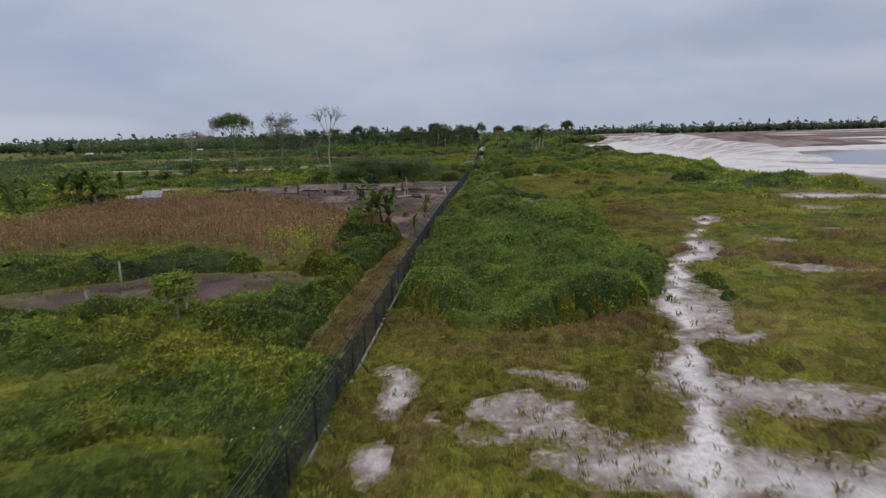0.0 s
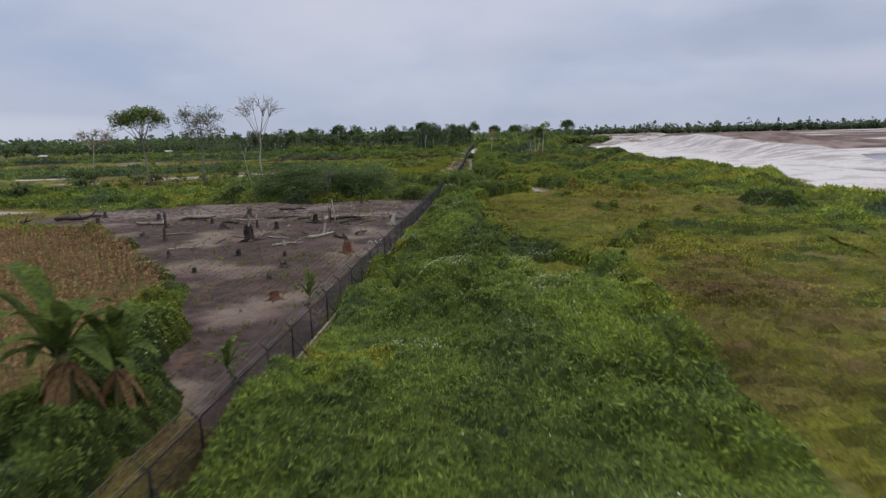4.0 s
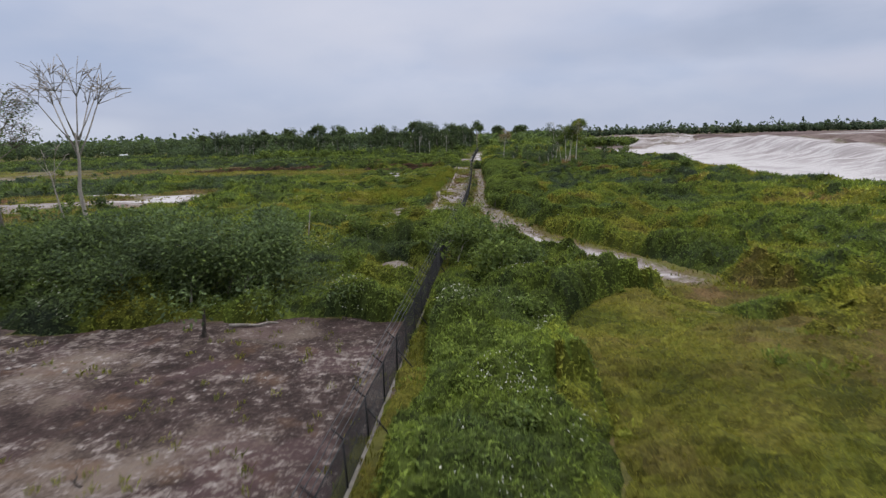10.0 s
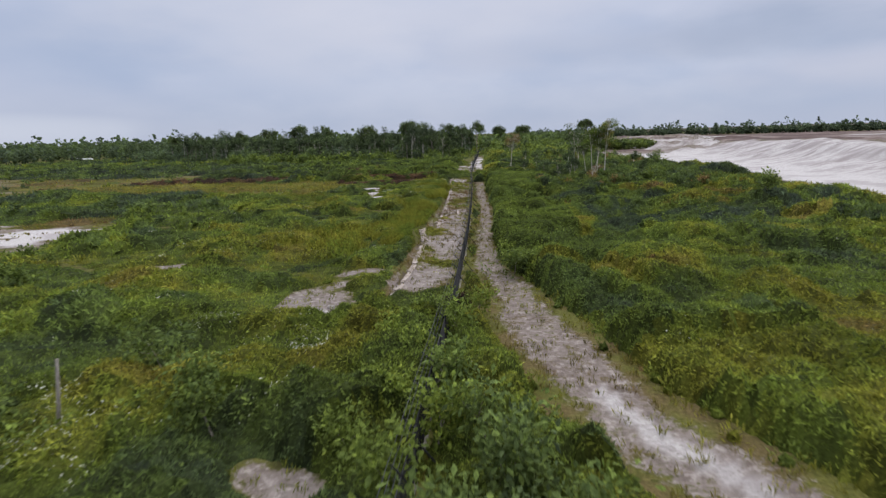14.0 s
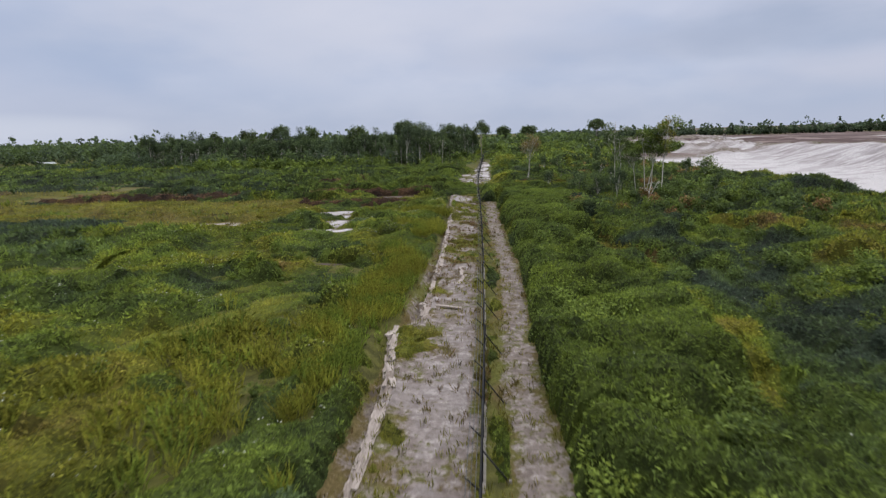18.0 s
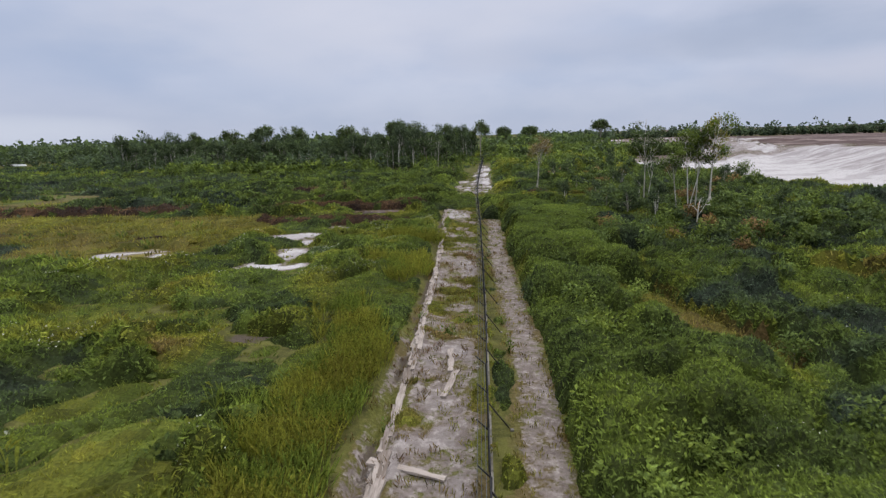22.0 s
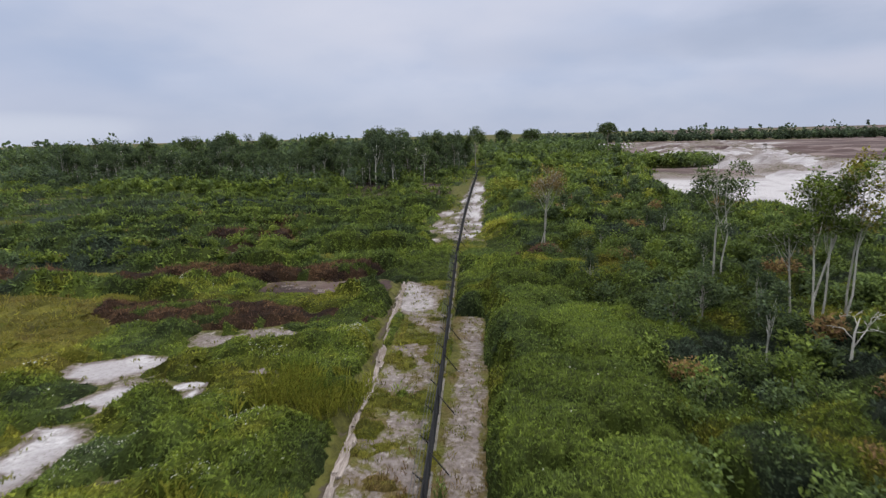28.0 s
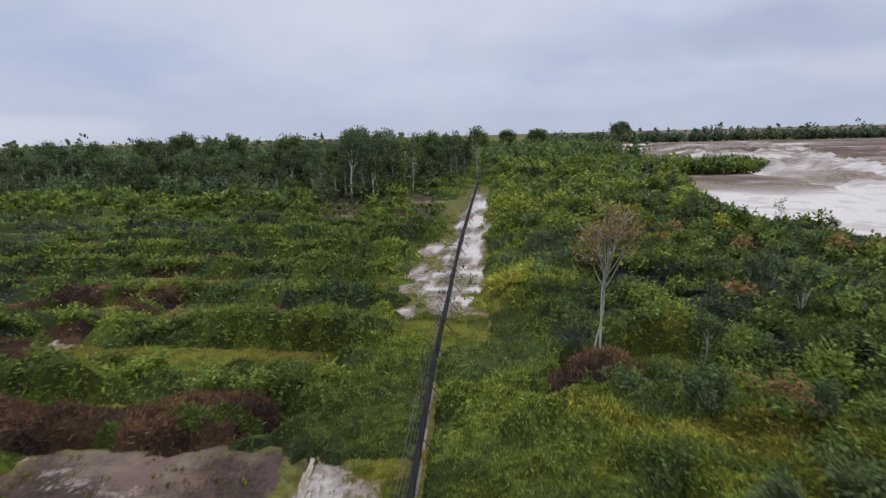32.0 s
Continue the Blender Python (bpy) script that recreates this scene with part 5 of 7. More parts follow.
def tree_meshes(seed, height, spread, levels, mat, clump, leaves, size, hue, fork=0.5, lean=0.08, flat=0.7, extra=0, keep=1.0, bend=0.09, girth=None, first=0.62, least=0.0, bare_to=9):
    r = random.Random(seed)
    lines, ends = limbs(r, height, spread, levels, lean, fork, girth, first, bend)
    tallest = max(max(p.z for p in pts) for pts, _, _ in lines) + clump * 0.5 * (leaves > 0)
    k = height / tallest
    lines = [([p * k for p in pts], radii, lv) for pts, radii, lv in lines]
    tips = [p * k for p, lv in ends if r.random() < keep]
    trunk = wood_mesh([q for q in lines if q[2] < bare_to], mat, 6, least)
    return trunk, (crown_mesh(tips, clump, leaves, size, hue, seed, flat) if leaves else None)


def plant(name, meshes, x, y, turn, size=1.0, label="", category="tree", group="", sink=0.08):
    e = base_at(name, x, y, turn, size, sink, label, category, group)
    shared("trunk", meshes[0], e)
    if meshes[1]:
        shared("crown", meshes[1], e)
    return e


def shaped_tree(seed, height, bare, width, mains, twigs, mat, leaves, size, hue, clump=0.8, girth=0.22, least=0.02, lean=0.0, dome=0.25, flat=0.8, through_=0.72, fill=0.5, bare_to=9):
    """A tree grown into an egg-shaped crown: trunk, main limbs that fork at hubs, twigs that reach the outline."""
    r = random.Random(seed)
    lines, tips = [], []
    tip = Vector((lean * height, r.gauss(0, 0.02) * height, height * through_))
    axis = [tip * t + Vector((r.gauss(0, 0.008), r.gauss(0, 0.008), 0)) * height * (0 < t < 1) for t in (0, 0.25, 0.5, 0.75, 1)]
    lines.append((axis, [girth * f for f in (1.25, 0.95, 0.8, 0.62, 0.3)], 0))

    def on_axis(z):
        return Vector((lean * z / through_ if through_ else 0, 0, z)) if z <= height * through_ else tip

    mid, half = height * (1 + bare) / 2, height * (1 - bare) / 2
    for m in range(mains):
        a = m * 2.4 + r.uniform(-0.4, 0.4)
        z0 = height * (bare * 0.92 + (through_ - bare * 0.92) * (m + 0.3) / mains * 0.95)
        start = on_axis(z0)
        rise = r.uniform(-dome, 1.0)
        reach_ = width * math.sqrt(max(0.12, 1 - rise * rise * 0.9)) * r.uniform(0.8, 1.1)
        goal = on_axis(min(mid, height * through_)) * 1.0
        goal = Vector((goal.x + math.cos(a) * reach_, goal.y + math.sin(a) * reach_, max(mid + half * rise, z0 + 0.05 * height)))
        hub = start.lerp(goal, 0.55) + Vector((0, 0, 0.03 * height))
        rad = girth * 0.42 * (1 - 0.4 * m / mains)
        lines.append(([start, start.lerp(hub, 0.5) + Vector((0, 0, -0.01 * height)), hub], [rad, rad * 0.8, rad * 0.6], 1))
        for k in range(twigs):
            end = goal + Vector((r.gauss(0, 0.30), r.gauss(0, 0.30), r.gauss(0, 0.20))) * width
            e2 = Vector(((end.x - lean * height) / (width * 1.05), end.y / (width * 1.05), (end.z - mid) / half))
            if e2.length > 1:
                end = Vector((lean * height + e2.x / e2.length * width, e2.y / e2.length * width, mid + e2.z / e2.length * half))
            bow = hub.lerp(end, 0.5) + Vector((r.gauss(0, 0.05), r.gauss(0, 0.05), 0.05)) * width
            lines.append(([hub, bow, end], [rad * 0.5, rad * 0.36, rad * 0.14], 2))
            tips += [end] + ([bow] if r.random() < fill else [])
            for _ in range(2):
                q = bow + Vector((r.gauss(0, 0.22), r.gauss(0, 0.22), r.uniform(0.02, 0.25))) * width * 0.8
                q.z = min(q.z, height)
                lines.append(([bow, bow.lerp(q, 0.5) + Vector((0, 0, 0.02 * width)), q], [rad * 0.3, rad * 0.2, rad * 0.08], 3))
                if r.random() < fill:
                    tips.append(q)
    trunk = wood_mesh([q for q in lines if q[2] < bare_to], mat, 6, least)
    return trunk, (crown_mesh(tips, clump, leaves, size, hue, seed, flat) if leaves else None)


# single trees of the left-hand side
plant("tree", shaped_tree(11, 19.5, 0.56, 6.6, 11, 6, BARK, 34, 0.5, 0.22, 1.25, 0.30, 0.03, -0.06, -0.1, 0.7), -84, 188, 20, 1, "tall tree with a dark green umbrella crown above the scrub")
plant("tree", shaped_tree(26, 20.0, 0.48, 5.6, 20, 6, BARK, 9, 0.34, 0.12, 0.8, 0.26, 0.045, 0.0, 0.7, 0.8, 0.8), -66.5, 182, 130, 1, "tall thin-leaved tree with a fan of fine grey branches")
plant("dead_tree", shaped_tree(36, 21.5, 0.50, 6.2, 8, 6, DEAD_BARK, 0, 0, 0, 0, 0.26, 0.04, 0.0, -0.3, through_=0.6), -49.5, 175, 40, 1, "tall bare dead tree with a pale trunk", "tree")
plant("dead_tree", shaped_tree(38, 12.0, 0.62, 2.6, 4, 3, DEAD_BARK, 0, 0, 0, 0, 0.13, 0.03, -0.12), -52.5, 176, 0, 1, "slender bare dead tree beside a taller one", "tree")
plant("dead_tree", shaped_tree(41, 15.0, 0.62, 5.0, 9, 7, DEAD_BARK, 3, 0.3, 0.86, 0.6, 0.2, 0.05, 0.10), -103, 193, 0, 1, "leaning dead tree with a tangle of thin twigs", "tree")
plant("dead_sapling", shaped_tree(43, 7.4, 0.62, 1.3, 6, 3, DEAD_BARK, 0, 0, 0, 0, 0.05, 0.010), -19.3, 121.4, 0, 1, "thin bare sapling with a charred foot on scorched ground", "tree")

plant("young_tree", shaped_tree(47, 3.8, 0.42, 1.25, 8, 4, BARK, 26, 0.24, 0.42, 0.4, 0.06, 0.012, 0.0, 0.6, 0.9), -20.4, 34.6, 0, 1, "young yellow-green tree with a thin stem beside bare soil", "tree")

# white-stemmed trees of the right-hand side
for k, (dx, dy, turn, h) in enumerate(((0, 0, 10, 15.2), (-1.2, 0.6, 80, 13.4), (0.9, 1.0, 200, 14.4), (-2.3, -0.5, 300, 12.4), (-1.6, 1.8, 150, 11.5), (-3.4, 0.9, 40, 9.5))):
    plant("white_stemmed_tree", shaped_tree(60 + k, h, 0.50 + 0.02 * k, 1.8 if k else 2.3, 9, 3, PALE_BARK, 22, 0.30, (0.30, 0.20, 0.66, 0.34, 0.26, 0.22)[k], 0.62, 0.09, 0.02, 0.10 - 0.06 * k, 0.9, 0.9, 0.9), 22.6 + dx, 295 + dy, turn, 1,
          "slender tree with a whitish stem and tufted olive crown", "tree", "white-stemmed trees in a clump")
for k, (dx, dy, turn, h) in enumerate(((0, 0, 0, 15.6), (0.9, 0.3, 140, 12.5))):
    plant("white_stemmed_tree", shaped_tree(70 + k, h, 0.42, 2.4, 7, 3, PALE_BARK, 42, 0.34, 0.14, 0.8, 0.10, 0.02, 0.0, 0.9, 0.75, 0.92, 0.15), 18.0 + dx, 309.6 + dy, turn, 1, "slender pale-stemmed tree with sparse dark green tufts", "tree")
for k, (dx, lean, h) in enumerate(((0, 0.05, 12.4), (0.3, 0.10, 11.0))):
    plant("forked_tree", shaped_tree(80 + k, h, 0.60, 2.1, 9, 5, PALE_BARK, 9, 0.24, 0.80, 0.6, 0.09, 0.012, (0.09, -0.05)[k], 0.2, 0.9), 1.5 + dx, 324.5, 30 + 170 * k, 1, "slim white-stemmed tree with a thin russet crown", "tree")
plant("dead_tree", shaped_tree(88, 5.6, 0.35, 1.5, 4, 2, PALE_BARK, 0, 0, 0, 0, 0.11, 0.02, 0.08), 19.0, 287.5, 20, 1, "short forked white stem standing in the thicket", "tree")
plant("tree", shaped_tree(91, 20.5, 0.4, 8.0, 10, 6, BARK, 24, 1.1, 0.14, 1.9, 0.4, 0.05, 0.0, 0.0, 0.8), 88, 740, 0, 1, "round-crowned dark tree standing alone at the quarry edge")
plant("tree", shaped_tree(92, 17.0, 0.2, 7.0, 10, 6, BARK, 24, 1.2, 0.12, 2.0, 0.4, 0.05, 0.0, 0.5, 0.9), 4.7, 766, 0, 1, "round-crowned dark tree on the skyline")
plant("tree", shaped_tree(93, 17.0, 0.25, 9.0, 10, 6, BARK, 24, 1.2, 0.14, 2.0, 0.4, 0.05, 0.0, 0.4, 0.8), 31, 790, 50, 1, "broad dark tree on the skyline")

# shrubs: a few shapes, many plants
SHRUBS = []
for k, hue in enumerate((0.13, 0.19, 0.25, 0.32, 0.40, 0.52, 0.23, 0.82)):
    r = random.Random(200 + k)
    lines, ends = limbs(r, 2.6, 1.0, 2, 0.15, 0.30, 0.05, 0.9, 0.2)
    tips = [p for p, _ in ends] + [pts[1] for pts, _, lv in lines if lv == 1] + [Vector((r.gauss(0, 0.5), r.gauss(0, 0.5), r.uniform(0.3, 0.8))) for _ in range(5)]
    lines = [q for q in lines if q[2] < 2]
    tallest = max(p.z for p in tips) + 0.35
    s = 2.8 / tallest
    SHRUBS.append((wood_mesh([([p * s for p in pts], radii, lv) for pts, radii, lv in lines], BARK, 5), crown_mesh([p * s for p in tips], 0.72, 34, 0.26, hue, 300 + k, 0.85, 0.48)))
# a finer-leaved kind for the large thicket
r = random.Random(230)
lines, ends = limbs(r, 2.6, 1.0, 2, 0.15, 0.30, 0.05, 0.9, 0.2)
tips = [p for p, _ in ends] + [pts[1] for pts, _, lv in lines if lv == 1] + [Vector((r.gauss(0, 0.5), r.gauss(0, 0.5), r.uniform(0.3, 0.8))) for _ in range(5)]
s = 2.8 / (max(p.z for p in tips) + 0.35)
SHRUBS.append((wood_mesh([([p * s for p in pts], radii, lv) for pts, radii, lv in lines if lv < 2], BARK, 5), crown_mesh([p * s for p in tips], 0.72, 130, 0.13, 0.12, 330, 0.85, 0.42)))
far_shrub = [[], [], []]


def read_faces(me):
    n = len(me.polygons)
    v = np.zeros(n * 12, np.float32)
    me.vertices.foreach_get("co", v)
    vals = []
    for key in ("hue", "tint"):
        a = np.zeros(n, np.float32)
        me.attributes[key].data.foreach_get("value", a)
        vals.append(a)
    return v.reshape(n, 4, 3), vals[0], vals[1]


SHRUB_FACES = [read_faces(s[1]) for s in SHRUBS]
SHRUB_WORDS = ("dark green dense shrub", "blue-green leafy shrub", "dark leafy shrub", "green shrub with loose branches", "fresh green bushy shrub", "yellow-green light shrub", "low dark spreading shrub", "withered russet shrub", "dark fine-leaved thicket shrub")
sr = random.Random(5)
placed = []


def shrub(x, y, size, kind=None, wide=1.0, rank=None):
    kind = sr.choice((0, 1, 2, 2, 3, 3, 4, 6)) if kind is None else kind
    placed.append((x, y, size, kind, wide, abs(x + 4) + max(y - 330, 0) if rank is None else rank))


# the large thicket beyond the clearing, and the bushes that hide the fence
for k in range(26):
    shrub(-39.5 + k * 0.8 + sr.gauss(0, 0.3), 148.4 + 5.0 * (k % 3) / 2 + sr.uniform(-0.6, 0.6), sr.uniform(1.55, 1.9) + 0.35 * (k % 3), 8, 1.2, 0)
for x, y, s, kind in ((-1.2, 152.5, 1.7, 2), (0.4, 154.2, 1.35, 1), (-2.6, 154.5, 1.2, 3), (-5.6, 161.5, 1.5, 2), (-2.2, 160.5, 1.5, 2), (-3.4, 168, 1.4, 1), (-1.8, 165, 1.3, 2), (-4.2, 172, 1.3, 6), (-2.0, 157.5, 1.3, 6), (-7.0, 186.5, 1.1, 3), (-5.0, 188, 1.0, 4), (-9.2, 182, 1.0, 4), (-8.4, 187, 0.9, 3), (-6.9, 163.8, 1.45, 6), (-4.6, 164.5, 1.3, 1), (-7.4, 168, 1.15, 3), (-6.2, 171.5, 1.2, 4), (-5.4, 176.5, 1.2, 2),
                      (-7.6, 180, 0.95, 4), (-5.8, 184, 0.95, 3), (-8.3, 175, 1.0, 4), (-9.6, 171, 0.9, 3), (41.6, 253.5, 1.9, 2), (43, 255, 1.5, 0), (-15.5, 172, 1.1, 2), (-18, 175, 1.2, 2), (-21, 178, 1.3, 6), (-24, 170, 1.2, 2), (-14, 158, 0.9, 3),
                      (-96, 178, 2.2, 0), (-93, 180, 1.9, 2), (0.5, 104, 0.8, 2), (3.5, 96, 0.75, 0), (-1.5, 108, 0.85, 1), (-3.2, 112, 0.8, 2), (1.6, 110, 0.8, 3), (8, 100, 0.6, 0), (-13.3, 206.5, 0.5, 0), (47, 336, 1.5, 2), (44, 345, 1.7, 2), (49, 349, 1.6, 0), (52, 352, 1.9, 2), (41, 352, 1.4, 3)):
    shrub(x, y, s, kind, 1.0, 0)
shrub(4.0, 37.4, 0.72, 4, 1.0, 0)
# rounded bushes in a row beside the fence, and the high green wall beside the path
for x, y, s in VERGE:
    shrub(x, y, s, sr.choice((2, 3, 3, 4, 3)), 1.3, 2)
for k in range(84):
    y = 200 + k * 1.25 + sr.uniform(-0.5, 0.5)
    shrub(-2.1 + (-0.9 if y > 262 else 0) + 5.5 * sr.random() ** 1.5, y, sr.uniform(0.62, 0.95), sr.choice((3, 4, 4, 3, 2)), 1.25, 2)
for row in range(9):
    for k in range(54):
        x = -17 - k * 1.25 + sr.uniform(-0.6, 0.6)
        y = 320.5 - 0.04 * (x + 16) - 5 * (float(fbm(np.array([x]), np.array([320.5 + 11.5 * row]), 30, 91)[0]) - 0.5) + 11.5 * row + sr.gauss(0, 0.7)
        shrub(x, y, sr.uniform(0.62, 1.0), sr.choice((1, 2, 3, 3, 3, 4, 6)), 1.3, 90 + row)
for x0, x1, y0, y1, count, s0, s1, kinds in ((6, 30, 222, 268, 60, 0.55, 1.0, (1, 2, 3, 4, 6)), (2, 44, 268, 320, 230, 0.7, 1.3, (0, 2, 2, 1, 3, 6, 7, 1, 0, 6)), (4, 42, 318, 380, 260, 0.8, 1.45, (0, 2, 2, 3, 0, 4, 6, 1, 1, 6, 7)), (-4, 48, 372, 470, 260, 1.0, 2.0, (0, 2, 3, 3, 4, 5, 6)),
                                             (-3, 60, 470, 600, 220, 1.3, 2.6, (0, 2, 3, 4, 6)), (-70, -16, 318, 410, 50, 0.6, 1.0, (2, 3, 4, 6)), (-130, -18, 400, 470, 330, 1.0, 2.0, (0, 2, 3, 3, 4, 6)), (-70, -20, 155, 200, 42, 0.5, 0.95, (2, 3, 6, 4)),
                                             (12, 52, 165, 262, 55, 0.45, 0.8, (2, 3, 4)), (-110, -50, 190, 262, 60, 0.6, 1.2, (0, 2, 6)), (-60, -24, 212, 262, 30, 0.4, 0.7, (3, 4)), (-40, -10, 14, 46, 16, 0.35, 0.6, (0, 3, 4)), (44, 92, 497, 525, 150, 1.3, 2.4, (0, 2, 3)),
                                             (-160, -60, 310, 400, 120, 0.8, 1.4, (0, 2, 3, 6)), (-130, -80, 110, 175, 40, 0.8, 1.6, (0, 2, 3))):
    for _ in range(count):
        x, y = sr.uniform(x0, x1), sr.uniform(y0, y1)
        q = plan(np.array([x]), np.array([y]))
        if (x > 42 and 496 < y < 526) or q["bare"][0] < 0.4 and q["rim"][0] < -2 and abs(x - fence_x(y)) > 4.4 and not (x > -12 and x < -2 and y < 320) and not (x < -14 and 313 < y < 412):
            shrub(x, y, sr.uniform(s0, s1), sr.choice(kinds))
placed.sort(key=lambda s: s[5])
for k, (x, y, size, kind, wide, _) in enumerate(placed):
    turn = sr.uniform(0, 360)
    if k < 300:
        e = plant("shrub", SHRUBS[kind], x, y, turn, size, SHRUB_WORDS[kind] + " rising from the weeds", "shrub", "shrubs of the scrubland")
        e.scale = (size * wide, size * wide, size)
    else:
        v, h, t = SHRUB_FACES[kind]
        share = 0.4 if abs(x + 4) < 40 and y < 345 else 0.28 if abs(x + 4) < 50 and y < 410 else 0.12
        take = rng.random(len(v)) < share
        c, s = math.cos(turn), math.sin(turn)
        w = v[take] * size
        mid = w.mean(1, keepdims=True)
        w = mid + (w - mid) * (1 / math.sqrt(share))
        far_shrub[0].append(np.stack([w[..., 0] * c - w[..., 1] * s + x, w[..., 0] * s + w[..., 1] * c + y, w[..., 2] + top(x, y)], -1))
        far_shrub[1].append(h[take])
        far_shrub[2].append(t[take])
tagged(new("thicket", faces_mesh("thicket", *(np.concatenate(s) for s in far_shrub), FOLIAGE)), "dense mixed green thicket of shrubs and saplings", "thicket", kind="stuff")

# woodland behind the scrub: the front trees singly, the depth joined
WOODS, wr0 = [], random.Random(3)
for k, (h, spread, hue, pale, fork, clump) in enumerate(((14, 0.6, 0.18, 1, 0.55, 1.2), (16, 0.5, 0.22, 0, 0.6, 1.3), (12, 0.7, 0.26, 1, 0.45, 1.4), (17, 0.6, 0.16, 1, 0.62, 1.5), (11, 0.8, 0.30, 0, 0.4, 1.3), (13, 0.5, 0.24, 1, 0.5, 1.0), (15, 0.5, 0.55, 1, 0.6, 0.5))):
    WOODS.append(shaped_tree(400 + k, h, fork * 0.6, h * 0.10 + spread * 1.8, 9, 3, PALE_BARK if pale else BARK, 15 if k < 6 else 3, 0.60, hue * 0.35, clump * 0.95, 0.17, 0.05, wr0.gauss(0, 0.03), 0.8, 0.85, bare_to=2))
wr = random.Random(77)
EDGE_WOOD_X, EDGE_WOOD_Y = (-330, -250, -190, -137, -96, -54, -38, -22, -14), (470, 478, 470, 446, 440, 425, 428, 470, 510)
WOOD_WORDS = ("woodland tree with a pale stem and rounded crown", "tall woodland tree with a dark stem", "bushy woodland tree with a pale stem", "high woodland tree with a whitish trunk", "low broad woodland tree", "slim woodland tree with a pale stem", "nearly bare pale woodland tree")
for k in range(230):
    x = -16 - 175 * wr.random() ** 1.2
    y = float(np.interp(x, EDGE_WOOD_X, EDGE_WOOD_Y)) + 3 + 45 * wr.random()
    kind = wr.choice((0, 1, 2, 3, 4, 5, 5, 6, 2))
    plant("woodland_tree", WOODS[kind], x, y, wr.uniform(0, 360), wr.uniform(0.55, 1.12), WOOD_WORDS[kind], "tree", "woodland edge")
for k in range(46):
    x, y = wr.uniform(4, 44), wr.uniform(285, 470)
    if np.interp(y, EDGE_Y, EDGE_X) - x > 3:
        kind = wr.choice((0, 2, 5, 5, 6, 4))
        plant("sapling", WOODS[kind], x, y, wr.uniform(0, 360), wr.uniform(0.32, 0.55), "young slender tree standing out of the thicket", "tree", "young trees in the thicket")
for x, y, s, kind in ((-41, 430, 1.1, 3), (-36, 433, 1.0, 5), (-28, 447, 0.95, 6), (-19, 470, 1.0, 1), (-141, 535, 1.3, 6)):
    plant("woodland_tree", WOODS[kind], x, y, wr.uniform(0, 360), s, WOOD_WORDS[kind], "tree", "woodland edge")
# round crowns that stand above the woodland
TALL = [shaped_tree(480 + k, 18.5, 0.45 - 0.06 * k, 4.2 + 0.6 * k, 9, 5, BARK, 22, 0.8, 0.12 + 0.03 * k, 1.35, 0.24, 0.04, 0.0, 0.1 * k, 0.8) for k in range(3)]
for k, (x, y, h) in enumerate(((-179.1, 505, 15.0), (-150.4, 490, 16.4), (-135.8, 500, 17.6), (-111.3, 480, 19.2), (-102.3, 500, 18.0), (-69.9, 470, 17.4), (-46.9, 462, 19.3), (-41.1, 480, 18.1), (-28.4, 500, 17.4), (-22.4, 520, 16.7), (-12.0, 500, 18.2), (-206.2, 520, 15.3))):
    plant("emergent_tree", TALL[k % 3], x, y, 77 * k, h / 18.5, "tall tree with a rounded dark crown above the woodland", "tree", "trees above the woodland")
deep = [[], [], []]


def far_trees(x, y, high, wide, leaves, size, hue):
    """Crowns of far trees, closed down to the ground by their undergrowth."""
    n = len(x)
    z = ground_z(x, y)
    c = unit(rng.normal(size=(n, leaves, 3))) * rng.uniform(0.5, 1.0, (n, leaves, 1)) ** 0.5
    squeeze = 0.65 + 0.35 * (c[..., 2:] > 0)
    base = np.stack([x[:, None] + c[..., 0] * wide[:, None] * squeeze[..., 0], y[:, None] + c[..., 1] * wide[:, None], z[:, None] + high[:, None] * (0.52 + 0.46 * c[..., 2])], -1)
    way = unit(c + rng.normal(size=c.shape) * 0.5 + np.array([0, 0, 0.2]))
    length = size * rng.uniform(0.7, 1.4, (n, leaves))
    deep[0].append(blades(base.reshape(-1, 3) - way.reshape(-1, 3) * length.reshape(-1, 1) * 0.5, way.reshape(-1, 3), length.ravel(), length.ravel() * 0.8, rng, 0.1))
    deep[1].append((hue[:, None] + rng.normal(size=(n, leaves)) * 0.03).ravel())
    # painted tone: crowns lighter towards the top, all paler to stand for haze
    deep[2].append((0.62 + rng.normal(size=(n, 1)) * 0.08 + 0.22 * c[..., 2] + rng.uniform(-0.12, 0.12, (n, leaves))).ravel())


n = 520
x = -14 - 420 * rng.random(n)
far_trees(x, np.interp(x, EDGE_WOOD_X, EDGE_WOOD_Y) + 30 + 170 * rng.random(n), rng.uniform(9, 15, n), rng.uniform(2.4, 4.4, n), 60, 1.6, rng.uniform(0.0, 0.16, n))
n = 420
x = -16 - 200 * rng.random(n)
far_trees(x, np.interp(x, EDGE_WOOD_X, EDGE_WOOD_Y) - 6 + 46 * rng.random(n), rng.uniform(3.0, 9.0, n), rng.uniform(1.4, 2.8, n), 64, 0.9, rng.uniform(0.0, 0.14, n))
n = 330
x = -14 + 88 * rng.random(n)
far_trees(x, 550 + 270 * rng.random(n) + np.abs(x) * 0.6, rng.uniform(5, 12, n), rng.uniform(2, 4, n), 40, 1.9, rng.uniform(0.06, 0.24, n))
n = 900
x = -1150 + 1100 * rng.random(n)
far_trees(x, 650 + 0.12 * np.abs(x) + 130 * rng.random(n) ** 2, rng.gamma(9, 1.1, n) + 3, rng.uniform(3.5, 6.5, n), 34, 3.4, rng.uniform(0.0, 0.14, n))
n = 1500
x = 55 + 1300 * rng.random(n)
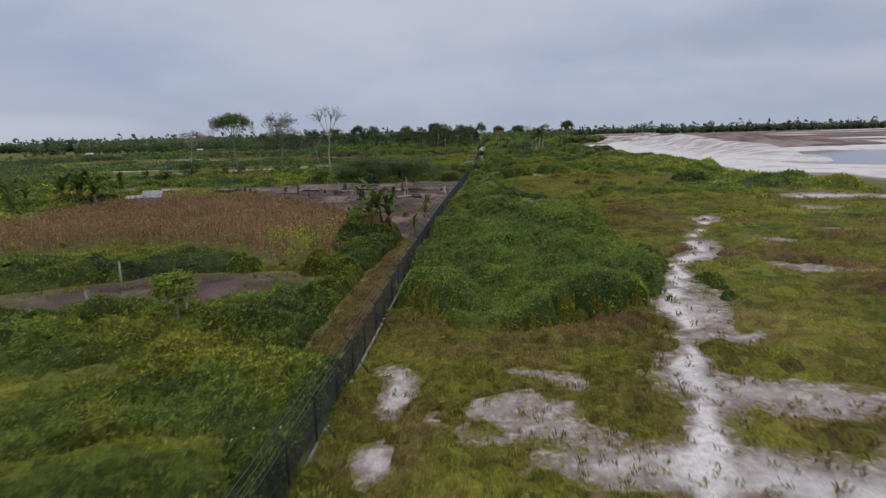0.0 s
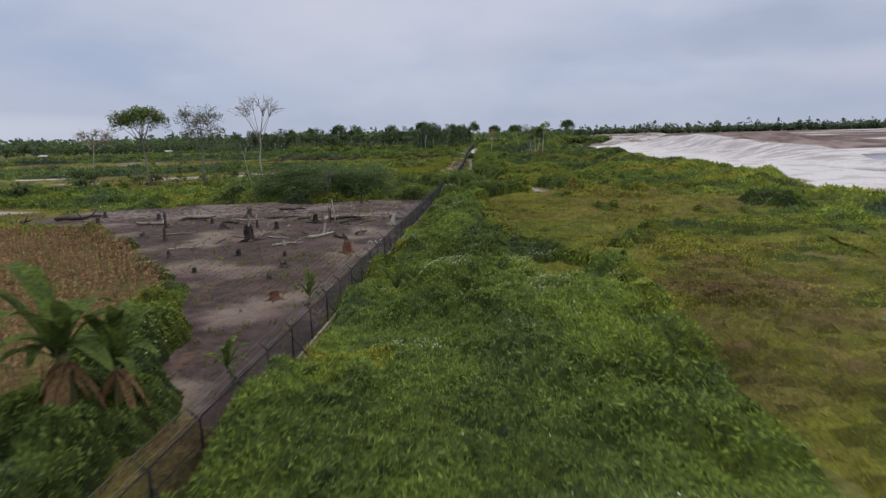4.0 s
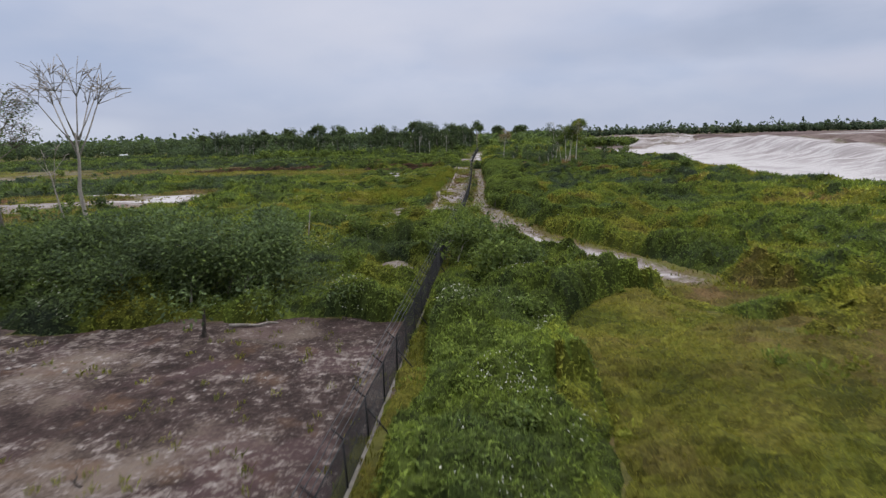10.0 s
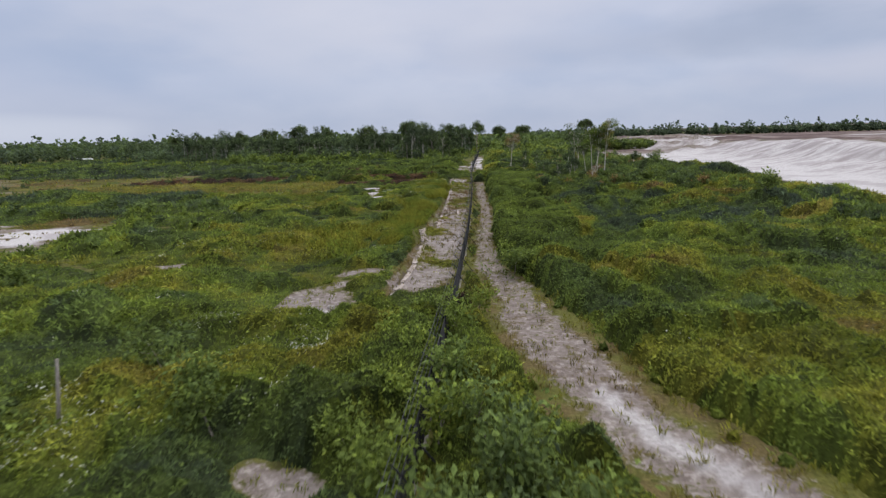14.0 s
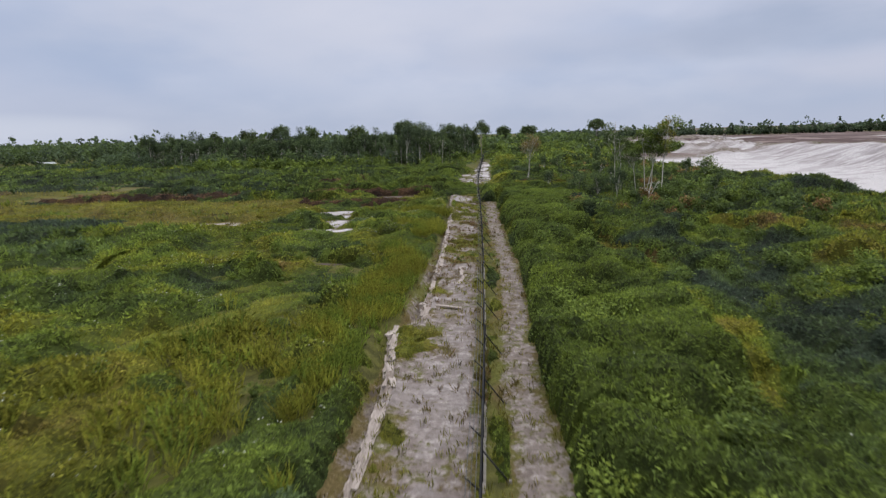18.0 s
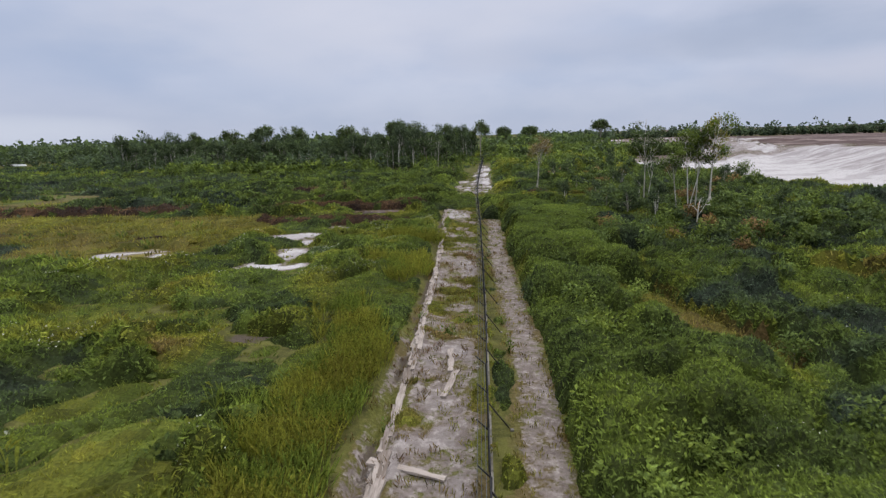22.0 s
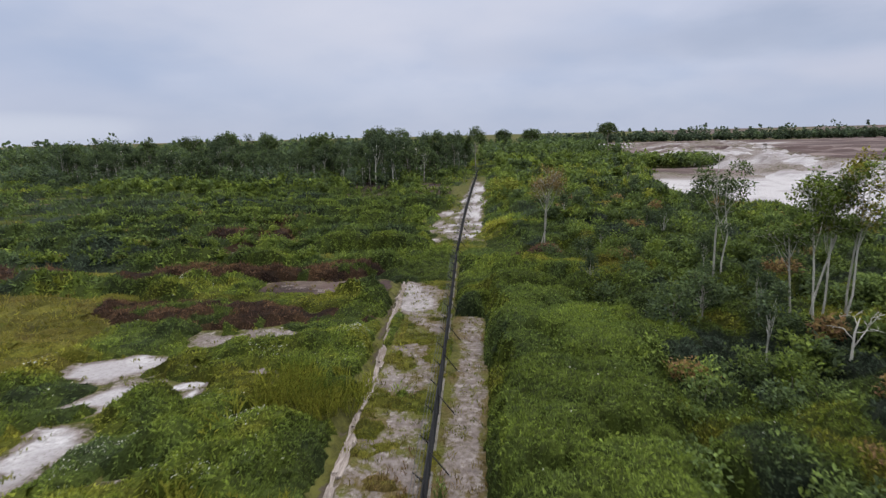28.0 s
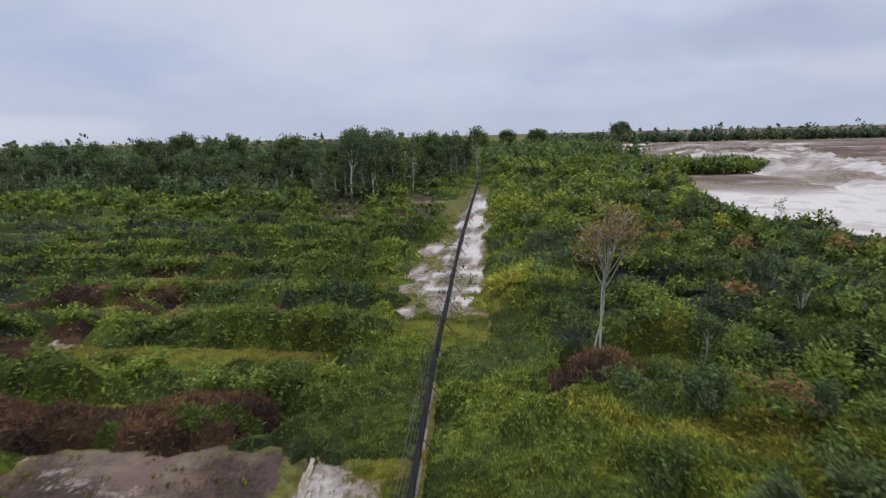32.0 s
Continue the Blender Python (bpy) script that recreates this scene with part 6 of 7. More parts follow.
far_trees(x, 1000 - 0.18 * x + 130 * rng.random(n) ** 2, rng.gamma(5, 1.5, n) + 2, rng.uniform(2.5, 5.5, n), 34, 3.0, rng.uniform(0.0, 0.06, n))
n = 420
x, y = -420 + 310 * rng.random(n), 330 + 310 * rng.random(n)
ok = y < np.interp(x, EDGE_WOOD_X, EDGE_WOOD_Y)
far_trees(x[ok], y[ok], rng.uniform(1, 4, ok.sum()), rng.uniform(0.8, 2.5, ok.sum()), 26, 0.9, rng.uniform(0.1, 0.3, ok.sum()))
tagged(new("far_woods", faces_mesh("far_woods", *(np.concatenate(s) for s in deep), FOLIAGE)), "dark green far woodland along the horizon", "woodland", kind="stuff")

# ---------- banana plants ----------


def banana_leaf(r, length, width, rise, dead=False):
    """An arched leaf on its midrib, torn at the edges."""
    bm = bmesh.new()
    n, rows = 7, []
    for i in range(n + 1):
        t = i / n
        x = length * t * (0.85 if not dead else 0.4)
        z = length * ((rise * t - (0.55 + rise * 0.35) * t * t) if not dead else (-0.75 * t + 0.12 * math.sin(3 * t)))
        w = width * 0.5 * math.sin(math.pi * min(0.06 + 0.92 * t, 1)) ** 0.6 * r.uniform(0.75, 1.1)
        rows.append([bm.verts.new((x, -w, z + w * 0.35)), bm.verts.new((x, 0, z)), bm.verts.new((x, w, z + w * 0.35))])
    for a, b_ in zip(rows, rows[1:]):
        for j in (0, 1):
            bm.faces.new((a[j], a[j + 1], b_[j + 1], b_[j]))
    me = bpy.data.meshes.new("leaf")
    bm.to_mesh(me)
    bm.free()
    for key, v in (("hue", 0.26 if not dead else 0.86), ("tint", 0.30 if not dead else 0.4)):
        a = me.attributes.new(key, "FLOAT", "FACE")
        a.data.foreach_set("value", np.full(len(me.polygons), v, np.float32) + np.random.default_rng(3).uniform(-0.06, 0.06, len(me.polygons)).astype(np.float32))
    me.materials.append(FOLIAGE)
    return me


br = random.Random(12)
LEAVES = [banana_leaf(br, br.uniform(2.0, 2.6), br.uniform(0.5, 0.7), rise) for rise in (2.3, 1.8, 1.4, 1.0, 0.6)]
DEAD_LEAVES = [banana_leaf(br, br.uniform(1.8, 2.3), 0.4, 0, True) for _ in range(3)]
STEM_SKIN = simple("banana_stem", (0.12, 0.11, 0.05), (0.26, 0.23, 0.11), 3.0, 0.7, 0.3, (4, 4, 0.6))


def banana(x, y, height, size=1.0, dead=0, label="banana plant with broad arching green leaves"):
    e = base_at("banana_plant", x, y, br.uniform(0, 360), 1, 0.03, label, "banana plant", "banana plants")
    bm = bmesh.new()
    tip = Vector((br.gauss(0, 0.1), br.gauss(0, 0.1), height))
    tube(bm, [Vector((0, 0, 0)), tip * 0.35, tip * 0.7, tip], [0.17 * size, 0.15 * size, 0.11 * size, 0.06 * size], 8)
    part("stem", bm, STEM_SKIN, e)
    for k in range(9):
        shared("leaf", LEAVES[k % 5], e, Matrix.Translation(tip - Vector((0, 0, 0.05 * k))) @ pose(0, 0, 0, 0, 0, k * 137.5 + br.uniform(-20, 20)) @ Matrix.Scale(size, 4))
    for k in range(dead):
        shared("dead_leaf", DEAD_LEAVES[k % 3], e, Matrix.Translation(tip * 0.85) @ pose(0, 0, 0, 0, 0, k * 67 + br.uniform(-20, 20)) @ Matrix.Scale(size * 1.1, 4))


for x, y, h, s, d in ((-13.1, 64.0, 4.2, 1.3, 8), (-13.9, 65.0, 3.7, 1.2, 6), (-12.3, 65.2, 3.2, 1.1, 5), (-75, 100, 4.2, 1.7, 3), (-73, 101.5, 3.6, 1.6, 2), (-77.5, 99.5, 3.9, 1.7, 2), (-76, 102, 3.4, 1.7, 2), (-71.8, 99.8, 3.0, 1.5, 1), (-69.6, 104.5, 3.6, 1.3, 1), (-77.8, 88, 3.3, 1.5, 1),
                      (-75, 85, 2.4, 1.0, 1), (-80, 91, 3.4, 1.1, 1), (-10.1, 82.8, 1.0, 0.6, 0), (-4.3, 84.4, 1.1, 0.85, 0), (-83, 97, 3.0, 1.0, 2), (-9.7, 70, 1.2, 0.6, 0)):
    banana(x, y, h, s, d, "banana plant with hanging dead leaves round its stem" if d > 3 else "banana plant with broad arching green leaves")

# ---------- shelter, huts, mast ----------


def sheet(bm, corners, sag, n=6, thick=0.03):
    grid = [[None] * (n + 1) for _ in range(n + 1)]
    a, b_, c, d = (Vector(v) for v in corners)
    for i in range(n + 1):
        for j in range(n + 1):
            u, v = i / n, j / n
            p = a * (1 - u) * (1 - v) + b_ * u * (1 - v) + c * u * v + d * (1 - u) * v
            p.z += -sag * math.sin(math.pi * u) * math.sin(math.pi * v) + 0.06 * noise.noise(p * 1.7)
            grid[i][j] = bm.verts.new(p)
    fs = [bm.faces.new((grid[i][j], grid[i + 1][j], grid[i + 1][j + 1], grid[i][j + 1])) for i in range(n) for j in range(n)]
    bmesh.ops.solidify(bm, geom=fs, thickness=thick)


tent = base_at("tarpaulin_shelter", -66, 107, 15, 1, 0.0, "low field shelter of white and blue tarpaulins on poles", "shelter")
for corners, sag, mat, word in ((((-1.0, -1.7, 1.3), (2.6, -1.7, 1.2), (2.6, 0, 2.5), (-1.0, 0, 2.6)), 0.15, WHITE_TARP, "grey-white tarpaulin roof"), (((-1.0, 0.04, 2.6), (2.6, 0.04, 2.5), (2.6, 1.8, 1.2), (-1.0, 1.8, 1.3)), 0.15, WHITE_TARP, "grey-white tarpaulin roof"),
                                (((-4.4, -1.6, 1.2), (-1.1, -1.6, 1.3), (-1.1, 1.4, 1.7), (-4.4, 1.4, 1.6)), 0.25, WHITE_TARP, "white tarpaulin awning"), (((-0.9, -2.0, 0.1), (2.5, -2.0, 0.1), (2.5, -1.74, 1.3), (-0.9, -1.74, 1.4)), 0.0, BLUE_TARP, "blue tarpaulin side"),
                                (((-2.9, -1.75, 0.5), (-1.4, -1.75, 0.5), (-1.4, -1.66, 1.3), (-2.9, -1.66, 1.3)), 0.0, BLUE_TARP, "blue tarpaulin side")):
    bm = bmesh.new()
    sheet(bm, corners, sag)
    part("tarpaulin", bm, mat, tent, word)
for x, y, h in ((-4.3, -1.5, 1.3), (-4.3, 1.3, 1.7), (-1.0, -1.6, 1.4), (-1.0, 0, 2.65), (2.5, 0, 2.55), (2.5, -1.6, 1.3), (2.5, 1.7, 1.3), (-1.0, 1.7, 1.4)):
    bm = bmesh.new()
    tube(bm, [Vector((x, y, -0.2)), Vector((x + 0.03, y, h * 0.5)), Vector((x, y, h))], [0.045, 0.04, 0.035], 6)
    part("pole", bm, DEAD_BARK, tent)

for x, y, turn in ((-331, 462, 10), (-266, 518, 60), (-287, 537, 20), (-364, 640, 0)):
    hut = base_at("field_hut", x, y, turn, 1, 0.0, "small plank field hut with a pale zinc roof", "hut", "field huts")
    bm = bmesh.new()
    box(bm, 5, 3.6, 2.2, (0, 0, 1.1), 0.03)
    part("wall", bm, BARK, hut)
    for s in (-1, 1):
        bm = bmesh.new()
        box(bm, 6.2, 2.6, 0.06, (0, 0, 0), 0.01)
        bmesh.ops.transform(bm, matrix=pose(0, s * 1.15, 2.62, -s * 24, 0, 0), verts=bm.verts)
        part("roof_sheet", bm, ROOFING, hut)
    bm = bmesh.new()
    box(bm, 0.8, 0.05, 1.8, (0.8, -1.83, 0.9), 0.01)
    part("door", bm, CHAR, hut)

mast = base_at("survey_mast", 136, 570, 0, 1, 0.1, "small pale lattice mast on the quarry spoil", "mast")
for k in range(4):
    a = math.pi / 4 + k * math.pi / 2
    bm = bmesh.new()
    tube(bm, [Vector((1.6 * math.cos(a), 1.6 * math.sin(a), 0)), Vector((0.5 * math.cos(a), 0.5 * math.sin(a), 7))], [0.12, 0.1], 5)
    part("leg", bm, DEAD_BARK, mast)
bm = bmesh.new()
box(bm, 1.6, 1.6, 0.9, (0, 0, 6.6), 0.05)
part("platform", bm, DEAD_BARK, mast)

# ---------- stumps, logs and stakes on the scorched clearing ----------


def stump(x, y, height, radius, mat, seed, hollow=False, lean=0.0, label="charred tree stump with spread roots on scorched ground"):
    r = random.Random(seed)
    e = base_at("tree_stump", x, y, r.uniform(0, 360) if not lean else 60, 1, 0.04, label, "stump", "stumps on the clearing")
    bm = bmesh.new()
    n, rings = 10, []
    for k, (z, f) in enumerate(((0, 1.45), (0.18, 1.08), (0.5, 0.9), (0.8, 0.82), (1.0, 0.76))):
        ring = []
        for i in range(n):
            a = 2 * math.pi * i / n
            rr = radius * f * r.uniform(0.8, 1.2)
            zz = z * height * (1 if k < 4 else r.uniform(0.72, 1.35))
            ring.append(bm.verts.new((rr * math.cos(a) + lean * zz, rr * math.sin(a), zz)))
        rings.append(ring)
    for a, b_ in zip(rings, rings[1:]):
        for i in range(n):
            bm.faces.new((a[i], a[(i + 1) % n], b_[(i + 1) % n], b_[i]))
    heart = bm.verts.new((lean * height * 0.7, 0, height * (0.1 if hollow else 0.78)))
    for i in range(n):
        bm.faces.new((rings[-1][i], rings[-1][(i + 1) % n], heart))
    part("trunk", bm, mat, e)
    for k in range(r.randint(4, 6)):
        a = k * 1.2 + r.uniform(-0.3, 0.3)
        d, long = Vector((math.cos(a), math.sin(a), 0)), radius * r.uniform(1.8, 3.2)
        bm = bmesh.new()
        tube(bm, [d * radius * 0.6 + Vector((0, 0, 0.22 * height)), d * radius * 1.2 + Vector((0, 0, 0.10 * height)), d * long + Vector((r.gauss(0, .06), r.gauss(0, .06), 0.0)), d * long * 1.2 - Vector((0, 0, 0.08))], [radius * 0.24, radius * 0.2, radius * 0.1, radius * 0.04], 5)
        part("root", bm, mat, e)


def log(x, y, long, radius, turn, mat, seed, name="fallen_log", label="charred log lying on scorched ground", rise=0.0):
    r = random.Random(seed)
    e = base_at(name, x, y, turn, 1, 0.0, label, "log", "fallen logs")
    bm = bmesh.new()
    pts = [Vector((long * (t - 0.5), r.gauss(0, 0.05) * long, radius * 0.75 + rise * t + abs(r.gauss(0, 0.02)) * long)) for t in (0, 0.2, 0.4, 0.6, 0.8, 1)]
    tube(bm, pts, [radius * f for f in (1.0, 1.05, 0.95, 0.8, 0.7, 0.45)], 7)
    part("trunk", bm, mat, e)
    for k in range(r.randint(1, 3)):
        p = pts[r.randint(1, 4)]
        d = Vector((r.uniform(-0.6, 0.6), r.choice((-1, 1)) * r.uniform(0.3, 0.9), r.uniform(0.15, 0.7))).normalized()
        bm = bmesh.new()
        tube(bm, [p, p + d * long * 0.14, p + (d + Vector((0.2, 0, 0.1))) * long * 0.25], [radius * 0.4, radius * 0.28, radius * 0.1], 5)
        part("branch", bm, mat, e)


for k, (x, y, h, r_, mat, hollow, lean) in enumerate(((-11.8, 100.8, 1.0, 0.5, RED_WOOD, True, 0), (-24.9, 108.1, 1.7, 0.55, CHAR, True, 0), (-40.6, 118.3, 2.2, 0.18, CHAR, False, 0), (-35.2, 108.7, 1.2, 0.2, CHAR, False, 0), (-33.3, 128, 1.1, 0.45, CHAR, True, 0.2),
                                                       (-17.5, 112.3, 1.2, 0.16, DEAD_BARK, False, 0.25), (-10.4, 118.5, 1.25, 0.30, DEAD_BARK, True, 0.45), (-16.1, 94.6, 0.6, 0.32, CHAR, False, 0), (-15.7, 90.2, 0.4, 0.25, CHAR, False, 0), (-22.6, 99.9, 0.55, 0.28, CHAR, False, 0),
                                                       (-17.7, 99.4, 0.5, 0.2, CHAR, False, 0), (-29.5, 99.4, 0.6, 0.25, CHAR, False, 0), (-19.3, 121.6, 1.5, 0.2, CHAR, False, 0), (-24.9, 116.7, 0.9, 0.3, CHAR, False, 0), (-32.2, 117.3, 0.8, 0.5, CHAR, True, 0), (-29.7, 119.7, 1.3, 0.16, DEAD_BARK, False, 0),
                                                       (-39.6, 111.4, 0.6, 0.4, CHAR, False, 0), (-23.6, 93, 0.45, 0.22, CHAR, False, 0), (-21.1, 120.9, 1.0, 0.4, CHAR, True, 0), (-13.1, 84.4, 0.6, 0.4, RED_WOOD, True, 0), (-28.2, 118.5, 1.1, 0.14, CHAR, False, 0), (-46, 126, 0.9, 0.35, CHAR, False, 0),
                                                       (-52, 121, 1.2, 0.3, CHAR, False, 0.1), (-19.8, 105.1, 0.5, 0.16, DEAD_BARK, False, 0), (-36, 122, 0.7, 0.25, CHAR, False, 0), (-19.8, 143, 1.4, 0.12, CHAR, False, 0.1), (-57, 130, 1.0, 0.3, CHAR, False, 0))):
    stump(x, y, h, r_, mat, 500 + k, hollow, lean, {CHAR.name: "charred black tree stump with spread roots", RED_WOOD.name: "hollow split red-brown stump with pale roots", DEAD_BARK.name: "weathered grey leaning stump on bare soil"}[mat.name])
for k, (x, y, long, r_, turn, mat) in enumerate(((-27.5, 126.1, 5, 0.16, 10, CHAR), (-17.9, 124.1, 4.2, 0.2, 25, CHAR), (-14.4, 108.8, 3.4, 0.2, -50, CHAR), (-17.2, 110.5, 4.0, 0.18, 60, DEAD_BARK), (-15.8, 125, 3.2, 0.14, 15, DEAD_BARK), (-44, 121, 5, 0.22, -5, DEAD_BARK), (-19.4, 105.2, 3.2, 0.12, 25, DEAD_BARK),
                                                 (-10.7, 124, 2.4, 0.17, -35, CHAR), (-29, 134.6, 4, 0.16, 8, CHAR), (-23.2, 125, 3.4, 0.12, 30, CHAR), (-16.2, 121.7, 3.8, 0.15, 40, CHAR), (-39.9, 126.1, 4.5, 0.2, 20, CHAR), (-33, 121.5, 3, 0.2, -30, CHAR), (-31, 124, 6, 0.13, 4, DEAD_BARK), (-41.7, 146, 6, 0.12, 12, DEAD_BARK),
                                                 (-36, 113, 4, 0.1, 15, DEAD_BARK), (-22, 109.5, 3, 0.12, -20, DEAD_BARK), (-60, 128, 6, 0.3, 30, CHAR), (-66, 124, 5, 0.35, -40, CHAR), (-12.9, 112, 2.6, 0.2, 75, CHAR), (-30, 104, 4, 0.08, 35, DEAD_BARK), (-17.5, 145, 3, 0.1, 10, DEAD_BARK),
                                                 (6.5, 303.5, 5.5, 0.10, 12, PALE_BARK), (3.4, 300, 4.0, 0.09, -25, PALE_BARK), (-0.6, 325.2, 2.5, 0.1, 50, DEAD_BARK), (-0.2, 318, 2.4, 0.12, 80, DEAD_BARK))):
    log(x, y, long, r_, turn, mat, 600 + k, label={CHAR.name: "charred black log with broken branches", DEAD_BARK.name: "weathered grey log on bare soil", PALE_BARK.name: "pale fallen stem among the shrubs"}[mat.name])

lr = random.Random(21)
for k in range(44):
    cx_, cy_ = lr.choice(((-20, 120), (-17, 110), (-30, 122), (-26, 108), (-40, 122), (-14, 124), (-21, 126)))
    x, y = cx_ + lr.gauss(0, 2.6), cy_ + lr.gauss(0, 2.2)
    if x < float(fence_x(y)) - 1.2:
        log(x, y, lr.uniform(0.9, 2.8), lr.uniform(0.03, 0.07), lr.uniform(0, 180), lr.choice((CHAR, CHAR, DEAD_BARK)), 800 + k, "fallen_branch", "thin broken branch lying on scorched ground", lr.uniform(0, 0.5))


def rubble(x, y, spread, count, big, seed, label):
    r = random.Random(seed)
    e = base_at("rubble_heap", x, y, 0, 1, 0.0, label, "rubble")
    for _ in range(count):
        bm = bmesh.new()
        bmesh.ops.create_icosphere(bm, subdivisions=1, radius=big * r.uniform(0.4, 1.0))
        for v in bm.verts:
            v.co *= r.uniform(0.7, 1.25)
            v.co.z *= 0.65
        bmesh.ops.translate(bm, vec=(r.gauss(0, spread), r.gauss(0, spread), big * 0.08), verts=bm.verts)
        part("rock", bm, ROCK, e)


for k, (x, y, spread, count, big) in enumerate(((-19.6, 125.2, 0.75, 14, 0.32), (-16.4, 183.5, 0.7, 14, 0.4), (-16, 190.6, 0.6, 10, 0.45), (-10.1, 106.5, 0.5, 12, 0.2), (-13.2, 138.7, 2.5, 9, 0.13), (-26, 136, 4, 9, 0.14), (-20.5, 346, 1.2, 8, 0.3), (-22.5, 292, 2.5, 10, 0.25))):
    rubble(x, y, spread, count, big, 700 + k, "scattered pale stones on bare ground")
for x, y, h, lean in ((-30.5, 44, 2.6, 2), (-27.8, 36.5, 2.3, -4), (-20.7, 36, 1.6, 6), (-22.5, 172, 4.0, 8), (-17.8, 119, 3.6, -6), (-13.7, 176, 2.0, 40)):
    e = base_at("wooden_stake", x, y, 0, 1, 0.2, "weathered grey wooden stake standing in the weeds", "stake", "stakes")
    bm = bmesh.new()
    s = math.sin(radians(lean))
    tube(bm, [Vector((0, 0, 0)), Vector((s * h * 0.5, 0.03, h * 0.5)), Vector((s * h, 0, h))], [0.09, 0.08, 0.06], 6)
    part("shaft", bm, DEAD_BARK, e)

# ---------- bleached boards along the ditch ----------
dr = random.Random(31)
lining = base_at("ditch_lining", -12, 240, 0, 1, 0.0, "broken bleached timber slabs along an eroded ditch", "ditch lining")
slabs = []
for k in range(6):
    bm = bmesh.new()
    n, w0 = 6, dr.uniform(0.26, 0.48)
    long = dr.uniform(1.8, 3.6)
    rows = []
    for i in range(n + 1):
        y0, w = long * (i / n - 0.5), w0 * dr.uniform(0.7, 1.15)
        rows.append([bm.verts.new((sx * w / 2 + dr.gauss(0, 0.02), y0, z + dr.gauss(0, 0.015))) for sx, z in ((-1, 0), (1, 0), (1, 0.1), (-1, 0.1))])
    for a, b_ in zip(rows, rows[1:]):
        for j in range(4):
            bm.faces.new((a[j], a[(j + 1) % 4], b_[(j + 1) % 4], b_[j]))
    bm.faces.new(rows[0][::-1])
    bm.faces.new(rows[-1])
    me = bpy.data.meshes.new("slab")
    bm.to_mesh(me)
    bm.free()
    me.materials.append(CRUST)
    slabs.append(me)
origin = lining.matrix_basis.translation
for (ax, ay), (bx, by) in zip(DITCH, DITCH[1:]):
    count = max(2, int(math.hypot(bx - ax, by - ay) * 1.7))
    turn = math.degrees(math.atan2(-(bx - ax), by - ay))
    for k in range(count):
        t = (k + dr.random()) / count
        x, y = ax + (bx - ax) * t + dr.choice((0.42, 0.58, 0.74)) + dr.gauss(0, 0.05), ay + (by - ay) * t
        if dr.random() < 0.86:
            shared("slab", dr.choice(slabs), lining, Matrix.Translation(Vector((x, y, top(x, y) - 0.02)) - origin) @ pose(0, 0, 0, dr.gauss(0, 3), dr.gauss(0, 5), turn + dr.gauss(0, 3)))
for x, y, turn in ((-9.3, 243.5, 4), (-9.1, 240.3, -8), (-10.3, 232, 70)):
    e = base_at("loose_board", x, y, turn, 1, 0.0, "bleached board lying on the sandy strip", "board")
    shared("plank", slabs[1], e)

# ---------- the fence ----------
fence = new("wire_fence")
tagged(fence, "long dark chain-link fence with steel posts and barbed wire", "fence")
BAY, TALL = 3.25, 1.8


def flat_mesh(name, build, mat):
    bm = bmesh.new()
    build(bm)
    me = bpy.data.meshes.new(name)
    bm.to_mesh(me)
    bm.free()
    me.materials.append(mat)
    return me


def net(bm):
    """Crossed diagonal wires, cut at the edges of the bay; each wire a thin three-sided rod."""
    gap, half = 0.10, 0.0085
    c0 = -TALL
    while c0 < BAY:
        for sign in (1, -1):
            x0, x1 = max(c0, 0.0), min(c0 + TALL, BAY)
            if x1 - x0 < 0.03:
                continue
            z0, z1 = (x0 - c0, x1 - c0) if sign > 0 else (TALL - (x0 - c0), TALL - (x1 - c0))
            a, b_ = Vector((0, x0, z0 + 0.04)), Vector((0, x1, z1 + 0.04))
            s = Vector((0, -(b_ - a).z, (b_ - a).y)).normalized() * half
            o = Vector((half * 1.2, 0, 0)) * sign
            v = [bm.verts.new(p) for p in (a + s, a - s, b_ - s, b_ + s, a + o, b_ + o)]
            bm.faces.new((v[0], v[1], v[2], v[3]))
            bm.faces.new((v[0], v[3], v[5], v[4]))
        c0 += gap * 1.414
    for z in (0.06, 0.95, TALL):
        box(bm, 0.02, BAY, 0.02, (0, BAY / 2, z))


def post(bm):
    tube(bm, [Vector((0, 0, -0.4)), Vector((0, 0, TALL * 0.5)), Vector((0, 0, TALL + 0.04))], [0.042, 0.042, 0.042], 8)


def arm(bm):
    tube(bm, [Vector((0, 0, TALL)), Vector((-0.22, 0, TALL + 0.22)), Vector((-0.44, 0, TALL + 0.44))], [0.034, 0.03, 0.026], 6)


def brace(bm):
    tube(bm, [Vector((0.03, 0, TALL * 0.72)), Vector((0.5, 0, TALL * 0.37)), Vector((1.02, 0, -0.02))], [0.035, 0.035, 0.035], 6)


def footing(bm):
    box(bm, 0.18, 0.18, 0.16, (1.03, 0, 0.0), 0.03)


def sill(bm):
    box(bm, 0.15, BAY - 0.01, 0.30, (0.07, BAY / 2, -0.04), 0.02)


def rail(bm):
    tube(bm, [Vector((0, 0, TALL + 0.03)), Vector((0, BAY * 0.5, TALL + 0.025)), Vector((0, BAY, TALL + 0.03))], [0.028, 0.028, 0.028], 6)


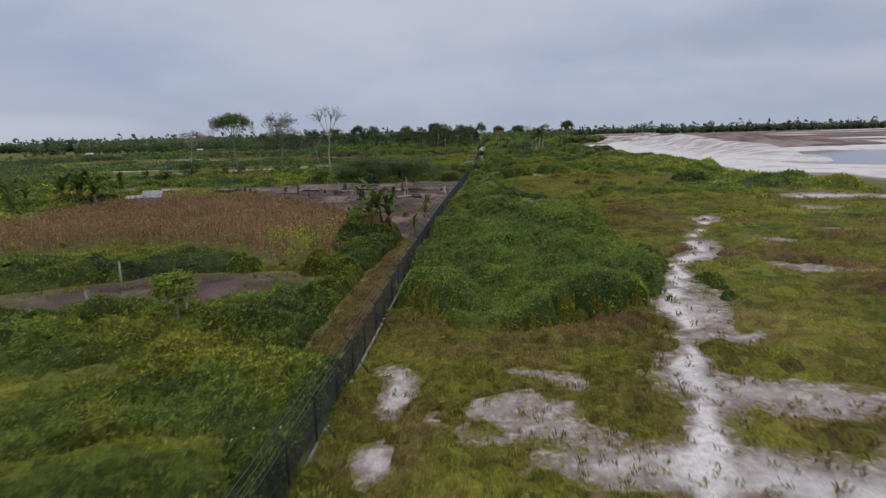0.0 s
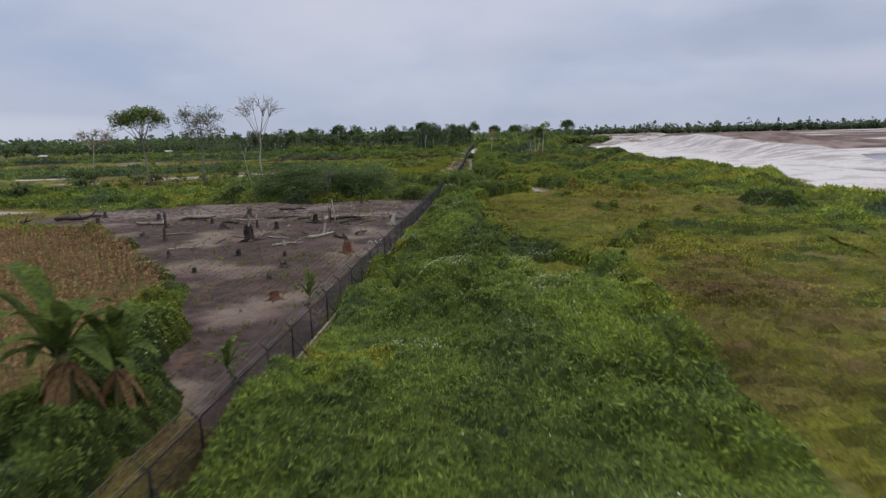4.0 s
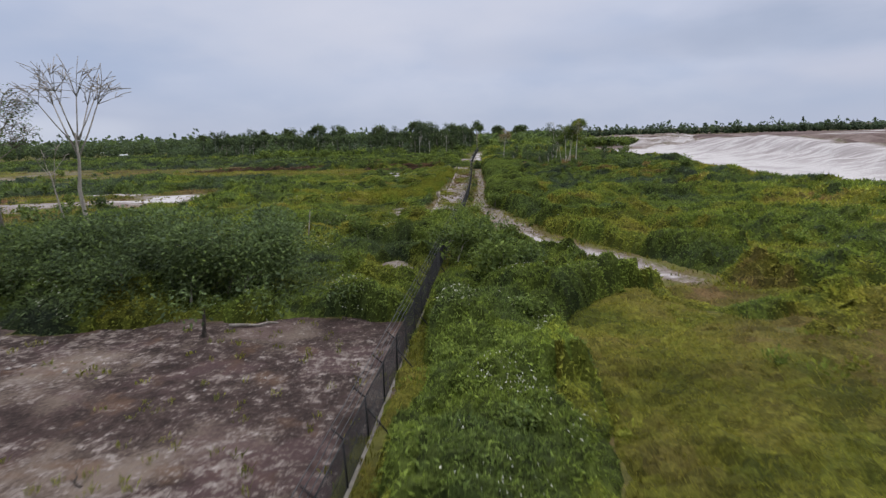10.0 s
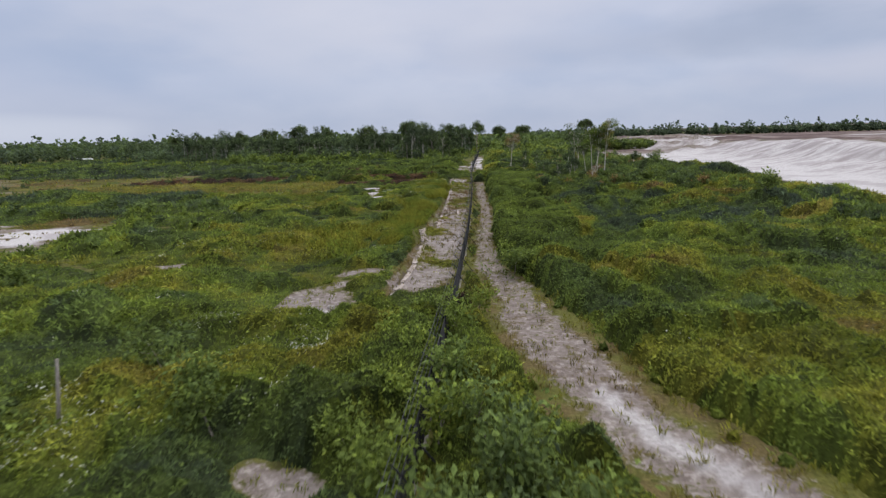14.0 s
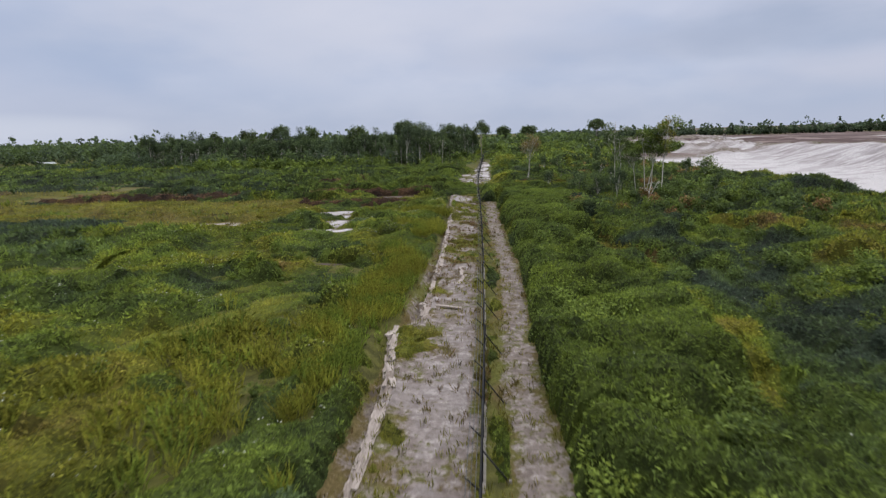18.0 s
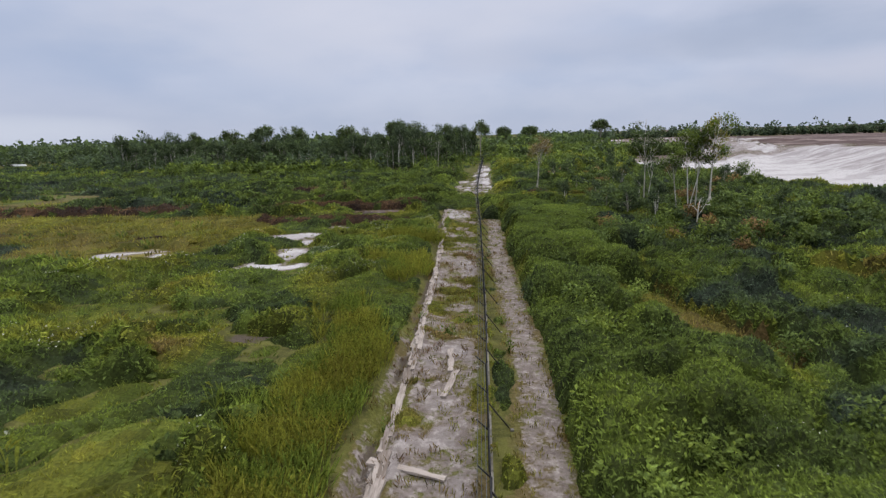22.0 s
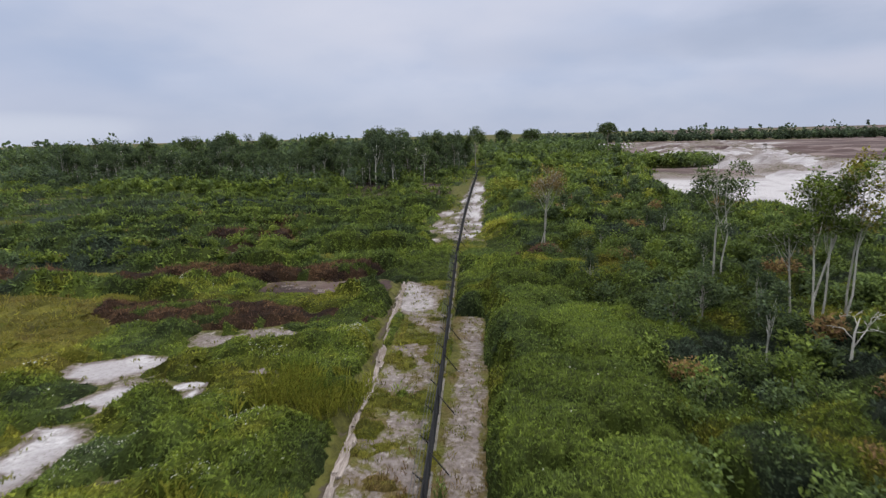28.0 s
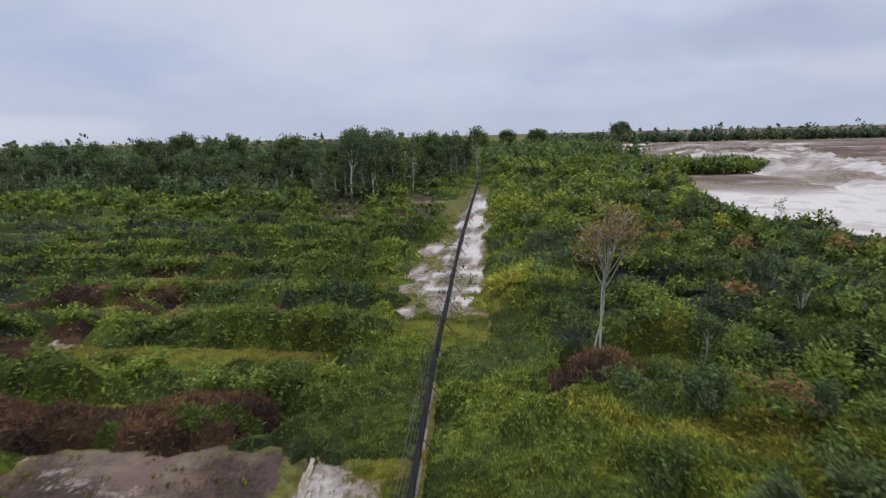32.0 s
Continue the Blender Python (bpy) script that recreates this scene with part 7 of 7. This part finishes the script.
SILL = simple("stained_concrete", (0.10, 0.09, 0.08), (0.24, 0.22, 0.20), 4.0, 0.9, 0.3)
PIECES = {"chain_link": flat_mesh("chain_link", net, STEEL), "post": flat_mesh("post", post, STEEL), "arm": flat_mesh("arm", arm, STEEL), "brace": flat_mesh("brace", brace, STEEL),
          "footing": flat_mesh("footing", footing, SILL), "sill": flat_mesh("sill", sill, SILL), "top_rail": flat_mesh("top_rail", rail, STEEL)}
y, spots = 4.6, []
while y < 498:
    x = float(fence_x(y))
    slope = float(fence_x(y + 1.6) - fence_x(y - 1.6)) / 3.2
    spots.append((x, y, slope))
    y += BAY / math.sqrt(1 + slope * slope)
fr = random.Random(8)
for k, ((x, y, s), after) in enumerate(zip(spots, spots[1:])):
    turn = math.degrees(math.atan2(-(after[0] - x), after[1] - y))
    z = top(x, y)
    pitch = math.degrees(math.atan2(top(after[0], after[1]) - z, BAY))
    m = pose(x, y, z, 0, 0, turn)
    for name in ("post", "arm"):
        shared(name, PIECES[name], fence, m @ pose(0, 0, 0, fr.gauss(0, 0.8), fr.gauss(0, 1.2), 0))
    for name in ("chain_link", "top_rail", "sill"):
        shared(name, PIECES[name], fence, m @ pose(0, 0, -0.09 if name == "sill" and y > 48 else 0, pitch, 0, 0))
    if k % 2 == 1:
        for name in ("brace", "footing"):
            shared(name, PIECES[name], fence, m)
# barbed wire: three strands on the arms, one low coil line, in long runs
for lift_ in (0.14, 0.29, 0.43):
    for a in range(0, len(spots) - 1, 12):
        run = spots[a:a + 13]
        bm = bmesh.new()
        pts = []
        for (x0, y0, _), (x1, y1, _) in zip(run, run[1:]):
            z0 = top(x0, y0) + TALL + lift_
            pts += [Vector((x0 - lift_, y0, z0)), Vector(((x0 + x1) / 2 - lift_, (y0 + y1) / 2, z0 - 0.05))]
        pts.append(Vector((run[-1][0] - lift_, run[-1][1], top(run[-1][0], run[-1][1]) + TALL + lift_)))
        tube(bm, pts, [0.014] * len(pts), 4)
        for p, q in zip(pts, pts[1:]):
            for j in range(3):
                c = p.lerp(q, (j + 0.5) / 3)
                d = Vector((fr.gauss(0, 1), 0.2, fr.gauss(0, 1))).normalized() * 0.06
                tube(bm, [c - d, c + d], [0.006, 0.006], 3)
        part("barbed_wire", bm, WIRE, fence)
